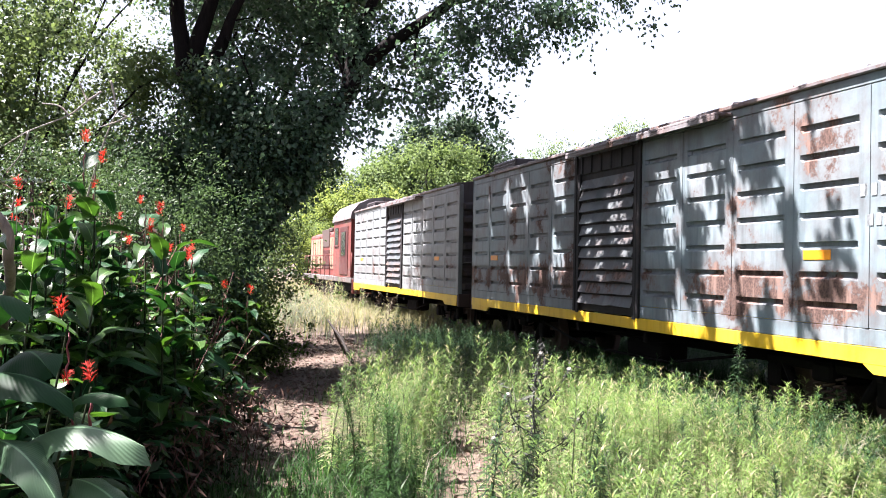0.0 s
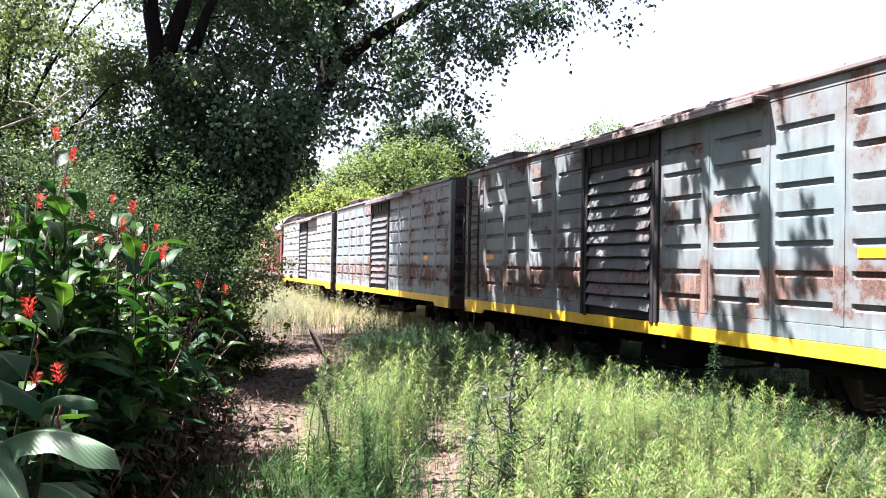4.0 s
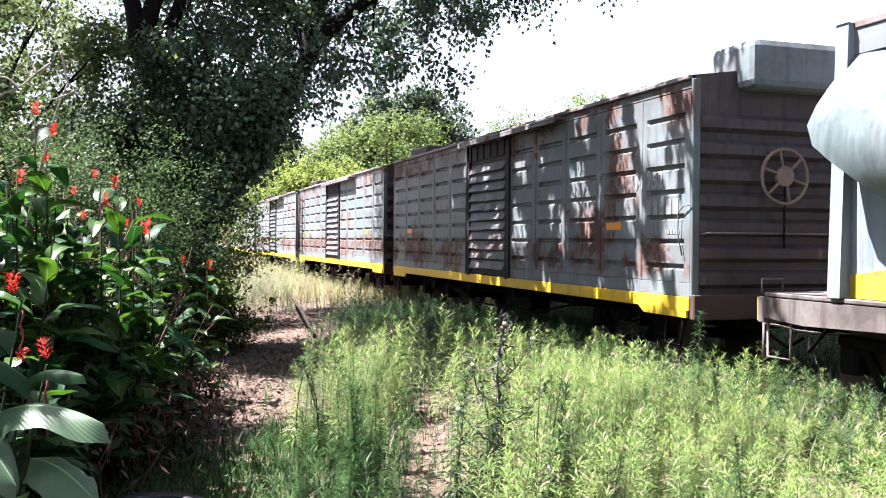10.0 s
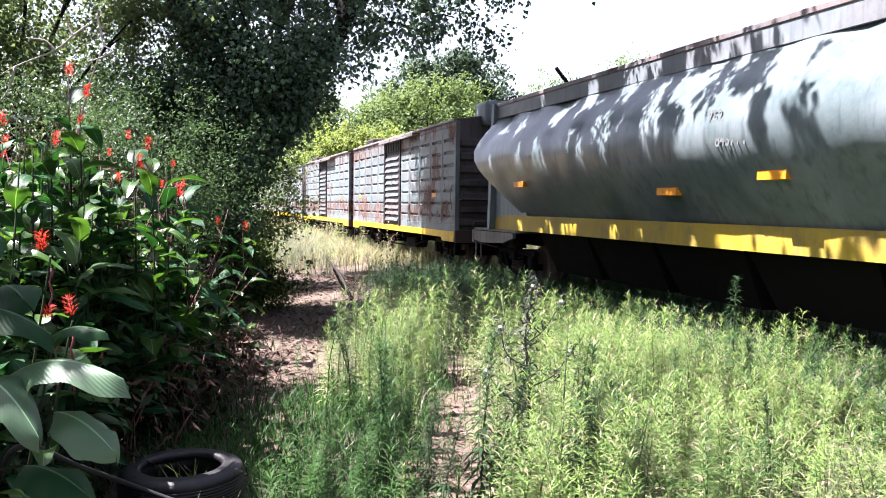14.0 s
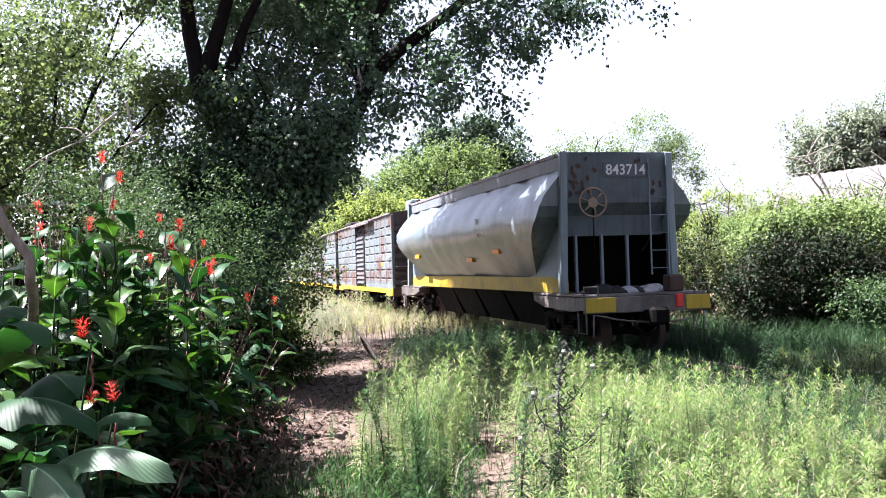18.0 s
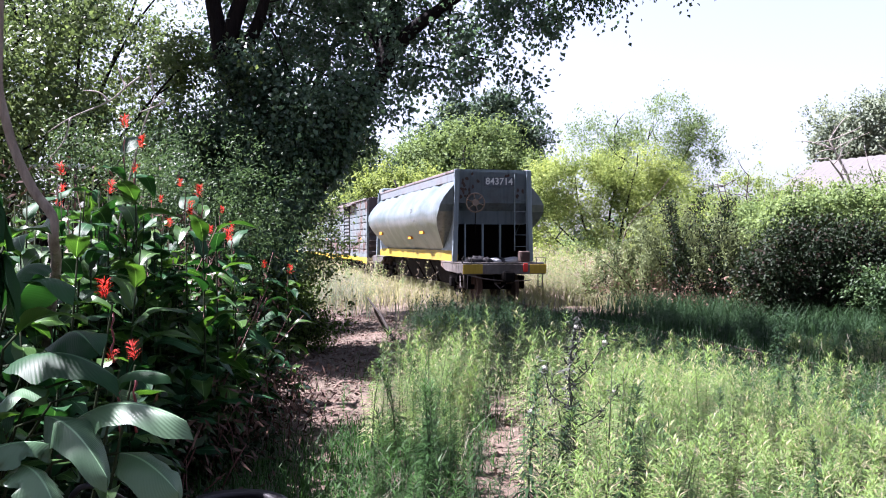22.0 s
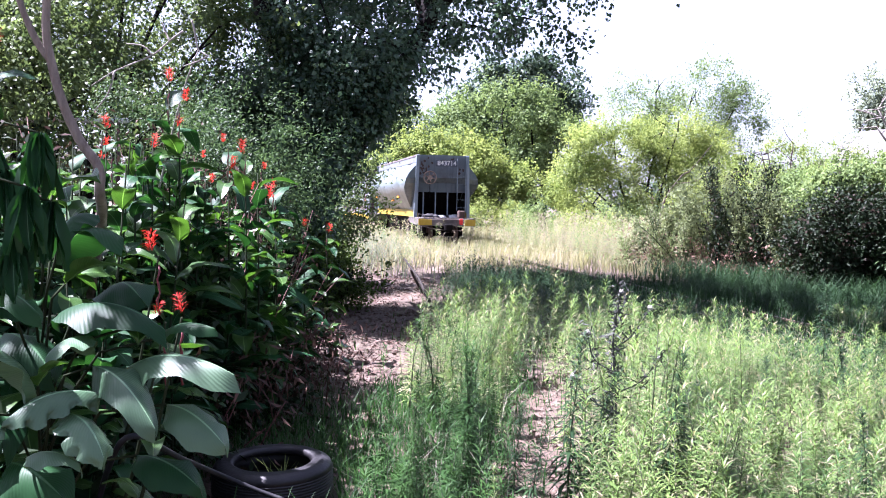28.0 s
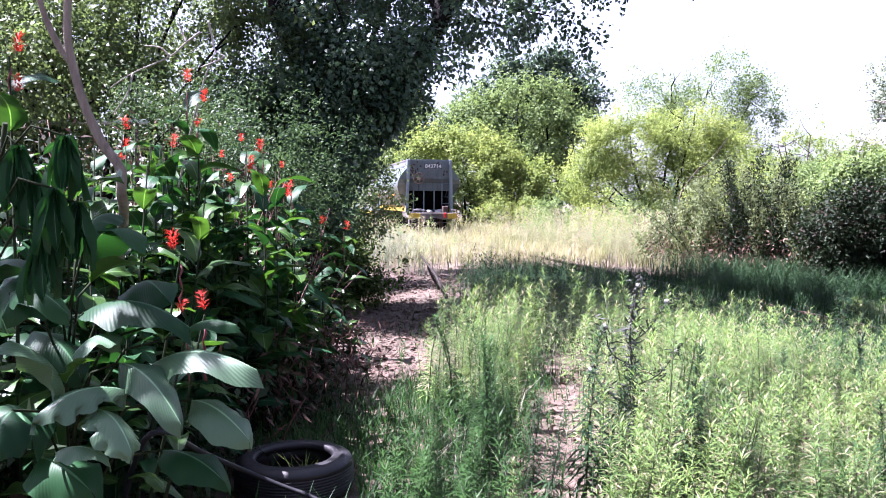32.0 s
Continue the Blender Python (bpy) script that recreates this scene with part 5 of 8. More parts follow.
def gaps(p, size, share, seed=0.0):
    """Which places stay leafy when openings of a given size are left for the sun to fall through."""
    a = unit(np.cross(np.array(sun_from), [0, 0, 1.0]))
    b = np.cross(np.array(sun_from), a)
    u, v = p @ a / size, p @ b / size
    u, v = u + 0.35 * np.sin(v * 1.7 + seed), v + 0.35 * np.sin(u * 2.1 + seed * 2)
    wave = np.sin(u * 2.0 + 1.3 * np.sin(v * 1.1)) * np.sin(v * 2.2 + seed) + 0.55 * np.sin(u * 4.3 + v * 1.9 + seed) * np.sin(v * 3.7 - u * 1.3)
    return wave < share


def leaves_on(name, rng, blobs, clumps, per, spread, length, width, mat, parent, hang=0.3, shell=0.55, keep=None):
    p, o = crown_points(rng, blobs, clumps, per, spread, shell)
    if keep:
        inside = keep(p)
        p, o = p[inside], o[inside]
    n = len(p)
    way = unit(o * 0.5 + rand_dirs(rng, n) * 0.9 - np.array([0, 0, hang]))
    up = unit(rand_dirs(rng, n) * 0.65 + np.array([0, 0, 0.7]) + o * 0.75)
    k = rng.uniform(0.7, 1.3, n)
    me = leaf_mesh(name, p, way, up, length * k, width * k, mat)
    return mesh_part(name, me, parent)


def twigs(bm, rng, start, ends, r0, r1=0.008):
    for e in ends:
        e = Vector(e)
        s = min((Vector(start[i]) for i in rng.integers(len(start), size=8)), key=lambda q: (q - e).length)
        mid = (s + e) / 2 + Vector(rng.normal(size=3)) * 0.12 * (e - s).length
        limb(bm, [s, mid, e], r0, r1, 5)


def big_tree():
    """The spreading dark tree whose limbs reach over the clearing."""
    rng = np.random.default_rng(5)
    tree = thing("poplar_tree", pose(0, 0, 0), "large dark-leaved tree with forked black trunk and overhanging limbs", "tree")
    bm = bmesh.new()
    base = Vector((-3.75, 15.0, -0.2))
    stem = limb(bm, [base, (-3.6, 15.0, 1.0), (-3.3, 14.95, 1.9)], 0.34, 0.27, 12)
    right = limb(bm, [(-3.3, 14.95, 1.8), (-2.9, 14.95, 2.4), (-2.35, 14.96, 3.19), (-1.9, 14.95, 4.06), (-1.6, 14.95, 4.65), (-1.2, 14.95, 5.1), (-0.7, 14.93, 5.5), (-0.1, 14.9, 5.9), (0.6, 14.5, 6.5), (1.5, 14.0, 7.2)], 0.19, 0.05, 10)
    left = limb(bm, [(-3.3, 14.9, 1.8), (-3.52, 14.5, 3.29), (-4.03, 14.44, 4.26), (-4.2, 14.42, 4.97), (-4.36, 14.41, 5.77), (-4.6, 14.3, 7.6), (-4.5, 14.2, 9.2)], 0.20, 0.07, 10)
    fork = limb(bm, [(-4.10, 14.43, 4.6), (-3.96, 14.42, 5.24), (-3.75, 14.41, 5.9), (-3.4, 14.4, 7.2), (-3.2, 14.6, 8.8)], 0.16, 0.05, 8)
    fork2 = limb(bm, [(-3.97, 14.43, 4.35), (-3.66, 14.42, 5.07), (-3.4, 14.41, 5.7), (-2.7, 14.6, 7.0)], 0.14, 0.04, 8)
    fork3 = limb(bm, [(-1.7, 14.94, 4.45), (-1.5, 15.3, 5.6), (-1.0, 15.6, 7.2), (-0.6, 15.8, 9.0)], 0.13, 0.04, 8)
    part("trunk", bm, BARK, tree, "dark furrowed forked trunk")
    hold = [tuple(q) for q in right[12:] + left[10:] + fork + fork2 + fork3]
    # high blobs are out of sight; many are added to shade the wagons
    blobs = [((-3.4, 14.8, 8.9), (2.6, 2.8, 2.2), 1.4), ((-1.2, 15.0, 8.8), (2.4, 2.8, 2.0), 1.3), ((0.6, 14.4, 7.9), (1.9, 2.4, 1.4), 0.9),
             ((-5.6, 14.8, 8.8), (1.8, 2.2, 1.6), 1.6), ((-2.2, 16.2, 6.0), (1.3, 1.0, 0.9), 0.08), ((0.3, 14.3, 5.6), (0.9, 1.2, 0.6), 0.2), ((-3.2, 22.6, 9.5), (1.4, 1.6, 1.2), 1.2), ((-1.6, 17.6, 9.7), (1.4, 1.4, 1.2), 0.8),
             ((1.6, 13.6, 6.6), (1.1, 1.3, 0.6), 0.1), ((-0.5, 14.6, 4.5), (0.6, 0.8, 0.5), 0.12), ((0.35, 13.8, 4.5), (0.45, 0.5, 0.35), 0.08),
             ((-0.9, 16.6, 9.2), (1.8, 2.0, 1.5), 1.7), ((-2.0, 18.6, 9.4), (1.6, 1.8, 1.4), 1.5), ((-0.6, 14.4, 9.2), (1.6, 1.6, 1.4), 1.0), ((-2.4, 13.8, 9.8), (1.8, 1.4, 1.3), 0.6), ((-2.4, 20.8, 9.0), (1.5, 1.6, 1.5), 1.3), ((0.3, 11.6, 8.3), (1.2, 1.8, 0.7), 0.7),
             # low skirt of foliage round the trunk
             ((-3.35, 14.3, 3.3), (0.8, 0.8, 0.7), 0.5), ((-3.7, 14.2, 2.5), (0.8, 0.8, 0.8), 0.5), ((-4.1, 14.2, 2.9), (1.0, 0.8, 1.0), 0.5),
             ((-3.7, 14.2, 1.6), (0.7, 0.7, 0.7), 0.35), ((-3.1, 13.65, 3.9), (0.6, 0.5, 0.4), 0.22), ((-2.5, 13.65, 3.6), (0.5, 0.5, 0.4), 0.26), ((-2.05, 13.65, 3.75), (0.3, 0.4, 0.3), 0.12), ((-2.05, 13.65, 3.15), (0.25, 0.4, 0.35), 0.14), ((-2.5, 13.67, 2.9), (0.4, 0.4, 0.4), 0.24), ((-3.0, 13.67, 2.8), (0.5, 0.4, 0.5), 0.26), ((-4.6, 13.8, 2.4), (0.7, 0.6, 0.8), 0.35), ((-3.4, 13.9, 2.2), (0.4, 0.4, 0.5), 0.2), ((-2.7, 16.0, 4.5), (1.0, 0.7, 0.8), 0.36), ((-1.2, 15.8, 5.0), (0.8, 0.6, 0.7), 0.24), ((-3.1, 15.8, 5.5), (1.0, 0.7, 0.7), 0.3), ((-2.3, 15.8, 5.8), (0.8, 0.7, 0.6), 0.12), ((-4.6, 15.8, 5.4), (0.8, 0.7, 0.8), 0.18)]
    edge = lambda p: (p[:, 2] > 3.4) | (p[:, 0] * 13.8 / p[:, 1] < np.interp(p[:, 2], [1.6, 2.0, 2.6, 3.0], [-2.9, -2.7, -2.2, -1.85]) + 0.16 * np.sin(p[:, 2] * 6.1 + p[:, 1] * 3.7) + rng.normal(size=len(p)) * 0.09)
    top = [b for b in blobs if b[0][2] > 7.2]
    low = [b for b in blobs if b[0][2] <= 7.2]
    # unseen upper leaves, thinned along y to set the dapples on the wagons
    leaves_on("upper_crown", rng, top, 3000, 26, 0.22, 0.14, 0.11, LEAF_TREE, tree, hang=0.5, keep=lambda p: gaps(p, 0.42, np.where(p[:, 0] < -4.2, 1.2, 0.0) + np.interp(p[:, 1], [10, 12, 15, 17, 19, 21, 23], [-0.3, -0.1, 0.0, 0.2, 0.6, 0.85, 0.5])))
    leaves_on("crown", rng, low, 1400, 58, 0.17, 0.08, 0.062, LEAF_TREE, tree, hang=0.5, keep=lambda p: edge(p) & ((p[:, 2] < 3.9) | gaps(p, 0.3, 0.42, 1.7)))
    bm = bmesh.new()
    p, _ = crown_points(rng, blobs, 300, 1, 0.1)
    p = p[::11]
    twigs(bm, rng, hold, [tuple(q) for q in p if q[2] > 3.8], 0.028)
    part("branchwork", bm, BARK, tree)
    # the loose outer spray towards the clearing
    spray = [((1.75, 13.1, 5.45), (0.85, 0.5, 0.22), 0.6), ((1.15, 13.0, 4.95), (0.5, 0.4, 0.35), 0.5), ((2.6, 12.9, 5.6), (0.35, 0.3, 0.14), 0.22), ((0.9, 13.2, 4.6), (0.28, 0.3, 0.25), 0.22)]
    leaves_on("hanging_spray", rng, spray, 100, 44, 0.13, 0.064, 0.05, LEAF_TREE, tree, hang=0.8)
    return tree


def bush(name, label, category, base, blobs, clumps, per, spread, length, width, mat, seed, stems=6, r=0.05, stem_mat=None, hang=0.2, shell=0.5, group=""):
    """A tree or bush of several stems under a crown of blobs, placed from its base."""
    rng = np.random.default_rng(seed)
    b = thing(name, pose(*base), label, category, group)
    bm = bmesh.new()
    for k in range(stems):
        c, rad, _ = blobs[k % len(blobs)]
        e = Vector(c) + Vector(rng.uniform(-0.5, 0.5, 3)) * Vector(rad).length * 0.5
        s = Vector((rng.uniform(-0.2, 0.2) * stems ** 0.5 * 0.5, rng.uniform(-0.2, 0.2), -0.15))
        m1 = s.lerp(e, 0.5) + Vector(rng.normal(size=3)) * 0.06 * e.length
        line = limb(bm, [s, m1, e], r, r * 0.25, 6)
        ends = [tuple(e + Vector(rng.normal(size=3)) * 0.5 * min(rad)) for _ in range(2)]
        twigs(bm, rng, [tuple(q) for q in line[3:]], ends, r * 0.4)
    part("trunk", bm, stem_mat or BARK, b)
    leaves_on("crown", rng, blobs, clumps, per, spread, length, width, mat, b, hang, shell)
    return b


def shade_caster_tree():
    # tree added behind the big one so that its crown shades the wagons
    bush("shade_caster_tree", "added tall dark-leaved tree, mostly unseen, that shades the wagons", "tree", (-7.0, 22.5, 0),
         [((2.6, 0, 9.4), (2.0, 2.2, 1.6), 1.2), ((3.9, -0.6, 8.8), (1.0, 1.8, 1.2), 0.7), ((1.0, 0.6, 9.2), (1.6, 2.0, 1.6), 0.7), ((2.8, 2.4, 9.0), (1.6, 1.5, 1.3), 0.5)],
         1000, 34, 0.24, 0.11, 0.08, LEAF_TREE, 27, stems=4, r=0.13, hang=0.5)


def left_trees():
    # light leafy trees that close the view on the sunny side
    spots = [((-6.6, 12.5, 0), [((0.3, 0, 4.2), (1.5, 1.3, 1.2), 0.9), ((-1.4, 0.5, 5.6), (1.1, 1.3, 0.9), 0.5), ((1.5, 0.6, 5.8), (0.9, 1.0, 0.7), 0.35), ((0.4, 0, 2.6), (1.7, 1.3, 1.1), 0.9), ((2.2, 0.3, 3.9), (0.7, 0.8, 0.6), 0.35)], 21),
             ((-9.4, 14.5, 0), [((0, 0, 4.0), (2.0, 1.7, 1.6), 1.0), ((0.9, 0, 6.0), (1.2, 1.4, 0.9), 0.4), ((-1.7, 0, 5.8), (1.4, 1.4, 1.2), 0.5), ((1.2, -0.4, 2.4), (1.6, 1.2, 1.3), 0.6)], 22),
             ((-5.4, 9.6, 0), [((0, 0, 3.0), (0.9, 0.9, 0.8), 0.7), ((-1.0, 0.4, 3.8), (0.9, 0.8, 0.6), 0.5), ((0.5, 0.8, 4.2), (0.6, 0.7, 0.5), 0.3)], 23),
             ((-10.5, 19.0, 0), [((0, 0, 4.6), (2.8, 2.2, 2.0), 1.0), ((2.2, 0, 7.0), (1.8, 1.6, 1.2), 0.5), ((3.6, 0, 3.8), (2.0, 1.6, 1.8), 0.8)], 24),
             ((-5.6, 19.0, 0), [((0, 0, 3.2), (1.8, 1.6, 1.7), 1.0), ((1.4, 0.4, 2.0), (1.4, 1.2, 1.4), 0.7), ((-0.6, 0, 5.3), (1.1, 1.0, 0.8), 0.3)], 25)]
    for base, blobs, seed in spots:
        fine = 0.56 if seed == 23 else 0.72
        bush("leafy_tree", "light green leafy tree with thin dark branches", "tree", base, blobs, int(440 / fine), 36, 0.15, 0.10 * fine, 0.066 * fine, LEAF_LEFT, seed, stems=7, r=0.055, group="trees beside the clearing")


def far_trees():
    bush("lime_tree", "bright lime-green feathery tree beyond the track", "tree", (6.2, 46.5, 0),
         [((-1.6, 0, 4.6), (2.4, 1.8, 1.3), 1.0), ((1.0, -0.5, 5.2), (2.2, 1.8, 1.1), 1.0), ((-3.2, 0.4, 3.0), (1.8, 1.5, 1.3), 0.8), ((2.9, 0, 3.8), (1.8, 1.5, 1.5), 0.8), ((0.2, -0.6, 2.6), (2.4, 1.3, 1.2), 0.8)],
         1000, 46, 0.24, 0.125, 0.06, LEAF_LIME, 41, stems=8, r=0.09)
    bush("airy_tree", "tall airy grey-green tree behind lime bushes", "tree", (8.6, 52.0, 0),
         [((-1.8, 0, 7.6), (1.8, 1.5, 1.6), 0.8), ((1.2, 0, 7.9), (2.0, 1.5, 1.7), 0.9), ((3.2, 0, 7.0), (1.4, 1.2, 1.6), 0.5), ((0, 0, 5.6), (3.2, 2.0, 1.6), 1.2), ((2.0, 0, 3.2), (3.2, 2.0, 2.0), 1.0)],
         800, 36, 0.28, 0.12, 0.065, LEAF_MID, 42, stems=9, r=0.10, hang=-0.4)
    bush("round_bush", "rounded yellow-green bush beside the track", "bush", (-5.0, 62.0, 0),
         [((0, 0, 4.2), (4.0, 2.5, 2.0), 1.4), ((2.6, -0.5, 3.2), (2.8, 2.0, 1.6), 0.9), ((-3.2, 0.3, 3.0), (2.4, 1.8, 1.9), 0.8), ((5.6, 0, 3.0), (2.6, 1.8, 1.2), 0.9), ((0.5, -0.8, 1.6), (5.0, 1.5, 1.5), 0.8)],
         1000, 40, 0.3, 0.2, 0.11, LEAF_LIME, 43, stems=10, r=0.09)
    bush("spreading_tree", "green spreading tree rising behind the bushes", "tree", (-0.8, 67.0, 0),
         [((0, 0, 8.4), (3.4, 2.4, 2.2), 1.2), ((-3.6, 0, 7.0), (2.8, 2.0, 2.2), 0.9), ((2.6, -0.4, 6.2), (2.4, 2.0, 2.0), 0.9), ((-0.4, -0.6, 5.0), (3.6, 2.0, 1.8), 0.9), ((-6.5, 0, 5.6), (2.6, 2.0, 2.2), 0.7), ((-9.0, -1, 7.6), (2.6, 2.0, 2.6), 0.9), ((-9.0, -2, 4.4), (3.0, 2.0, 2.2), 0.8)],
         1000, 40, 0.36, 0.24, 0.13, LEAF_MID, 44, stems=9, r=0.13)
    bush("dark_tree", "tall dark green tree in the distance", "tree", (0.4, 79.0, 0),
         [((0, 0, 12.2), (3.2, 2.5, 2.2), 1.1), ((2.6, 0, 9.6), (2.4, 2.0, 1.8), 0.8), ((-4.0, 0, 9.0), (3.2, 2.4, 2.4), 1.0), ((-8.5, 0, 7.5), (3.4, 2.4, 2.6), 0.9), ((-1.0, 0, 8.0), (4.5, 2.4, 2.6), 1.0)],
         900, 36, 0.45, 0.38, 0.22, LEAF_FAR, 45, stems=9, r=0.2)
    # distance haze is put into this tree's leaf colour
    bush("far_round_tree", "distant round tree behind the shed roof, grey-green paled as by haze", "tree", (32.0, 77.0, 0),
         [((0, 0, 11.2), (4.6, 3.0, 3.4), 1.4), ((-2.6, 0, 9.6), (2.6, 2.4, 2.4), 0.9), ((5.0, 0, 12.0), (4.0, 3.0, 3.6), 1.0), ((2.0, 0, 7.2), (6.0, 2.5, 2.4), 0.9)],
         1200, 36, 0.42, 0.28, 0.17, LEAF_GREY, 46, stems=9, r=0.2)
    # lower lime bushes along the far edge
    for k, (x, y, h, w) in enumerate(((1.2, 49.0, 1.7, 1.6), (3.4, 45.0, 1.7, 1.4), (5.2, 44.0, 1.5, 1.3), (-1.5, 58.0, 1.8, 1.8), (-8.5, 55.0, 5.2, 3.4), (-12.0, 58.0, 6.5, 4.2), (9.6, 40.5, 2.2, 1.8), (11.5, 44.0, 2.3, 2.2), (14.5, 47.0, 2.5, 2.6), (5.0, 50.5, 2.3, 2.2), (8.6, 49.0, 2.4, 2.2))):
        bush("low_bush", "low yellow-green bush at the clearing's far edge", "bush", (x, y, 0),
             [((0, 0, h * 0.6), (w, w * 0.8, h * 0.5), 1.0), ((w * 0.6, -0.2, h * 0.45), (w * 0.7, w * 0.6, h * 0.4), 0.6), ((-w * 0.6, -0.2, h * 0.4), (w * 0.7, w * 0.6, h * 0.4), 0.6)],
             160, 32, 0.24, 0.13, 0.065, LEAF_LIME if k % 2 else LEAF_MID, 60 + k, stems=5, r=0.05, group="bushes at the far edge")


def right_bushes():
    # thicket on the right of the track
    rng = np.random.default_rng(71)
    spots = [((7.6, 26.6), 2.9, 1.4, LEAF_MID), ((6.2, 25.6), 2.4, 1.1, LEAF_LIME), ((8.6, 24.8), 2.9, 1.4, LEAF_SHRUB), ((10.2, 23.8), 2.9, 1.9, LEAF_MID), ((7.2, 23.2), 2.4, 1.1, LEAF_MID), ((5.2, 26.8), 2.3, 0.9, LEAF_LIME),
             ((10.9, 20.4), 2.7, 1.8, LEAF_MID), ((12.5, 21.5), 2.9, 2.2, LEAF_SHRUB), ((8.4, 22.2), 2.3, 1.2, LEAF_MID), ((9.4, 20.6), 2.3, 1.3, LEAF_MID),
             # near-black bushes whose colour paints the shade of the hollow and gaps
             ((6.2, 20.0), 1.3, 0.6, LEAF_SHADED), ((6.8, 19.8), 1.7, 0.8, LEAF_SHADED), ((7.5, 20.2), 1.9, 0.9, LEAF_SHADED), ((6.7, 20.9), 1.9, 0.7, LEAF_SHADED), ((8.3, 19.6), 1.9, 1.0, LEAF_SHADED), ((8.2, 18.4), 1.0, 0.6, LEAF_FEATHER), ((9.2, 18.9), 1.9, 0.9, LEAF_SHADED),
             ((11.6, 27.5), 2.9, 2.2, LEAF_MID), ((9.2, 30.0), 3.5, 1.8, LEAF_LIME), ((14.5, 29.5), 3.2, 2.6, LEAF_MID), ((7.2, 32.0), 2.9, 1.4, LEAF_LIME), ((6.1, 30.0), 3.4, 0.9, LEAF_LIME), ((12.8, 16.0), 2.8, 2.0, LEAF_SHRUB)]
    for k, ((x, y), h, w, mat) in enumerate(spots):
        u = np.random.default_rng(700 + k)
        blobs = [((0, 0, h * 0.62), (w * 0.7, w * 0.6, h * 0.34), 1.0)]
        for j in range(9):
            a = u.uniform(0, 6.28)
            q = u.uniform(0.35, 1.05)
            blobs.append(((w * q * math.cos(a), w * q * math.sin(a) * 0.7, h * (u.uniform(0.08, 0.4) if j < 2 else u.uniform(0.35, 1.0))), (w * u.uniform(0.25, 0.45), w * u.uniform(0.25, 0.4), h * u.uniform(0.12, 0.24)), u.uniform(0.25, 0.6)))
        bush("thicket_bush", "dense green thicket bush with woody stems beside the track", "bush", (x, y, 0), blobs, 360, 30, 0.13, 0.085, 0.038, mat, 80 + k, stems=9, r=0.035, group="thicket along the track")
    # the leafy roof over the dark hollow at the thicket's near end
    bush("overhanging_bush", "bright green bush arching over a dark hollow in the thicket", "bush", (8.0, 21.0, 0),
         [((-0.9, -0.4, 2.1), (0.8, 0.8, 0.33), 0.8), ((0.1, -0.5, 2.3), (1.0, 0.9, 0.36), 1.0), ((1.3, -0.6, 2.25), (1.0, 0.9, 0.4), 0.9), ((-1.2, -0.2, 2.4), (0.5, 0.5, 0.28), 0.35), ((-0.3, 0.6, 2.3), (1.0, 0.7, 0.36), 0.6)],
         560, 34, 0.12, 0.085, 0.046, LEAF_MID, 131, stems=8, r=0.03)
    # slender upright shrubs with narrow grey-green leaves, dead leaves at their feet
    for k, (x, y, h, n) in enumerate(((3.75, 25.7, 1.9, 9), (4.15, 25.3, 2.5, 12), (4.55, 24.8, 2.7, 14), (4.95, 24.5, 2.5, 12), (5.1, 23.6, 2.8, 15), (5.5, 23.1, 2.6, 13), (5.85, 22.6, 2.7, 14), (6.15, 21.8, 2.3, 12), (5.6, 24.6, 2.8, 12), (3.3, 26.6, 1.5, 8))):
        u = np.random.default_rng(760 + k)
        c = thing("osier_shrub", pose(x, y, -0.1), "slender upright shrub with narrow grey-green leaves", "shrub", "upright shrubs before the thicket")
        P, W = [], []
        for j in range(n):
            a = Vector((u.uniform(-0.35, 0.35), u.uniform(-0.3, 0.3), 0))
            e = a + Vector((u.normal() * 0.2 * h, u.normal() * 0.12 * h, h * u.uniform(0.5, 1.08)))
            bm = bmesh.new()
            stem = limb(bm, [a, a.lerp(e, 0.5) + Vector(u.normal(size=3)) * 0.05 * h, e], 0.013, 0.004, 4)
            part("stem", bm, BARK, c, "thin dark stem")
            q = np.array([tuple(v) for v in stem])
            f = u.uniform(0.15, 1.0, 230) ** 0.75 * (len(q) - 1)
            i = np.minimum(f.astype(int), len(q) - 2)
            P.append(q[i] + (q[i + 1] - q[i]) * (f - i)[:, None] + u.normal(size=(230, 3)) * 0.085)
            W.append(rand_dirs(u, 230) + np.array([0, 0, 0.5]))
        P, W = np.concatenate(P), np.concatenate(W)
        m = len(P)
        # two shrubs get the shade-darkened colour, as dark columns between the others
        mesh_part("foliage", leaf_mesh("foliage", P, W, rand_dirs(u, m) + np.array([0, 0, 0.5]), u.uniform(0.07, 0.15, m), u.uniform(0.022, 0.042, m), LEAF_SHADED if k in (4, 6) else OSIER), c)
        m = 320
        p = np.stack([u.normal(size=m) * 0.32, u.normal(size=m) * 0.25 - 0.1, np.abs(u.normal(size=m)) * 0.45 + 0.1], 1)
        mesh_part("dead_leaves", leaf_mesh("dead_leaves", p, rand_dirs(u, m) - np.array([0, 0, 0.5]), rand_dirs(u, m), u.uniform(0.06, 0.15, m), u.uniform(0.02, 0.05, m), ROSY_LITTER), c, "rosy brown dead leaves")
    # brown leafless shrub and a dead limb leaning in the thicket
    dry = thing("leafless_shrub", pose(7.7, 28.0, 0), "leafless brown shrub standing up out of the thicket", "shrub")
    bm = bmesh.new()
    for k in range(9):
        e = Vector((rng.uniform(-1.5, 1.5), rng.uniform(-0.4, 0.4), rng.uniform(2.6, 3.7)))
        line = limb(bm, [(rng.uniform(-0.3, 0.3), 0, -0.1), e * 0.5 + Vector((0, 0, 0.3)), e], 0.035, 0.012, 5)
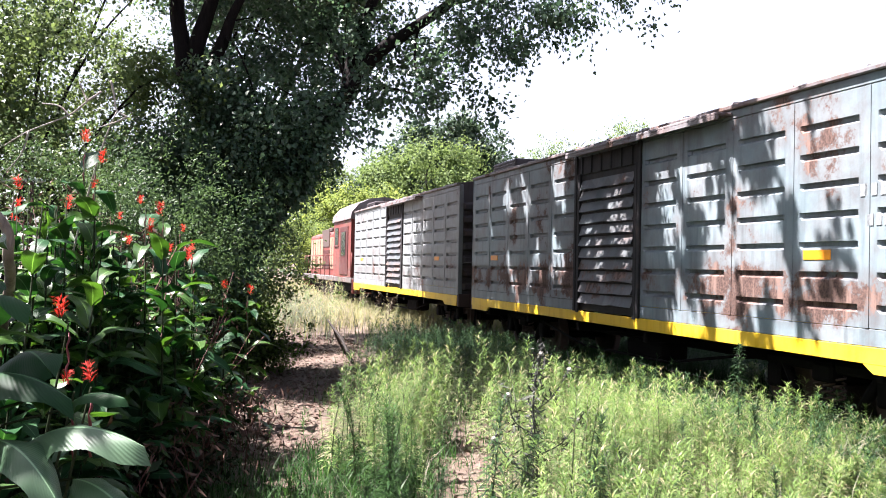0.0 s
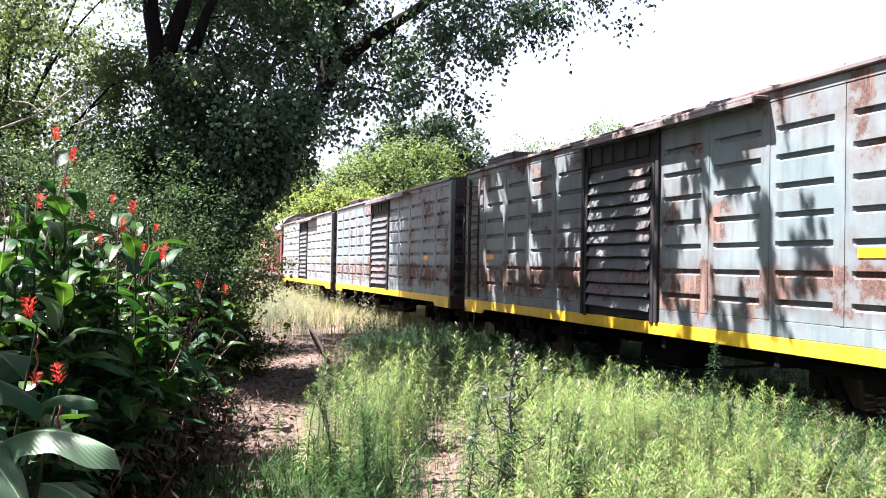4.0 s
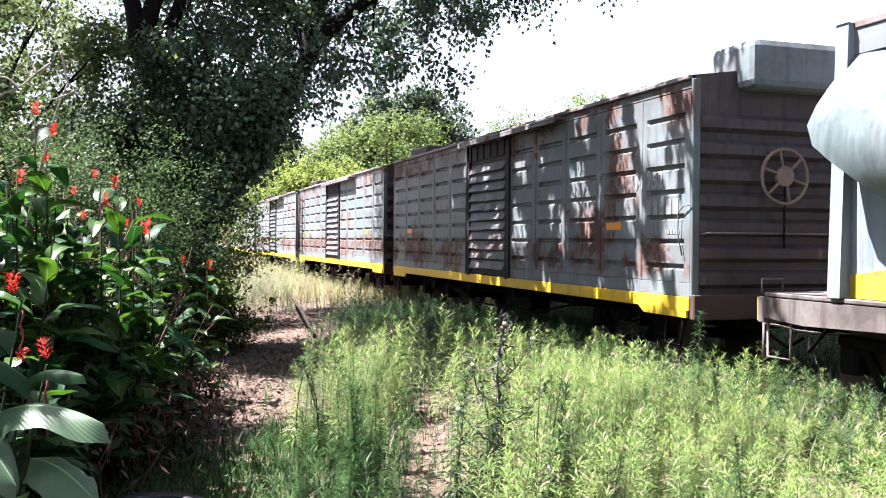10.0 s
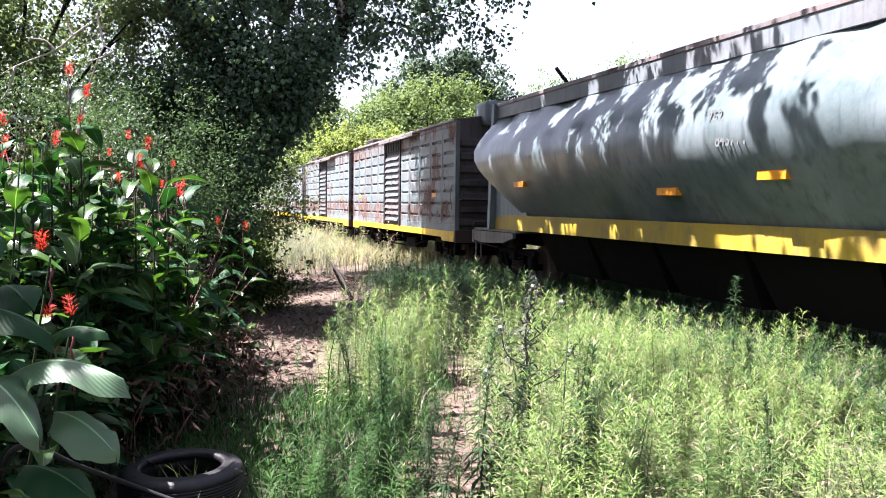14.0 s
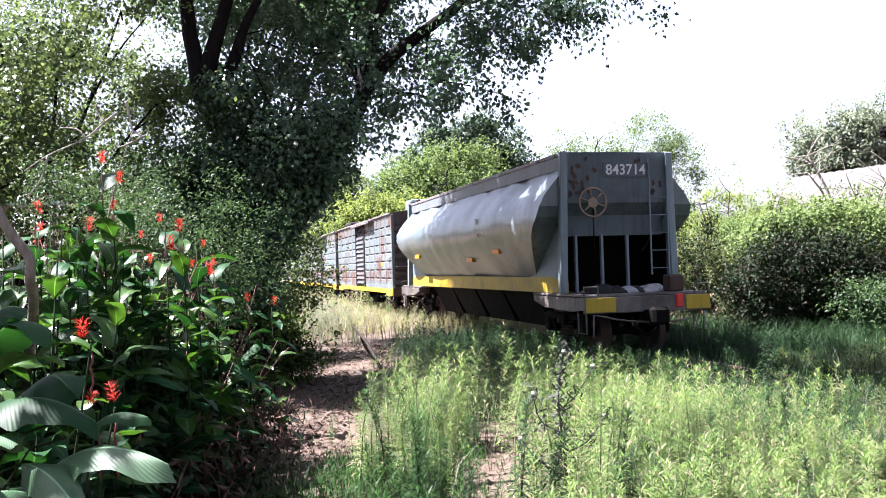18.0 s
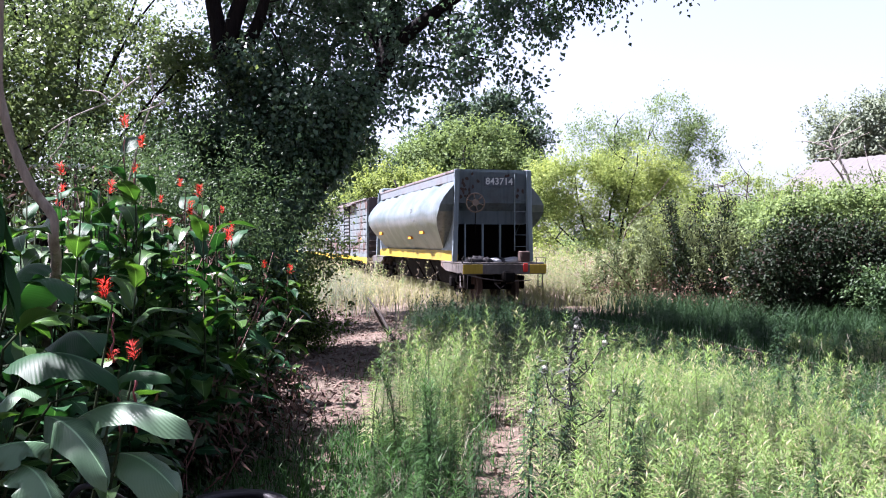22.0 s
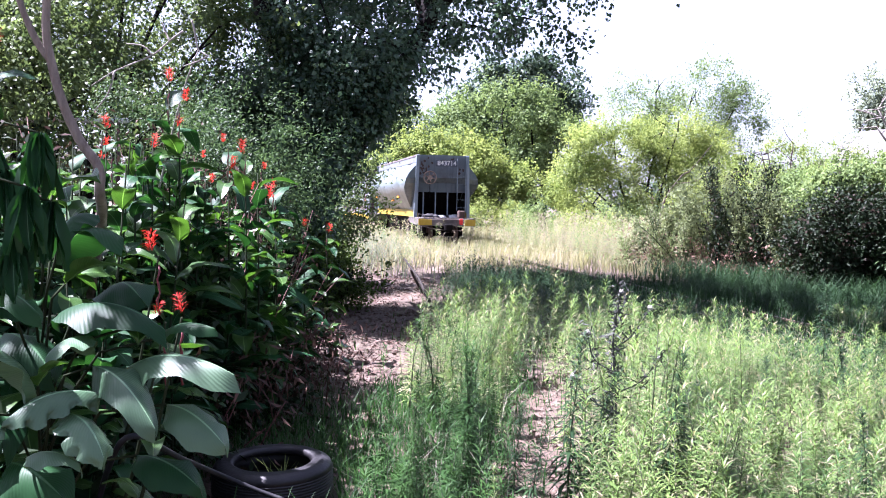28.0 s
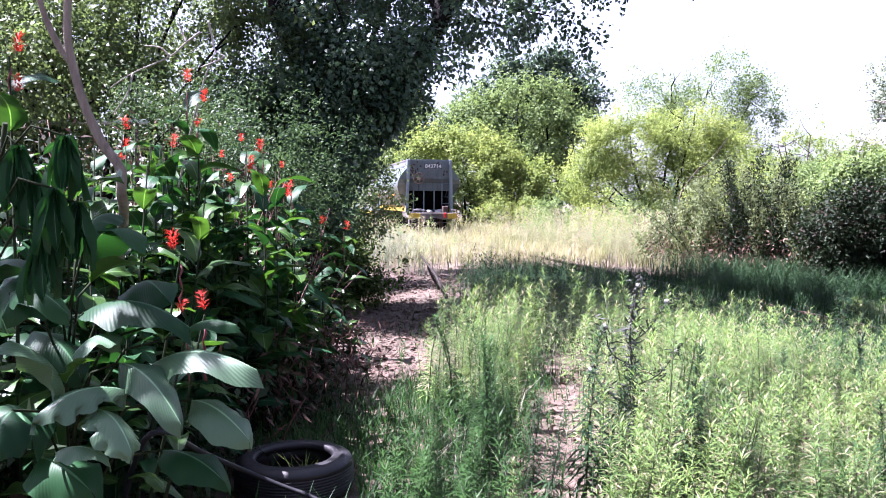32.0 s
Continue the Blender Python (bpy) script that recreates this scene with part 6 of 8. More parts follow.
        twigs(bm, rng, [tuple(q) for q in line[3:]], [tuple(e + Vector((rng.uniform(-0.6, 0.6), rng.uniform(-0.3, 0.3), rng.uniform(-0.7, 0.5)))) for _ in range(5)], 0.014, 0.005)
    brown = bark_material("brown_twig", (0.03, 0.022, 0.02), (0.09, 0.068, 0.058))
    part("branchwork", bm, brown, dry)
    bm = bmesh.new()
    limb(bm, [(3.2, 26.5, -0.15), (3.8, 26.5, 1.2), (4.02, 26.5, 2.0), (4.45, 26.55, 2.62), (4.7, 26.6, 2.78), (5.25, 26.6, 3.5)], 0.03, 0.01, 6)
    limb(bm, [(4.3, 26.52, 2.4), (4.75, 26.5, 2.45), (5.1, 26.5, 2.62)], 0.02, 0.01, 5)
    tagged(part("leaning_branch", bm, brown), "brown dead branch leaning into the thicket shrubs", "branch")
    # bare grey branches above the thicket
    tree = thing("bare_tree", pose(12.5, 30.0, 0), "leafless grey branches above the thicket", "tree")
    bm = bmesh.new()
    for k in range(7):
        a = rng.uniform(-1.3, 1.3)
        e = Vector((2.6 * math.sin(a) + rng.uniform(-1, 1), rng.uniform(-0.6, 0.6), 3.9 + rng.uniform(0, 1.2)))
        line = limb(bm, [(rng.uniform(-0.6, 0.6), 0, -0.1), e * 0.5 + Vector((0, 0, 0.8)), e], 0.07, 0.02, 6)
        twigs(bm, rng, [tuple(q) for q in line[3:]], [tuple(e + Vector((rng.uniform(-1.2, 1.2), rng.uniform(-0.4, 0.4), rng.uniform(-0.6, 1.1)))) for _ in range(6)], 0.022, 0.006)
    limb(bm, [(0.4, 0, 2.0), (1.0, 0, 3.9), (1.1, 0.0, 5.3), (1.35, 0, 6.2)], 0.045, 0.012, 6)
    part("branchwork", bm, TWIG, tree)
    bm = bmesh.new()
    for k in range(60):
        a = rng.uniform(0, 6.28)
        c = Vector((1.12 + 0.2 * math.cos(a), 0.2 * math.sin(a), 5.62 + rng.uniform(-0.17, 0.14)))
        d = Vector((-math.sin(a), math.cos(a), rng.uniform(-0.5, 0.5))) * 0.2
        tube(bm, [c - d, c + Vector((0.03, 0, 0.02)), c + d], 0.035, 4)
    nest = part("bird_nest", bm, BARK)
    nest.matrix_basis = pose(12.5, 30.0, 0)
    tagged(nest, "dark untidy bird nest of twigs in bare branches", "nest")


def shed_roof():
    """A long pale roof that shows above the thicket."""
    shed = thing("storage_shed", pose(23.6, 52.6, 0, 0, 0, 112.7), "long shed with a pale weathered sheet roof", "shed")
    sheet = plain("pale_roof_sheet", (0.050, 0.047, 0.045), rough=0.8, vary=0.15)
    wall = plain("shed_wall", (0.06, 0.056, 0.052), rough=0.9)
    bm = bmesh.new()
    n = 76
    prev = None
    for i in range(n + 1):
        x = -20 + 27.5 * i / n
        w = 0.05 * (i % 2)
        col = [bm.verts.new((x, y, z + w)) for y, z in ((4.2, 4.1), (0, 6.75), (-4.2, 4.1))]
        if prev:
            for k in range(2):
                bm.faces.new((prev[k], col[k], col[k + 1], prev[k + 1]))
        prev = col
    part("roof", bm, sheet, shed)
    bm = bmesh.new()
    box(bm, (-19.6, -3.9, 0), (7.1, 3.9, 4.1), 0.05)
    part("wall", bm, wall, shed)


def pole():
    bm = bmesh.new()
    tube(bm, [(0, 0, -0.3), (0.05, 0, 5), (0.0, 0, 10.2)], [0.13, 0.12, 0.10], 8)
    ob = part("utility_pole", bm, BARK)
    ob.matrix_basis = pose(-0.2, 72.0, 0)
    tagged(ob, "thin dark wooden pole among the bushes", "pole")


def horizon_woods():
    """A far belt of woods that closes the place all round."""
    rng = np.random.default_rng(90)
    n = 300
    a = np.linspace(0, 2 * math.pi, n, endpoint=False) + rng.uniform(-0.008, 0.008, n)
    r = rng.uniform(105, 135, n)
    blobs = [((r[i] * math.sin(a[i]), r[i] * math.cos(a[i]), 2.6), (4.0, 4.0, rng.uniform(2.6, 4.2)), 1.0) for i in range(n)]
    p, o = crown_points(rng, blobs, 6000, 8, 0.9, 0.6, lump=4)
    m = len(p)
    me = leaf_mesh("woods", p, unit(o + rand_dirs(rng, m)), rand_dirs(rng, m) + np.array([0, 0, 1.0]), 0.9, 0.6, LEAF_FAR)
    tagged(new("distant_woods", me), "far belt of grey-green woods", "woods", kind="stuff")


big_tree()
shade_caster_tree()
left_trees()
far_trees()
right_bushes()
shed_roof()
pole()
horizon_woods()


# ---- weeds, grass and cannas ----
def soft(x, a, b):
    return np.clip((x - a) / (b - a), 0, 1)


def bare_path(x, y):
    """How bare the trodden ground is: a path beside the cannas and patches in the weeds."""
    mid = -1.78 - 0.09 * (y - 9) + 0.15 * np.sin(y * 0.8)
    half = 0.45 + 0.055 * np.clip(y - 7, 0, 14)
    path = np.exp(-((x - mid) / half) ** 4) * soft(y, 6.6, 8.6) * (1 - soft(y, 22, 26))
    strip = np.exp(-((x - (0.12 + 0.06 * (y - 6))) / 0.38) ** 4) * soft(y, 4.0, 5.0) * (1 - soft(y, 9.0, 11.5))
    right = np.exp(-((x - 3.0) / 0.5) ** 2 - ((y - 6.3) / 0.7) ** 2)
    return np.clip(np.maximum(np.maximum(path, strip * 0.95), right), 0, 1)


def weed_field(x, y):
    """Chance of a tall weed: the clearing, short of the track."""
    s, across = along_track(x, y)
    inside = soft(x, -1.0 - 0.06 * (y - 6), -0.35 - 0.05 * (y - 6)) * soft(y, 3.4, 4.4) * (1 - soft(y, 21, 26))
    inside = inside * (np.abs(across) > 0.95) * (1 - soft(across, 5.5, 7.0))
    patch = np.sin(x * 2.9 + 1.0 + 0.8 * np.sin(y * 1.7)) * np.sin(y * 2.3 + 0.9 * np.sin(x * 1.9)) + 0.5 * np.sin(x * 7.1 + y * 5.3)
    return np.clip(inside * (0.55 + 0.45 * patch) * (1 - 0.985 * bare_path(x, y)), 0, 1)


def weed_height(x, y):
    """Tall in the open, low along the wagons."""
    s, across = along_track(x, y)
    tall = 0.72 + 0.25 * np.sin(x * 1.9 + 0.7) * np.sin(y * 1.4 + 0.3)
    return tall * (1 - 0.48 * soft(across, -4.2, -2.0)) * (1 - 0.2 * soft(y, 14, 20))


def weed_parts(rng, h, leaves, size):
    """One stalk: its line, and the leaves that spiral up it into a tufted top."""
    lean = rng.normal(size=2) * 0.085 * h
    z = np.sort(rng.uniform(0.1, 1.0, leaves)) ** 0.8
    a = np.arange(leaves) * 2.4 + rng.uniform(0, 6)
    pos = np.stack([lean[0] * z ** 2, lean[1] * z ** 2, z * h], 1)
    lift = 0.15 + 1.2 * z ** 3
    way = np.stack([np.cos(a), np.sin(a), lift + rng.uniform(-0.25, 0.25, leaves)], 1)
    k = size * (1.15 - 0.6 * z) * rng.uniform(0.7, 1.25, leaves)
    return lean, pos, way, k


def strap_mesh(name, pos, way, length, width, mat, droop=0.35):
    """Narrow arching leaves, each of two bent pieces."""
    n = len(pos)
    way = unit(way)
    side = unit(np.cross(way, np.array([0, 0, 1.0])))
    L, W = np.asarray(length)[:, None], np.asarray(width)[:, None]
    down = np.array([0, 0, -1.0])
    v = np.empty((n, 6, 3))
    for i, (u, w, d) in enumerate(((0.0, 0.35, 0.0), (0.5, 1.0, 0.22), (1.0, 0.06, 1.0))):
        c = pos + way * L * u + down * L * d * droop
        v[:, 2 * i] = c + side * W * 0.5 * w
        v[:, 2 * i + 1] = c - side * W * 0.5 * w
    base = np.arange(n)[:, None] * 6
    f = np.concatenate([base + np.array([[0, 1, 3, 2]]), base + np.array([[2, 3, 5, 4]])], 1).reshape(-1, 4)
    return fast_mesh(name, v.reshape(-1, 3), f, mat)


def weed_variants(count, mat, seed, tall=(0.75, 1.0), leaves=130, size=0.115, wide=0.105, droop=0.3):
    """Near weeds: stems and leaves as shared mesh data."""
    out = []
    for v in range(count):
        rng = np.random.default_rng(seed + v)
        h = rng.uniform(*tall)
        lean, pos, way, k = weed_parts(rng, h, leaves, size)
        lm = strap_mesh("weed_leaves", pos, way, k, k * wide * rng.uniform(0.8, 1.2, leaves), mat, droop)
        bm = bmesh.new()
        tube(bm, [(0, 0, -0.12), (lean[0] * 0.25, lean[1] * 0.25, h * 0.5), (lean[0], lean[1], h)], [0.006, 0.005, 0.002], 5)
        sm = bpy.data.meshes.new("weed_stem")
        bm.to_mesh(sm)
        bm.free()
        sm.materials.append(WEED_STEM)
        out.append((sm, lm))
    return out


def weeds():
    rng = np.random.default_rng(101)
    light = weed_variants(9, WEED, 200, leaves=150)
    lush = weed_variants(4, WEED_LUSH, 300, (0.8, 1.05), 210, 0.13, 0.15, 0.4)
    dark = weed_variants(4, WEED_STALK, 320, (0.95, 1.05), 210, 0.165, 0.12, 0.55)

    def stand(kind, x, y, scale, label):
        sm, lm = kind
        w = thing("tall_weed", pose(x, y, float(ground_height(x, y)), 0, 0, rng.uniform(0, 360)), label, "weed", "tall weeds in the clearing")
        w.scale = (scale, scale, scale)
        mesh_part("stem", sm, w)
        mesh_part("leaves", lm, w)
    # single dark stalks that stand out in front
    for x, y, k in ((0.24, 5.0, 1.03), (0.34, 5.15, 0.86), (0.76, 5.0, 0.95), (0.84, 5.2, 0.75), (1.15, 5.3, 0.78), (0.04, 4.9, 0.62), (0.98, 5.0, 0.6), (-0.05, 5.3, 0.6), (2.6, 8.2, 1.06), (1.55, 6.0, 0.8), (2.3, 6.7, 0.85), (1.9, 5.2, 0.7)):
        stand(dark[rng.integers(4)], x, y, k, "dark green tall weed with arching narrow leaves")
    near = scatter(rng, 270, lambda x, y: weed_field(x, y) * (y < 8.5), -1.2, 4.2, 3.9, 8.5)
    for x, y in near:
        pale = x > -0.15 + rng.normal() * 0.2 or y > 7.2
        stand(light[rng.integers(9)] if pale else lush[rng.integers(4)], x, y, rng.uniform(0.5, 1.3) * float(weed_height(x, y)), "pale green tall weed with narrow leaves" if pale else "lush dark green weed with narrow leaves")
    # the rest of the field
    # the far stretch is coloured dark, to deepen the shadow band
    for name, count, y0, y1, leaves, size, wide, mat, x1 in (("weed_field_near", 1150, 3.8, 9.5, 84, 0.112, 0.115, WEED, 5.0), ("weed_field_middle", 1500, 8.5, 15.0, 50, 0.14, 0.13, WEED, 9.0), ("weed_field_far", 2200, 14.0, 21.5, 24, 0.16, 0.14, WEED_SHADED, 10.0)):
        q = scatter(rng, count, weed_field, -2.6, x1, y0, y1)
        P, W, K, S = [], [], [], []
        for x, y in q:
            h = rng.uniform(0.45, 1.25) * float(weed_height(x, y))
            lean, pos, way, k = weed_parts(rng, h, leaves, size)
            o = np.array([x, y, float(ground_height(x, y))])
            P.append(pos + o)
            W.append(way)
            K.append(k)
            S.append((o, lean, h))
        P, W, K = np.concatenate(P), np.concatenate(W), np.concatenate(K)
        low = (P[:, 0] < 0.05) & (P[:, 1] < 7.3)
        for pick, m, label in ((~low, mat, "pale green narrow-leaved weeds filling the clearing, shade-darkened far off"), (low, WEED_LUSH, "dark lush weeds beside the path")):
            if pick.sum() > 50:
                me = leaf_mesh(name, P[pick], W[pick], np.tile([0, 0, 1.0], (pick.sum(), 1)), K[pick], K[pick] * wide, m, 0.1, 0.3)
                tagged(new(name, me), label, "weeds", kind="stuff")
        o = np.array([s[0] for s in S])
        ways = np.array([[s[1][0], s[1][1], 0.001] for s in S])
        me = blade_mesh(name + "_stems", o, ways, np.array([s[2] for s in S]) * 1.0, np.linalg.norm(ways[:, :2], axis=1), 0.006, WEED_STEM)
        tagged(new("weed_stems", me), "thin upright weed stems", "weeds", kind="stuff")
    # bleached dead stems of last year between the green ones
    q = scatter(rng, 5200, lambda x, y: np.clip(weed_field(x, y) + 0.12 * (x > -0.4), 0, 1), -0.8, 6.5, 4.0, 14.0)
    a = rng.uniform(0, 6.28, len(q))
    h = rng.uniform(0.12, 0.6, len(q))
    me = blade_mesh("dead_stems", np.stack([q[:, 0], q[:, 1], ground_height(q[:, 0], q[:, 1]) - 0.02], 1), np.stack([np.cos(a), np.sin(a), 0 * a], 1), h, h * rng.uniform(0.05, 0.9, len(q)), rng.uniform(0.003, 0.007, len(q)), WEED_PALE)
    tagged(new("dead_stems", me), "bleached thin dead stems among the weeds", "weeds", kind="stuff")


def thistle(x, y):
    """A tall dry thistle with bent side arms and pale heads."""
    rng = np.random.default_rng(7)
    t = thing("dry_thistle", pose(x, y, -0.08), "tall dried grey thistle with pale downy heads", "thistle")
    bm = bmesh.new()
    line = limb(bm, [(0, 0, 0), (0.02, 0, 0.5), (-0.01, 0.02, 0.95), (0.03, 0, 1.22)], 0.009, 0.004, 6)
    arms = [((0, 0, 0.62), (0.16, 0, 0.70), (0.26, 0.02, 0.84)), ((0, 0, 0.75), (-0.12, 0.03, 0.82), (-0.16, 0.02, 0.98)), ((0.01, 0, 0.9), (0.1, -0.02, 0.98), (0.2, 0, 1.14)), ((0, 0, 0.5), (-0.15, -0.03, 0.6), (-0.24, 0, 0.72))]
    for a in arms:
        limb(bm, a, 0.005, 0.003, 5)
    part("stem", bm, THISTLE, t)
    spots = [np.array(q) for a in arms for q in a] + [np.array(q) for q in line]
    n = 620
    p = np.array([spots[i] for i in rng.integers(len(spots), size=n)]) + rng.normal(size=(n, 3)) * np.array([0.02, 0.02, 0.035])
    me = leaf_mesh("spiny_leaves", p, rand_dirs(rng, n), rand_dirs(rng, n), rng.uniform(0.03, 0.075, n), 0.011, THISTLE)
    mesh_part("spiny_leaves", me, t)
    for q in [a[-1] for a in arms] + [(0.03, 0, 1.23)]:
        bm = bmesh.new()
        bmesh.ops.create_icosphere(bm, subdivisions=2, radius=0.016)
        for v in bm.verts:
            v.co *= 1 + 0.35 * noise.noise(v.co * 60)
            v.co += Vector(q)
        part("downy_head", bm, THISTLE_HEAD, t)


def grasses():
    rng = np.random.default_rng(111)

    def lay(name, label, q, h, bend, w, mat):
        n = len(q)
        pos = np.stack([q[:, 0], q[:, 1], ground_height(q[:, 0], q[:, 1]) - 0.02], 1)
        a = rng.uniform(0, 2 * math.pi, n)
        way = np.stack([np.cos(a), np.sin(a), np.zeros(n)], 1)
        hh = rng.uniform(*h, n)
        me = blade_mesh(name, pos, way, hh, hh * rng.uniform(*bend, n), w * rng.uniform(0.7, 1.3, n), mat)
        tagged(new(name, me), label, "grass", kind="stuff")
    # fresh grass under the weeds and by the cannas
    fresh = scatter(rng, 9000, lambda x, y: np.clip(soft(x, -2.4, -1.6) * (1 - soft(x, 0.1, 0.9)) * (1 - bare_path(x, y)) * soft(y, 3.2, 3.8) * (np.hypot(x + 1.5, y - 5.25) > 0.42) * (np.hypot(x + 1.42, y - 4.9) > 0.45), 0, 1), -2.6, 1.2, 3.0, 8.8)
    lay("green_grass", "lush bent green grass beside the path", fresh, (0.08, 0.30), (0.3, 1.1), 0.008, GRASS)
    under = scatter(rng, 14000, lambda x, y: weed_field(x, y) * 0.9 + 0.05, -2, 6.5, 3.6, 22)
    lay("undergrowth_grass", "short green undergrowth below the weeds", under, (0.08, 0.3), (0.2, 0.9), 0.012, GRASS)
    straw = scatter(rng, 5000, lambda x, y: np.clip(bare_path(x, y) * 0.3 + 0.05, 0, 1) * (x > -3.6), -4, 4, 4, 24)
    lay("straw_litter", "dry straw lying on the bare soil", straw, (0.03, 0.12), (0.8, 2.5), 0.008, STRAW)

    # meadow of dry grass along and across the track
    def meadow(x, y):
        s, across = along_track(x, y)
        return np.clip(soft(y, 20 + 0.35 * np.clip(x, 0, 20), 25 + 0.35 * np.clip(x, 0, 20)) * (1 - 0.3 * np.exp(-(across / 0.55) ** 4)) * (1 - 0.8 * bare_path(x, y)), 0, 1)
    q = scatter(rng, 22000, meadow, -9, 13, 19, 46)
    lay("meadow_grass", "sunlit dry yellow-green meadow grass", q, (0.25, 0.7), (0.2, 0.8), 0.016, MEADOW)
    q = scatter(rng, 15000, meadow, -16, 24, 40, 75)
    lay("far_meadow_grass", "dry yellow-green meadow grass far off", q, (0.4, 0.9), (0.2, 0.7), 0.035, MEADOW)
    # rough tall forbs standing in the meadow
    q = np.concatenate([scatter(rng, 1700, lambda x, y: meadow(x, y) * (np.abs(along_track(x, y)[1]) > 1.6), -10, 13, 24, 46),
                        scatter(rng, 1500, lambda x, y: meadow(x, y) * (along_track(x, y)[1] > 2.4), -4, 8, 25, 44)])
    P, W, K = [], [], []
    for x, y in q:
        beyond = along_track(x, y)[1] > 2.2
        lean, pos, way, k = weed_parts(rng, rng.uniform(0.7, 1.6) if beyond else rng.uniform(0.5, 1.3), 26, 0.2)
        P.append(pos + np.array([x, y, -0.1]))
        W.append(way)
        K.append(k)
    P, W, K = np.concatenate(P), np.concatenate(W), np.concatenate(K)
    for j, (m, label) in enumerate(((MEADOW, "tall dry forbs in the meadow"), (WEED, "tall green forbs in the meadow"), (STRAW, "pale dry forbs in the meadow"))):
        pick = (np.arange(len(P)) // 26) % 3 == j
        me = leaf_mesh("meadow_forbs", P[pick], W[pick], np.tile([0, 0, 1.0], (pick.sum(), 1)), K[pick], K[pick] * 0.16, m, 0.1, 0.3)
        tagged(new("meadow_forbs", me), label, "weeds", kind="stuff")
    # tall pale grass beside the track where the wagons vanish
    q = scatter(rng, 3000, lambda x, y: np.exp(-((x + 4.1 + 0.18 * (y - 24)) / 1.0) ** 2) * soft(y, 20, 25), -9, -0.5, 20, 42)
    lay("tall_dry_grass", "tall pale grass growing by the track", q[::4], (0.4, 0.9), (0.2, 0.7), 0.014, STRAW)
    lay("tall_green_grass", "tall grey-green grass growing by the track", q[1::2], (0.4, 1.0), (0.2, 0.7), 0.016, LEAF_GREY)
    # grass by thicket and rails, its colour darkened to match the shadow band
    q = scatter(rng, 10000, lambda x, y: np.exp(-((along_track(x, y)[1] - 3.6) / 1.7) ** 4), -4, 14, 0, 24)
    lay("thicket_grass", "rough grass below the thicket, shade-darkened", q, (0.3, 0.8), (0.2, 0.7), 0.016, WEED_SHADED)
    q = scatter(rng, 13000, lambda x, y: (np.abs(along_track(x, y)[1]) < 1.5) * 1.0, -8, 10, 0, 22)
    lay("track_grass", "short green grass hiding the rails, shade-darkened", q, (0.16, 0.42), (0.2, 0.8), 0.014, WEED_SHADED)
    # shade-coloured weeds on both sides; the far ones darken the view under wagons
    q = scatter(rng, 2000, lambda x, y: (np.abs(np.abs(along_track(x, y)[1]) - 1.85) < 0.8) * 1.0, -6, 12, 2, 22)
    P, W, K = [], [], []
    for x, y in q:
        lean, pos, way, k = weed_parts(rng, rng.uniform(0.22, 0.62), 30, 0.13)
        P.append(pos + np.array([x, y, -0.1]))
        W.append(way)
        K.append(k)
    P, W, K = np.concatenate(P), np.concatenate(W), np.concatenate(K)
    me = leaf_mesh("trackside_weeds", P, W, np.tile([0, 0, 1.0], (len(P), 1)), K, K * 0.15, WEED_SHADED, 0.1, 0.2)
    tagged(new("trackside_weeds", me), "weeds crowding beside the rails, their green darkened as in shade", "weeds", kind="stuff")
    # unseen rough grass behind and round the standing place, added to cut soil bounce
    q = scatter(rng, 6000, lambda x, y: (y < 3.4 + 0.3 * np.sin(x * 2)) * (0.5 + 0.5 * np.sin(x * 1.7) * np.sin(y * 1.3 + 1)) * (np.hypot(x, y) > 1.2), -9, 9, -9, 3.8)
    lay("rough_grass", "added unseen rough green grass on the open ground", q, (0.08, 0.3), (0.3, 1.0), 0.022, GRASS)
    # tall forbs before the thicket
    q = scatter(rng, 260, lambda x, y: np.exp(-((x - 4.6 - (27.2 - y) * 1.05) / 1.1) ** 2), 3.5, 10.5, 22, 28)
    P, W, K = [], [], []
    for x, y in q:
        lean, pos, way, k = weed_parts(rng, rng.uniform(1.0, 2.3), 70, 0.2)
        P.append(pos + np.array([x, y, -0.1]))
        W.append(way)
        K.append(k)
    P, W, K = np.concatenate(P), np.concatenate(W), np.concatenate(K)
    for j, m in enumerate((LEAF_SHRUB, MEADOW, WEED_SHADED, LITTER)):
        pick = (np.arange(len(P)) // 70) % 4 == j
        me = leaf_mesh("tall_forbs", P[pick], W[pick], np.tile([0, 0, 1.0], (pick.sum(), 1)), K[pick], K[pick] * 0.17, m, 0.1, 0.35)
        tagged(new("tall_forbs", me), "tall dry brown forbs before the thicket" if m is LITTER else "tall green forbs before the thicket", "weeds", kind="stuff")
    # litter on the path
    q = scatter(rng, 5200, lambda x, y: np.clip(bare_path(x, y) + 0.35 * (x < -1.6), 0, 1) * (x > -4.5), -4.5, 2, 4, 22)
    n = len(q)
    p = np.stack([q[:, 0], q[:, 1], ground_height(q[:, 0], q[:, 1]) + 0.012], 1)
    me = leaf_mesh("litter", p, rand_dirs(rng, n, 0.2), rand_dirs(rng, n, 0.5) + np.array([0, 0, 1.5]), rng.uniform(0.04, 0.12, n), rng.uniform(0.02, 0.05, n), LITTER)
    tagged(new("leaf_litter", me), "brown dead leaves on the bare soil", "leaf litter", kind="stuff")


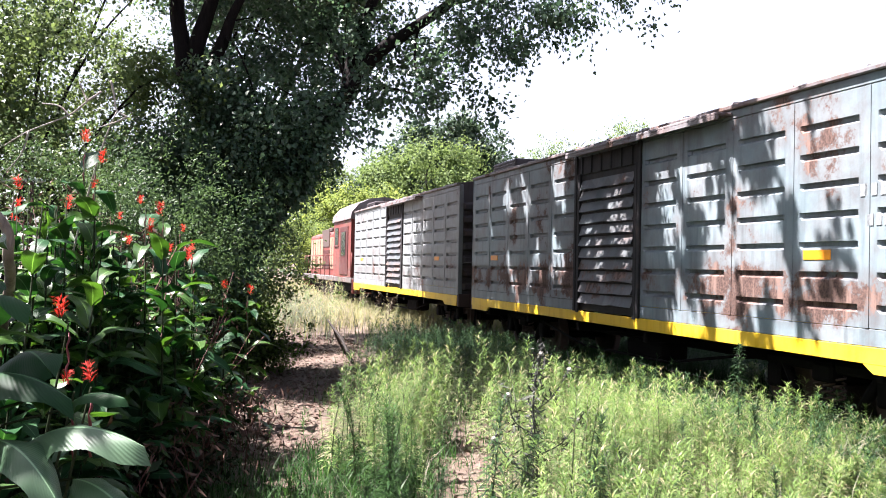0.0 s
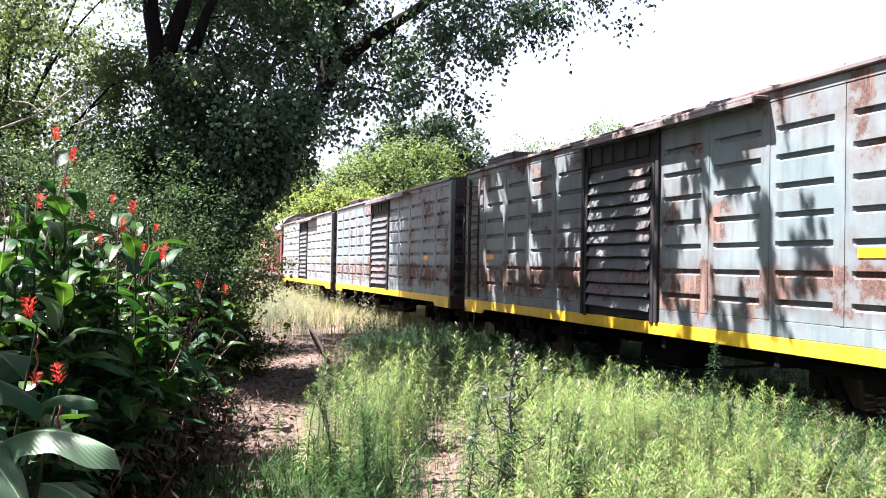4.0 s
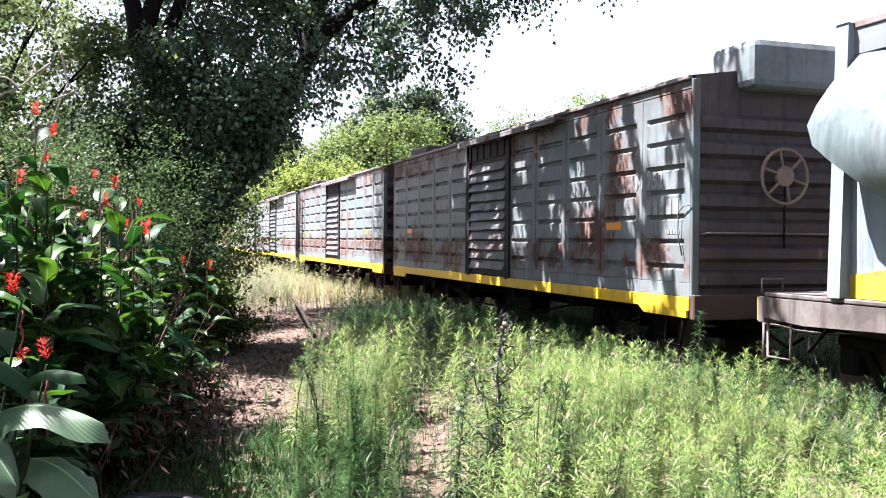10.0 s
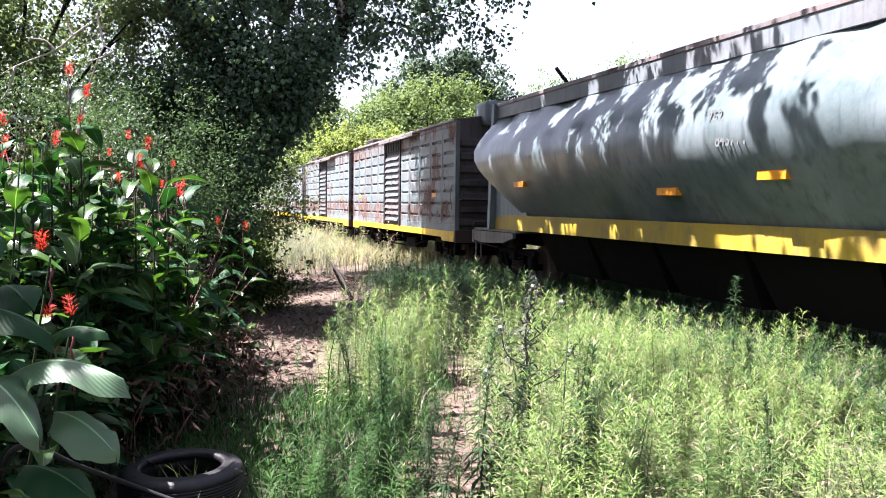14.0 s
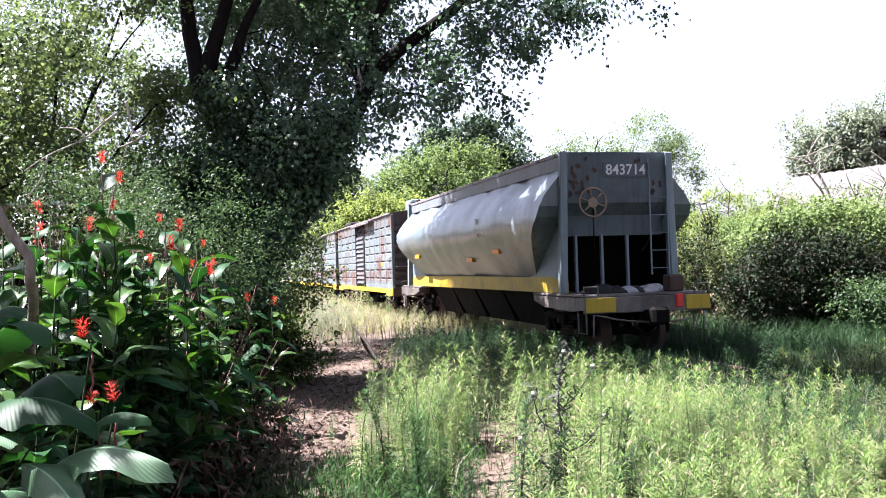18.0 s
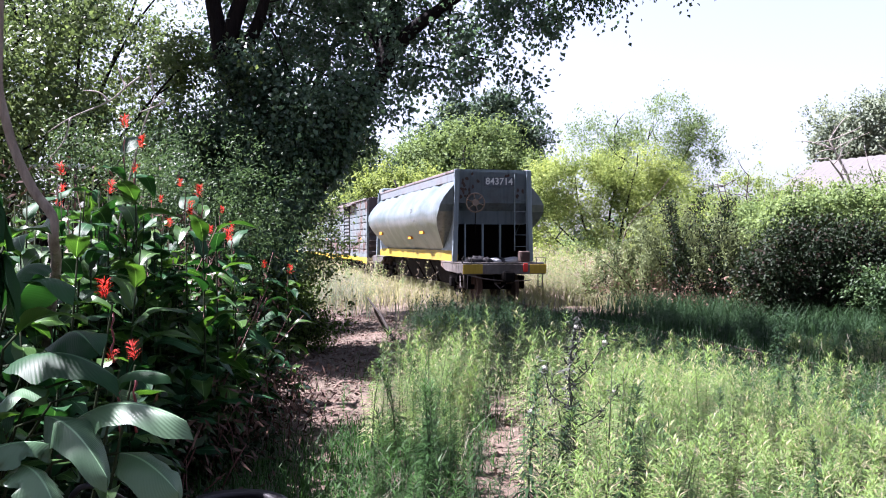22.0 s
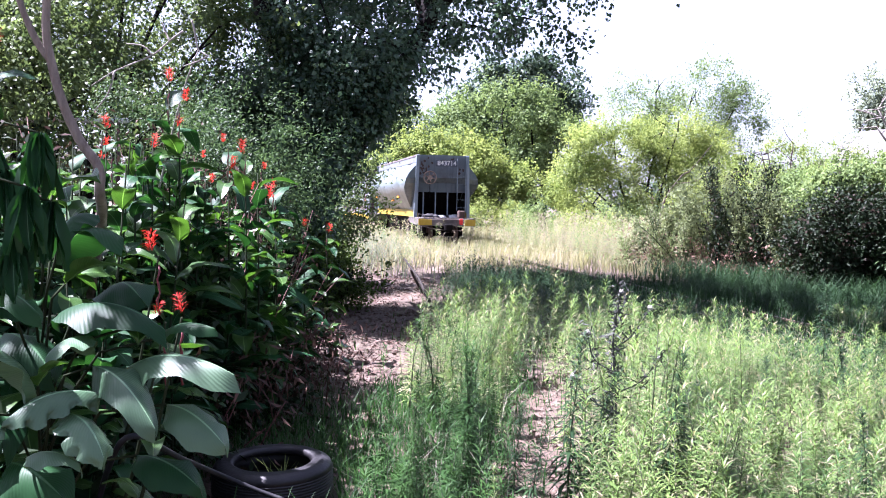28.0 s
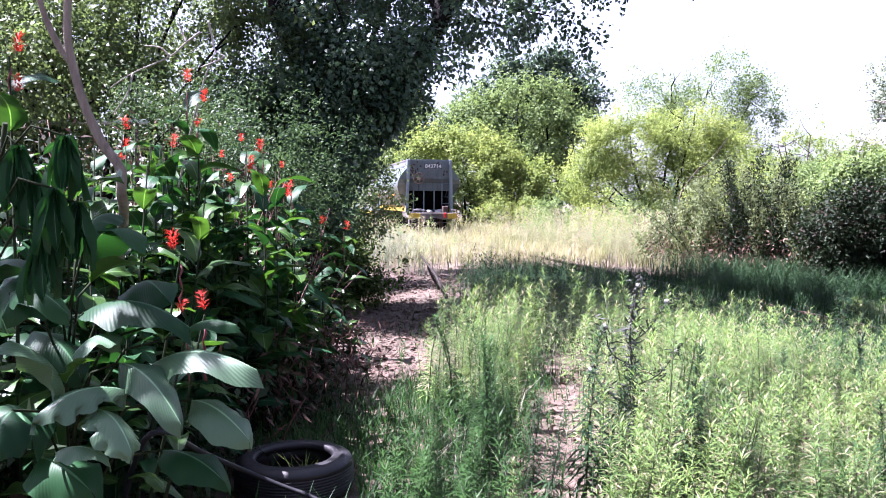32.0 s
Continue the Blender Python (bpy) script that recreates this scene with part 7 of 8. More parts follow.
def broad_leaf(name, length, width, arch, cup, mat, seed, torn=0.0, fine=False):
    """Mesh data of one large leaf along +x, with a folded midrib, pleats along its veins and wavy margins, arching down to its tip."""
    rng = np.random.default_rng(seed)
    nu, nv = (34, 12) if fine else (10, 6)
    verts, uvs = [], []
    ph = rng.uniform(0, 6)
    twist = rng.uniform(-0.5, 0.5)
    sway = rng.uniform(-0.1, 0.1) * length
    for i in range(nu + 1):
        u = i / nu
        w = width * max(0.02, 2.36 * (u ** 0.55) * (1 - u) ** 0.7)
        cx = length * (u - 0.12 * arch * u * u)
        cz = length * (0.25 * u - arch * u * u * 0.55)
        turn = twist * (u - 0.4)
        for j in range(nv + 1):
            v = j / nv
            a = (v - 0.5) * 2
            wave = 0.10 * width * math.sin(u * 9 + ph + (2 if a > 0 else 0)) * a * a + 0.03 * width * math.sin(u * 23 + ph * 2 + a) * abs(a) ** 3
            if fine:
                wave += 0.0032 * width * math.sin((u - 0.28 * abs(a)) * 95) * abs(a) ** 0.5
            tear = torn * width * 0.3 * max(0, math.sin(u * 31 + ph) + 0.4 * math.sin(u * 67)) * (abs(a) > 0.8)
            y = a * (w * 0.5 - tear)
            z = cup * width * (abs(a) ** 1.6) * 0.5 + wave
            verts.append((cx, y * math.cos(turn) - z * math.sin(turn) + sway * u * u, cz + z * math.cos(turn) + y * math.sin(turn)))
            uvs.append((u, v))
    faces = [(i * (nv + 1) + j, (i + 1) * (nv + 1) + j, (i + 1) * (nv + 1) + j + 1, i * (nv + 1) + j + 1) for i in range(nu) for j in range(nv)]
    me = fast_mesh(name, verts, faces, mat)
    lay = me.uv_layers.new(name="leaf")
    flat = np.array([uvs[k] for f in faces for k in f], dtype=np.float32)
    lay.data.foreach_set("uv", flat.ravel())
    me.polygons.foreach_set("use_smooth", np.ones(len(faces), dtype=bool))
    return me


def flower_mesh(seed, size=0.078):
    """A canna flower head: ragged upright petals round a short spike."""
    rng = np.random.default_rng(seed)
    n = 60
    z = rng.uniform(-0.6, 0.75, n) * size
    a = rng.uniform(0, 2 * math.pi, n)
    p = np.stack([0.012 * np.cos(a), 0.012 * np.sin(a), z], 1)
    way = np.stack([np.cos(a) * 0.7, np.sin(a) * 0.7, rng.uniform(0.3, 1.4, n)], 1)
    return leaf_mesh("flower", p, way, np.stack([-np.cos(a), -np.sin(a), np.ones(n)], 1), rng.uniform(0.4, 0.75, n) * size, rng.uniform(0.07, 0.15, n) * size, PETAL, 0.25, 0.2)


def cannas():
    rng = np.random.default_rng(121)
    bright = [broad_leaf("leaf", rng.uniform(0.3, 0.44), rng.uniform(0.13, 0.185), rng.uniform(0.7, 1.6), rng.uniform(-0.2, 0.6), CANNA_LEAF, 400 + k) for k in range(8)]
    # shaded copies of the leaf, darker by their colour
    dark = [broad_leaf("leaf", rng.uniform(0.3, 0.44), rng.uniform(0.13, 0.185), rng.uniform(0.7, 1.7), rng.uniform(-0.2, 0.5), CANNA_SHADED, 420 + k) for k in range(6)]
    flowers = [flower_mesh(440 + k) for k in range(5)]

    def plant(x, y, h, flower, leaf_scale=1.0, n=7, lean=(0.0, 0.0), pick=None):
        c = thing("canna_plant", pose(x, y, -0.10), "canna plant with broad leaves and a red flower spike" if flower else "canna plant with broad glossy green leaves", "canna", "cannas along the path")
        top = Vector((lean[0], lean[1], h))
        bm = bmesh.new()
        tube(bm, [(0, 0, 0), tuple(top * 0.5 + Vector((0.02, 0, 0))), tuple(top)], [0.011, 0.008, 0.004], 6)
        part("stalk", bm, CANNA_STALK, c)
        n = int(n * 1.5)
        for k in range(n):
            f = 0.25 + 0.74 * (k + rng.uniform(-0.2, 0.2)) / n
            me = (pick or (bright if rng.uniform() < 0.5 else dark))[rng.integers(len(pick) if pick else 6)]
            ob = mesh_part("leaf", me, c)
            q = top * f
            s = leaf_scale * rng.uniform(0.75, 1.15) * (1.1 - 0.4 * f)
            ob.matrix_basis = pose(q.x, q.y, q.z, rng.uniform(-25, 25), rng.uniform(-48, 8) - 16 * f, k * 137 + rng.uniform(-30, 30)) @ Matrix.Scale(s, 4)
        if flower:
            for j in range(flower):
                me = flowers[rng.integers(5)]
                ob = mesh_part("flower", me, c, "ragged bright red flower")
                e = top + Vector((rng.uniform(-0.05, 0.05), rng.uniform(-0.05, 0.05), 0.05 - 0.17 * j))
                ob.matrix_basis = pose(e.x, e.y, e.z, rng.uniform(-15, 15), rng.uniform(-15, 15), rng.uniform(0, 360)) @ Matrix.Scale(rng.uniform(0.5, 0.95), 4)
            bm = bmesh.new()
            q = [top + Vector((0.005 * math.sin(j * 2.1), 0.005 * math.cos(j * 1.7), -0.04 - 0.03 * j)) for j in range(8)]
            tube(bm, q, [0.003 + 0.003 * (j % 2) for j in range(8)], 6)
            part("bud_spike", bm, BUD, c)
        return c
    # flowering plants seen one by one
    for x, y, h, fl in ((-1.28, 3.30, 1.30, 1), (-1.40, 3.45, 1.26, 1), (-2.16, 3.5, 2.3, 2), (-1.55, 3.75, 1.50, 1), (-2.27, 5.85, 2.35, 2), (-2.4, 6.0, 2.5, 1), (-1.98, 6.35, 2.05, 1), (-2.12, 6.4, 2.12, 2),
                         (-2.05, 6.9, 1.95, 1), (-2.05, 7.35, 1.82, 1), (-2.02, 7.3, 1.75, 1), (-2.15, 9.9, 1.40, 1), (-2.95, 6.2, 2.2, 1), (-2.75, 6.6, 2.1, 1)):
        if x > -1.6:
            plant(x - 0.42, y + 0.3, h, fl, 0.7, n=3, lean=(0.42, -0.3))
        else:
            plant(x, y, h, fl, n=8)
    # the leafy mass, high at the back of the clump and falling towards the path
    def crest(x, y):
        across = 760 + 1629 * x / y
        return 1.65 - (across * 0.91 + 235 - 425) / 1629 * y
    for k in range(150):
        y = rng.uniform(3.9, 9.4)
        x = -2.15 - rng.uniform(0.0, 1.5) * (0.6 + 0.06 * y)
        h = min(1.35 + 0.13 * y, max(0.75, float(crest(x, y)))) * rng.uniform(0.72, 1.02)
        plant(x, y, h, 0, 1.0, n=8 if k % 3 else 10, lean=(rng.uniform(-0.05, 0.25), rng.uniform(-0.15, 0.1)))
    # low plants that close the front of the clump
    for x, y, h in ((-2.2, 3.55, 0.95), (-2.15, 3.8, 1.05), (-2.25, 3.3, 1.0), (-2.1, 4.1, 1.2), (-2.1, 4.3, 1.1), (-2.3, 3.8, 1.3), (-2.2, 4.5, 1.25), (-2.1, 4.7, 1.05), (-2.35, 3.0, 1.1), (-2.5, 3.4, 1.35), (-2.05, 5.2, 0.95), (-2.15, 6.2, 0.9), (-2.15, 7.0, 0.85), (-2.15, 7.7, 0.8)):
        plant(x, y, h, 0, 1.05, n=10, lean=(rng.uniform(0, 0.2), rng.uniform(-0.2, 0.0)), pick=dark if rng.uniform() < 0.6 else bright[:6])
    # small flower heads over the leaves
    for x, y, h in ((-2.6, 7.3, 2.05), (-2.45, 7.0, 1.85), (-2.3, 7.5, 1.8), (-2.2, 7.9, 1.72), (-2.5, 7.8, 1.95), (-2.0, 8.2, 1.5), (-3.2, 6.9, 2.1), (-3.4, 7.2, 2.0)):
        plant(x, y, h, 1, 0.8, n=6)
    # big old leaves in front: where each begins, where its tip hangs, how broad it is
    blades = [((-1.38, 2.97, 1.04), (-0.95, 2.82, 1.09), 0.17, "old"), ((-1.44, 2.92, 1.08), (-1.16, 2.72, 0.94), 0.125, "old"), ((-1.36, 2.82, 1.01), (-1.55, 2.60, 0.97), 0.15, "torn"),
              ((-1.46, 2.76, 0.96), (-1.25, 2.62, 0.87), 0.15, "torn"), ((-1.19, 2.93, 0.96), (-0.98, 2.79, 0.86), 0.145, "old"), ((-1.56, 2.80, 0.98), (-1.64, 2.65, 1.18), 0.15, "old"),
              ((-1.63, 3.06, 1.23), (-1.23, 2.90, 1.21), 0.21, "dark"), ((-1.46, 2.97, 1.17), (-1.55, 2.81, 1.12), 0.14, "old"), ((-1.75, 2.80, 1.32), (-1.50, 2.67, 1.28), 0.11, "dark"),
              ((-1.88, 2.89, 1.39), (-1.59, 2.77, 1.38), 0.10, "dark"), ((-1.68, 3.12, 1.64), (-1.46, 3.00, 1.68), 0.13, "fresh"), ((-1.58, 3.18, 1.58), (-1.61, 3.02, 1.50), 0.14, "dark"),
              ((-1.63, 3.11, 1.33), (-1.31, 2.95, 1.38), 0.08, "fresh"), ((-1.56, 2.80, 1.03), (-1.45, 2.77, 1.11), 0.09, "fresh"), 
              ((-1.30, 2.95, 0.78), (-1.08, 2.85, 0.70), 0.14, "dark"), ((-1.32, 3.18, 1.14), (-1.10, 3.06, 1.19), 0.09, "dark"), ((-1.38, 3.03, 1.19), (-1.23, 2.89, 1.15), 0.10, "fresh"),
              ((-1.66, 2.66, 0.97), (-1.65, 2.52, 0.88), 0.15, "dark"), ((-1.54, 2.69, 0.83), (-1.35, 2.61, 0.84), 0.10, "old"), ((-1.70, 2.96, 1.40), (-1.76, 2.79, 1.25), 0.20, "dark"),
              ((-1.70, 3.21, 1.45), (-1.39, 3.04, 1.50), 0.17, "dark"), ((-1.55, 3.30, 1.28), (-1.35, 3.05, 1.30), 0.18, "dark"),
              ((-1.85, 3.1, 1.15), (-1.62, 2.95, 1.05), 0.2, "dark"), ((-1.72, 2.9, 0.75), (-1.5, 2.75, 0.68), 0.2, "dark"), ((-1.9, 3.0, 0.9), (-1.7, 2.8, 0.85), 0.22, "dark")]
    # dark coat: shade on the leaves underneath is painted as a darker green
    coat = {"old": CANNA_OLD, "torn": CANNA_OLD, "dark": CANNA_SHADED, "fresh": CANNA_LEAF}
    for root in ((-1.72, 3.06), (-1.86, 3.3), (-2.0, 2.98)):
        c = thing("canna_plant", pose(root[0], root[1], -0.10), "old canna plant with very broad ribbed leaves", "canna", "cannas along the path")
        bm = bmesh.new()
        tube(bm, [(0, 0, 0), (0.01, 0.02, 0.3), (0.03, 0.03, 0.62)], [0.018, 0.014, 0.006], 7)
        part("stalk", bm, CANNA_STALK, c)
        for k, (a, t, w, look_of) in enumerate(blades):
            near = min(((-1.72, 3.06), (-1.86, 3.3), (-2.0, 2.98)), key=lambda r: (r[0] - a[0]) ** 2 + (r[1] - a[1]) ** 2)
            if near != root:
                continue
            a, t = Vector(a), Vector(t)
            reach = (t - a).length * 1.12
            me = broad_leaf("leaf", reach, w * 1.15, 0.95, -0.55 if look_of != "fresh" else 0.3, coat[look_of], 470 + k, torn=0.6 if look_of == "torn" else 0.0, fine=True)
            ob = mesh_part("leaf", me, c)
            d = (t - a).normalized()
            side = Vector((0, 0, 1)).cross(d).normalized()
            up = d.cross(side)
            turn = Matrix((d, side, up)).transposed().to_4x4()
            lift = math.degrees(math.atan2(0.25 - 0.95 * 0.55, 1 - 0.12 * 0.95))
            ob.matrix_basis = Matrix.Translation(a - Vector((root[0], root[1], -0.10))) @ turn @ pose(0, 0, 0, rng.uniform(-22, 22), lift, 0)
            bm = bmesh.new()
            e = a - Vector((root[0], root[1], -0.10))
            tube(bm, [(0.03, 0, max(0.05, e.z - 0.35)), tuple(e * 0.5 + Vector((0.01, 0, (e.z - 0.1) * 0.5))), tuple(e)], 0.005, 5)
            part("leaf_stalk", bm, CANNA_STALK, c)
    # small pale one by the path
    plant(-2.0, 9.5, 0.42, 0, 0.95, n=8, pick=bright[:6])


def undergrowth():
    """Tangled plants behind and below the cannas, mostly in a shade-darkened leaf colour."""
    # the small low ones are added to blacken the shade under the cannas
    for k, (x, y, h, w, mat) in enumerate(((-3.6, 8.4, 1.7, 1.1, LEAF_SHADED), (-3.7, 10.2, 1.5, 0.8, LEAF_SHADED), (-4.2, 12.0, 1.5, 1.0, LEAF_SHADED), (-4.6, 7.0, 2.2, 1.3, LEAF_SHADED), (-3.6, 11.8, 0.8, 0.5, LEAF_SHRUB),
                                           (-3.0, 5.6, 1.4, 0.9, LEAF_SHADED), (-3.3, 4.4, 1.5, 0.9, LEAF_SHADED), (-2.9, 3.2, 1.3, 0.8, LEAF_SHADED), (-3.1, 8.9, 0.8, 0.5, LEAF_SHADED), (-2.6, 3.7, 0.7, 0.4, LEAF_SHADED), (-2.6, 4.6, 0.7, 0.4, LEAF_SHADED), (-2.55, 5.6, 0.7, 0.4, LEAF_SHADED), (-2.55, 6.6, 0.7, 0.45, LEAF_SHADED), (-2.5, 7.6, 0.6, 0.4, LEAF_SHADED), (-4.4, 4.6, 1.7, 1.1, LEAF_SHADED), (-5.6, 6.0, 1.9, 1.3, LEAF_SHADED), (-6.8, 8.0, 2.3, 1.5, LEAF_SHADED), (-3.9, 3.4, 1.5, 0.9, LEAF_SHADED), (-7.6, 10.6, 2.2, 1.4, LEAF_SHADED), (-3.2, 13.6, 1.3, 0.4, LEAF_SHRUB), (-3.7, 12.9, 1.8, 0.6, LEAF_SHADED), (-3.0, 14.8, 1.1, 0.35, LEAF_SHRUB), (-4.0, 10.0, 2.4, 1.0, LEAF_SHADED), (-3.6, 14.0, 1.2, 0.9, LEAF_SHADED), (-4.0, 16.5, 1.5, 1.0, LEAF_SHRUB), (-5.0, 20.5, 1.8, 1.0, LEAF_SHRUB), (-4.4, 18.6, 1.0, 0.7, LEAF_SHRUB))):
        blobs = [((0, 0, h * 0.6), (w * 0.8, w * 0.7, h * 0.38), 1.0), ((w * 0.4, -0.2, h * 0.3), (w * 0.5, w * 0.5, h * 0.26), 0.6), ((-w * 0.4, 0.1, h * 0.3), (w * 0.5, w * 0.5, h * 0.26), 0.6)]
        bush("shrub", "tangled shrub with leaves coloured dark as in shade" if mat is LEAF_SHADED else "small bright green shrub by the path", "shrub", (x, y, -0.08), blobs, 130, 26, 0.12, 0.08, 0.036, mat, 500 + k, stems=5, r=0.02, group="shrubs beside the path")
    # ferny light branch behind the flowers
    bush("feathery_shrub", "feathery light green shrub behind the cannas", "shrub", (-2.9, 8.6, 0), [((0, 0, 2.1), (0.85, 0.6, 0.4), 1.0), ((0.4, 0, 1.75), (0.6, 0.5, 0.35), 0.6), ((-0.6, 0, 2.3), (0.6, 0.5, 0.4), 0.6)], 300, 48, 0.11, 0.04, 0.014, LEAF_FEATHER, 530, stems=6, r=0.018)


weeds()
thistle(0.53, 5.5)
grasses()
cannas()
undergrowth()


# ---- loose things ----
def tyre():
    R, r, h = 0.352, 0.222, 0.225
    t = thing("old_tyre", pose(-1.45, 5.24, -0.09, 2, -1, 0), "worn black car tyre lying flat in the grass", "tyre")
    bm = bmesh.new()
    ribs = []
    for k in range(7):
        z = 0.062 + k * (h - 0.124) / 6
        ribs += [(R, z - 0.006), (R, z + 0.004), (R - 0.007, z + 0.006), (R - 0.007, z + 0.009)]
    lathe(bm, [(R - 0.03, 0.05)] + ribs[:-2] + [(R - 0.03, h - 0.05)], 48)
    part("tread", bm, RUBBER, t, "worn ribbed tread")
    for z0, k in ((0.0, 1), (h, -1)):
        bm = bmesh.new()
        prof = [(r, 0.032), (r + 0.008, 0.006), (r + 0.022, 0.0), (r + 0.05, 0.006), (R - 0.06, 0.0), (R - 0.016, 0.022), (R - 0.002, 0.055), (R - 0.03, 0.06), (R - 0.05, 0.03), (r + 0.03, 0.05)]
        lathe(bm, [(a, z0 + k * b) for a, b in prof], 48)
        part("sidewall", bm, RUBBER, t)
    rng = np.random.default_rng(3)
    n = 26
    a = rng.uniform(0, 6.28, n)
    me = blade_mesh("grass_tuft", np.stack([rng.uniform(-0.08, 0.08, n), rng.uniform(-0.08, 0.08, n), np.zeros(n)], 1), np.stack([np.cos(a), np.sin(a), np.zeros(n)], 1), rng.uniform(0.18, 0.30, n), rng.uniform(0.05, 0.2, n), 0.010, LEAF_LIME)
    g = new("grass_tuft", me)
    g.matrix_basis = pose(-1.43, 5.22, -0.1)
    tagged(g, "yellow-green grass tuft growing through the tyre", "grass")


def hose():
    bm = bmesh.new()
    limb(bm, [(-1.80, 3.7, 0.30), (-1.66, 3.55, 0.58), (-1.54, 3.49, 0.70), (-1.54, 3.98, 0.48), (-1.51, 4.44, 0.27), (-1.33, 4.52, 0.17), (-1.14, 4.51, 0.11), (-0.95, 4.45, 0.02), (-0.8, 4.3, -0.06)], 0.013, 0.013, 8)
    tagged(part("garden_hose", bm, HOSE), "thin black hose trailing over the leaves to the tyre", "hose")


def fallen_branch():
    bm = bmesh.new()
    limb(bm, [(-2.25, 17.5, 0.60), (-2.08, 17.1, 0.46), (-1.92, 16.8, 0.33), (-1.75, 16.4, 0.12), (-1.62, 16.1, -0.06)], 0.016, 0.034, 7)
    limb(bm, [(-2.08, 17.1, 0.46), (-2.05, 17.3, 0.30), (-1.9, 17.6, -0.05)], 0.02, 0.025, 6)
    tagged(part("fallen_branch", bm, bark_material("old_wood", (0.014, 0.012, 0.011), (0.048, 0.042, 0.038))), "weathered grey fallen branch beside the path", "branch")


def crooked_stem():
    """The pale crooked trunk that rises through the cannas."""
    t = thing("young_tree", pose(0, 0, 0), "pale crooked young trunk rising among the cannas", "tree")
    bm = bmesh.new()
    limb(bm, [(-2.95, 6.0, -0.1), (-2.65, 5.4, 0.9), (-2.2, 4.6, 1.5), (-2.08, 4.33, 1.66), (-2.07, 4.3, 1.78), (-2.17, 4.3, 1.91), (-2.26, 4.29, 2.1), (-2.32, 4.3, 2.3), (-2.34, 4.3, 2.44), (-2.34, 4.32, 2.71), (-2.36, 4.34, 3.3), (-2.6, 4.4, 4.2), (-3.2, 4.6, 5.2)], 0.029, 0.016, 9)
    limb(bm, [(-2.31, 4.3, 2.28), (-2.38, 4.3, 2.37), (-2.44, 4.3, 2.49), (-2.49, 4.3, 2.63), (-2.62, 4.3, 3.0)], 0.02, 0.012, 8)
    part("trunk", bm, PALE_BARK, t)
    rng = np.random.default_rng(9)
    # crown out of sight, with blobs added to dapple the front canna leaves
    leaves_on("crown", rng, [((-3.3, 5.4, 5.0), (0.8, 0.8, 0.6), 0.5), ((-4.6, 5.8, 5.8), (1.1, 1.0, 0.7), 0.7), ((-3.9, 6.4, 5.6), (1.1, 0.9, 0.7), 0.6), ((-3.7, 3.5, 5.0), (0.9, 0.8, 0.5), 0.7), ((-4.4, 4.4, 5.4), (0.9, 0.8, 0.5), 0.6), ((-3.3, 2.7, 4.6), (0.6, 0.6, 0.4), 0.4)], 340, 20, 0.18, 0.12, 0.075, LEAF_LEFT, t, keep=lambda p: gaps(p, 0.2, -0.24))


def drooping_plant():
    """The palmate plant whose folded leaves hang on the edge of the path."""
    rng = np.random.default_rng(15)
    t = thing("palmate_plant", pose(-1.51, 2.62, 0), "tall plant with drooping folded palmate leaves", "plant")
    bm = bmesh.new()
    tube(bm, [(-0.75, 0.7, -0.1), (-0.5, 0.4, 1.0), (-0.15, 0.02, 1.86)], [0.018, 0.014, 0.008], 7)
    part("stem", bm, CANNA_STALK, t)
    finger = [broad_leaf("leaflet", 0.19, 0.042, 0.25, 0.8, CANNA_SHADED, 600 + k) for k in range(3)]
    for hx, hy, hz in ((-0.05, 0.0, 1.71), (0.05, 0.0, 1.82), (0.09, 0.0, 1.62), (0.06, -0.08, 1.66), (-0.10, 0.0, 1.79), (0.0, -0.04, 1.52)):
        bm = bmesh.new()
        tube(bm, [(-0.18, 0, hz - 0.1), (hx * 0.5 - 0.08, hy, hz + 0.03), (hx, hy, hz)], 0.004, 5)
        stalk = part("leaf_stalk", bm, CANNA_STALK, t)
        for k in range(10):
            ob = mesh_part("leaflet", finger[k % 3], stalk)
            ob.matrix_basis = pose(hx, hy, hz, rng.uniform(-20, 20), 86 + rng.uniform(-8, 4), k * 36 + rng.uniform(-10, 10)) @ Matrix.Scale(rng.uniform(0.85, 1.15), 4)


def dead_twigs():
    bm = bmesh.new()
    for line in (((-3.05, 7.98, 3.12), (-3.17, 7.97, 3.03), (-3.32, 7.95, 2.90), (-3.64, 7.9, 2.75), (-3.85, 7.9, 2.62)), ((-2.98, 8.0, 3.22), (-2.95, 8.0, 3.1), (-2.92, 8.0, 2.96), (-2.83, 8.0, 2.91)),
                 ((-2.83, 8.0, 2.91), (-2.92, 8.0, 2.86), (-3.05, 7.98, 2.81)), ((-3.17, 7.97, 3.03), (-3.22, 8.0, 3.12), (-3.25, 8.0, 3.2)), ((-3.32, 7.95, 2.9), (-3.4, 7.95, 2.98), (-3.55, 7.95, 3.0)), ((-3.64, 7.9, 2.75), (-3.7, 7.9, 2.55), (-3.85, 7.95, 2.4))):
        limb(bm, line, 0.011, 0.005, 5)
    limb(bm, [(-3.3, 8.1, -0.1), (-3.35, 8.1, 1.4), (-3.1, 8.05, 2.5), (-2.92, 8.0, 2.96)], 0.013, 0.006, 6)
    tagged(part("dead_branch", bm, TWIG), "bleached dead twigs caught in the shrubs", "branch")


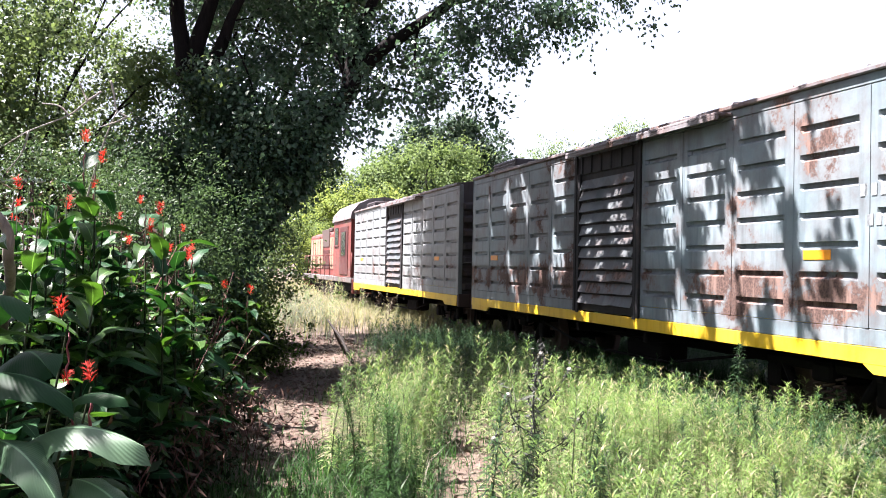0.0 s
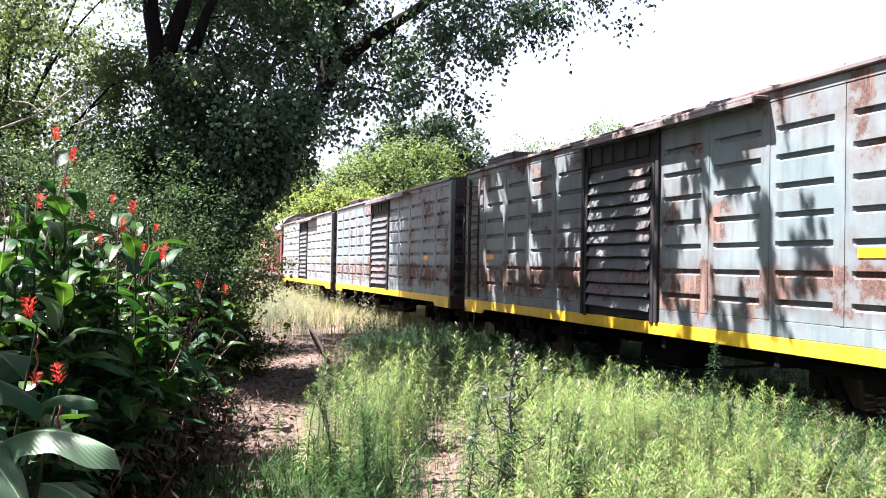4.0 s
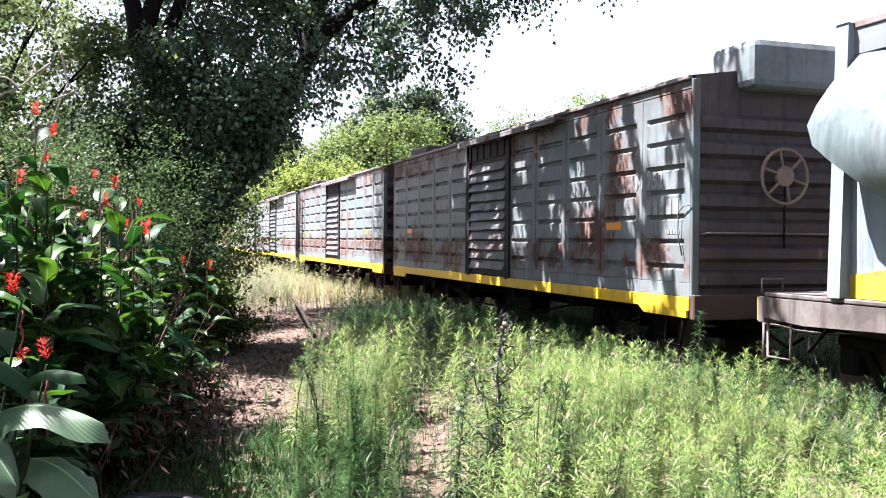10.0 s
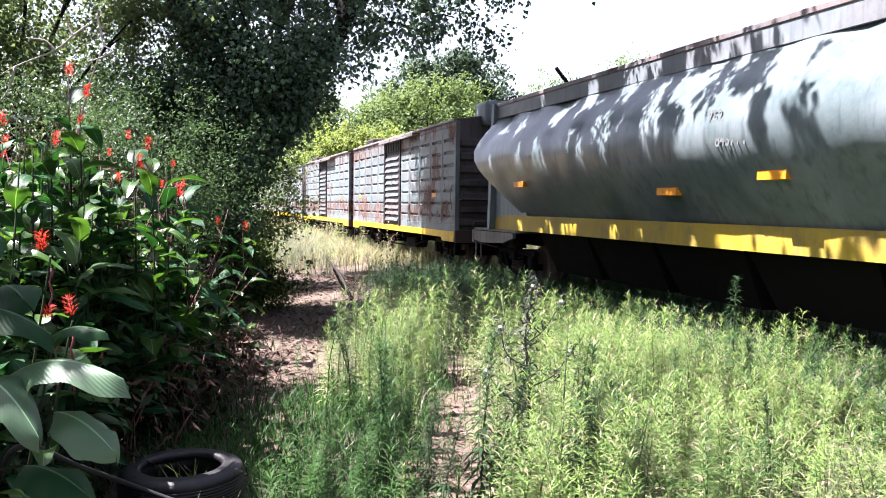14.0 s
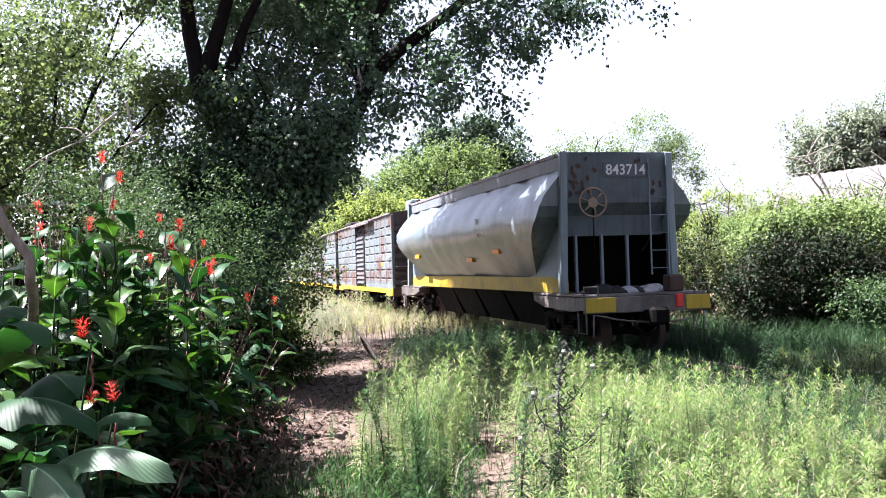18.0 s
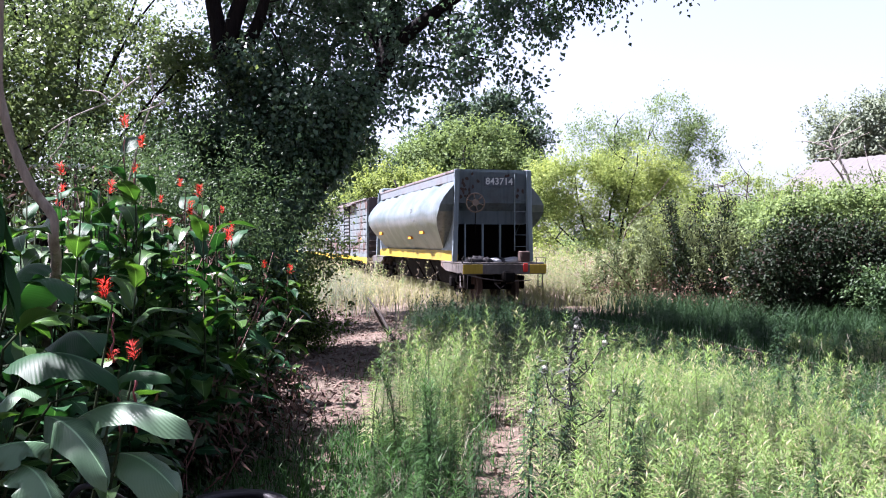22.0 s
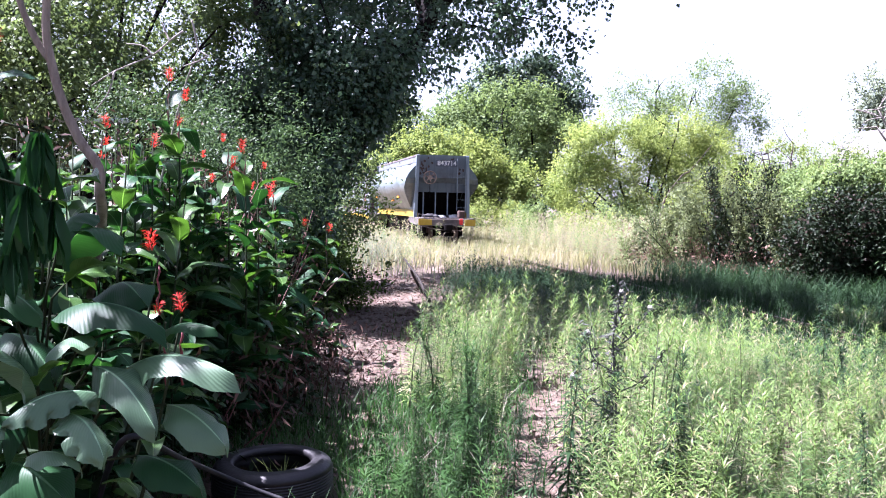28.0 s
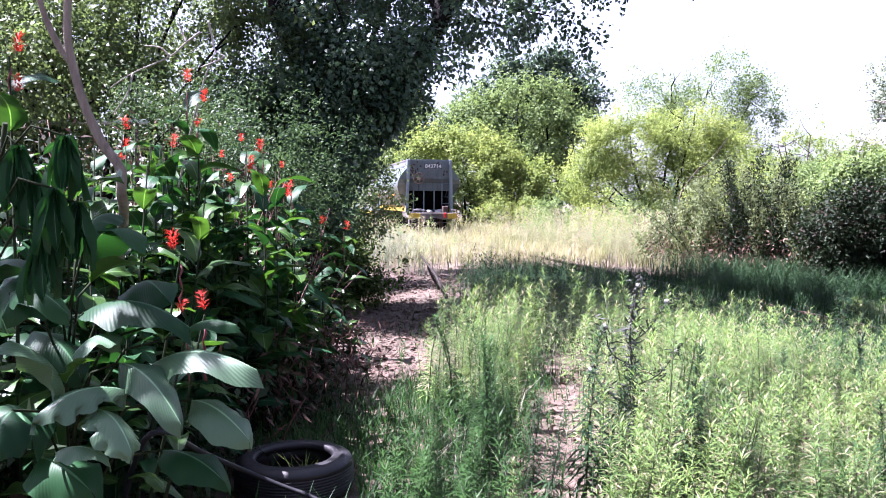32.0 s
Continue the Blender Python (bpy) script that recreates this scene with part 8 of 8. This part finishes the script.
def white_rail():
    """A white pipe rail that shows through the shrubs."""
    r = thing("pipe_rail", pose(0, 0, 0), "white painted pipe rail behind the flowers", "rail")
    bm = bmesh.new()
    tube(bm, [(-5.5, 9.5, 2.45), (-4.25, 9.64, 2.47)], 0.026, 8)
    part("rail", bm, plain("white_pipe", (0.495, 0.495, 0.4818), rough=0.5, vary=0.08), r)
    for x in (-5.4, -4.35):
        bm = bmesh.new()
        tube(bm, [(x, 9.56, -0.1), (x, 9.56, 2.45)], 0.02, 8)
        part("post", bm, DARK_RUST, r)


def dry_stems():
    """Clumps of dead red-brown stalks between and behind the cannas."""
    rng = np.random.default_rng(33)
    withered = foliage("withered_leaf", (0.024, 0.014, 0.011), (0.11, 0.066, 0.05), gloss=0.7, through=0.1, glow=(1, 1, 1))
    brown = plain("dry_brown_stalk", (0.0858, 0.0627, 0.0429), rough=0.85, vary=0.4)
    stalk = plain("dry_red_stalk", (0.085, 0.032, 0.027), rough=0.8, vary=0.4)
    for x, y, h, n in ((-2.0, 6.6, 0.7, 16), (-1.85, 7.5, 0.6, 16), (-1.95, 8.4, 0.55, 14), (-2.1, 9.3, 0.5, 12), (-2.6, 7.6, 1.9, 12), (-3.2, 8.2, 2.2, 14), (-2.5, 6.9, 1.8, 10), (-3.7, 7.6, 2.3, 12), (-2.75, 9.6, 1.5, 12), (-1.95, 5.7, 0.6, 10), (5.2, 25.8, 1.5, 9), (6.2, 25.3, 1.7, 10), (7.6, 24.4, 1.5, 10), (4.6, 26.4, 1.1, 8)):
        c = thing("dry_stalk_clump", pose(x, y, -0.1), "dead red-brown stalks standing among the plants", "dry stalks", "dead stalks along the path")
        for k in range(n // 2 if y < 15 and h < 1.4 else n):
            a = Vector((rng.uniform(-0.25, 0.25), rng.uniform(-0.25, 0.25), 0))
            b = a + Vector((rng.uniform(-0.4, 0.45) * h, rng.uniform(-0.3, 0.3) * h, h * rng.uniform(0.55, 1.1)))
            bm = bmesh.new()
            tube(bm, [tuple(a), tuple(a.lerp(b, 0.5) + Vector((rng.uniform(-0.06, 0.06), 0, 0.05))), tuple(b)], [0.006 if y < 15 else 0.012, 0.005 if y < 15 else 0.009, 0.003 if y < 15 else 0.005], 5)
            part("stalk", bm, stalk if y < 15 else brown, c)
        m = n * 16 if y < 15 else n * 9
        f = rng.uniform(0.25, 1.1, m)
        p = np.stack([rng.normal(size=m) * 0.25, rng.normal(size=m) * 0.2, f * h], 1)
        mesh_part("withered_leaves", leaf_mesh("withered_leaves", p, rand_dirs(rng, m) - np.array([0, 0, 0.6]), rand_dirs(rng, m), rng.uniform(0.05, 0.12 if y < 15 else 0.2, m), rng.uniform(0.01, 0.03 if y < 15 else 0.05, m), withered), c, "curled brown leaves")


white_rail()
dry_stems()
tyre()
hose()
fallen_branch()
crooked_stem()
drooping_plant()
dead_twigs()


# ---- motion of the train ----
TAIL = [-38.1, -34.76, -31.41, -28.1, -24.85, -21.65, -18.5, -15.3, -12.15, -9.05, -6.0, -3.05, -0.2, 2.6, 5.25, 7.85, 10.47, 13.15, 15.7, 18.05,
        20.5, 22.85, 24.95, 26.97, 28.95, 31.0, 33.2, 35.5, 37.8, 40.0, 42.1, 43.8, 45.1]


def tail_at(t):
    """Where the last wagon's end frame is along the track, in metres."""
    i = min(int(t), 31)
    f = t - i
    p = [TAIL[max(0, i - 1)] if i > 0 else 2 * TAIL[0] - TAIL[1], TAIL[i], TAIL[i + 1], TAIL[i + 2] if i < 31 else 2 * TAIL[32] - TAIL[31]]
    return 0.5 * (2 * p[1] + (p[2] - p[0]) * f + (2 * p[0] - 5 * p[1] + 4 * p[2] - p[3]) * f * f + (3 * p[1] - p[0] - 3 * p[2] + p[3]) * f ** 3)


def motions():
    for car, axles, ahead in TRAIN:
        rows = []
        for k in range(65):
            t = k * 0.5
            x, y, z = on_track(tail_at(t) + ahead)
            rows.append((t, pose(x, y, z, 0, 0, 90 + TRACK_YAW)))
        walk(car, rows)
        for axle in axles:
            x, z = axle.location.x, axle.location.z
            turns = []
            for k in range(193):
                t = k / 6
                turns.append((t, pose(x, 0, z, 0, math.degrees((tail_at(t) - TAIL[0]) / 0.42) % 360.0, 0)))
            walk(axle, turns)


motions()
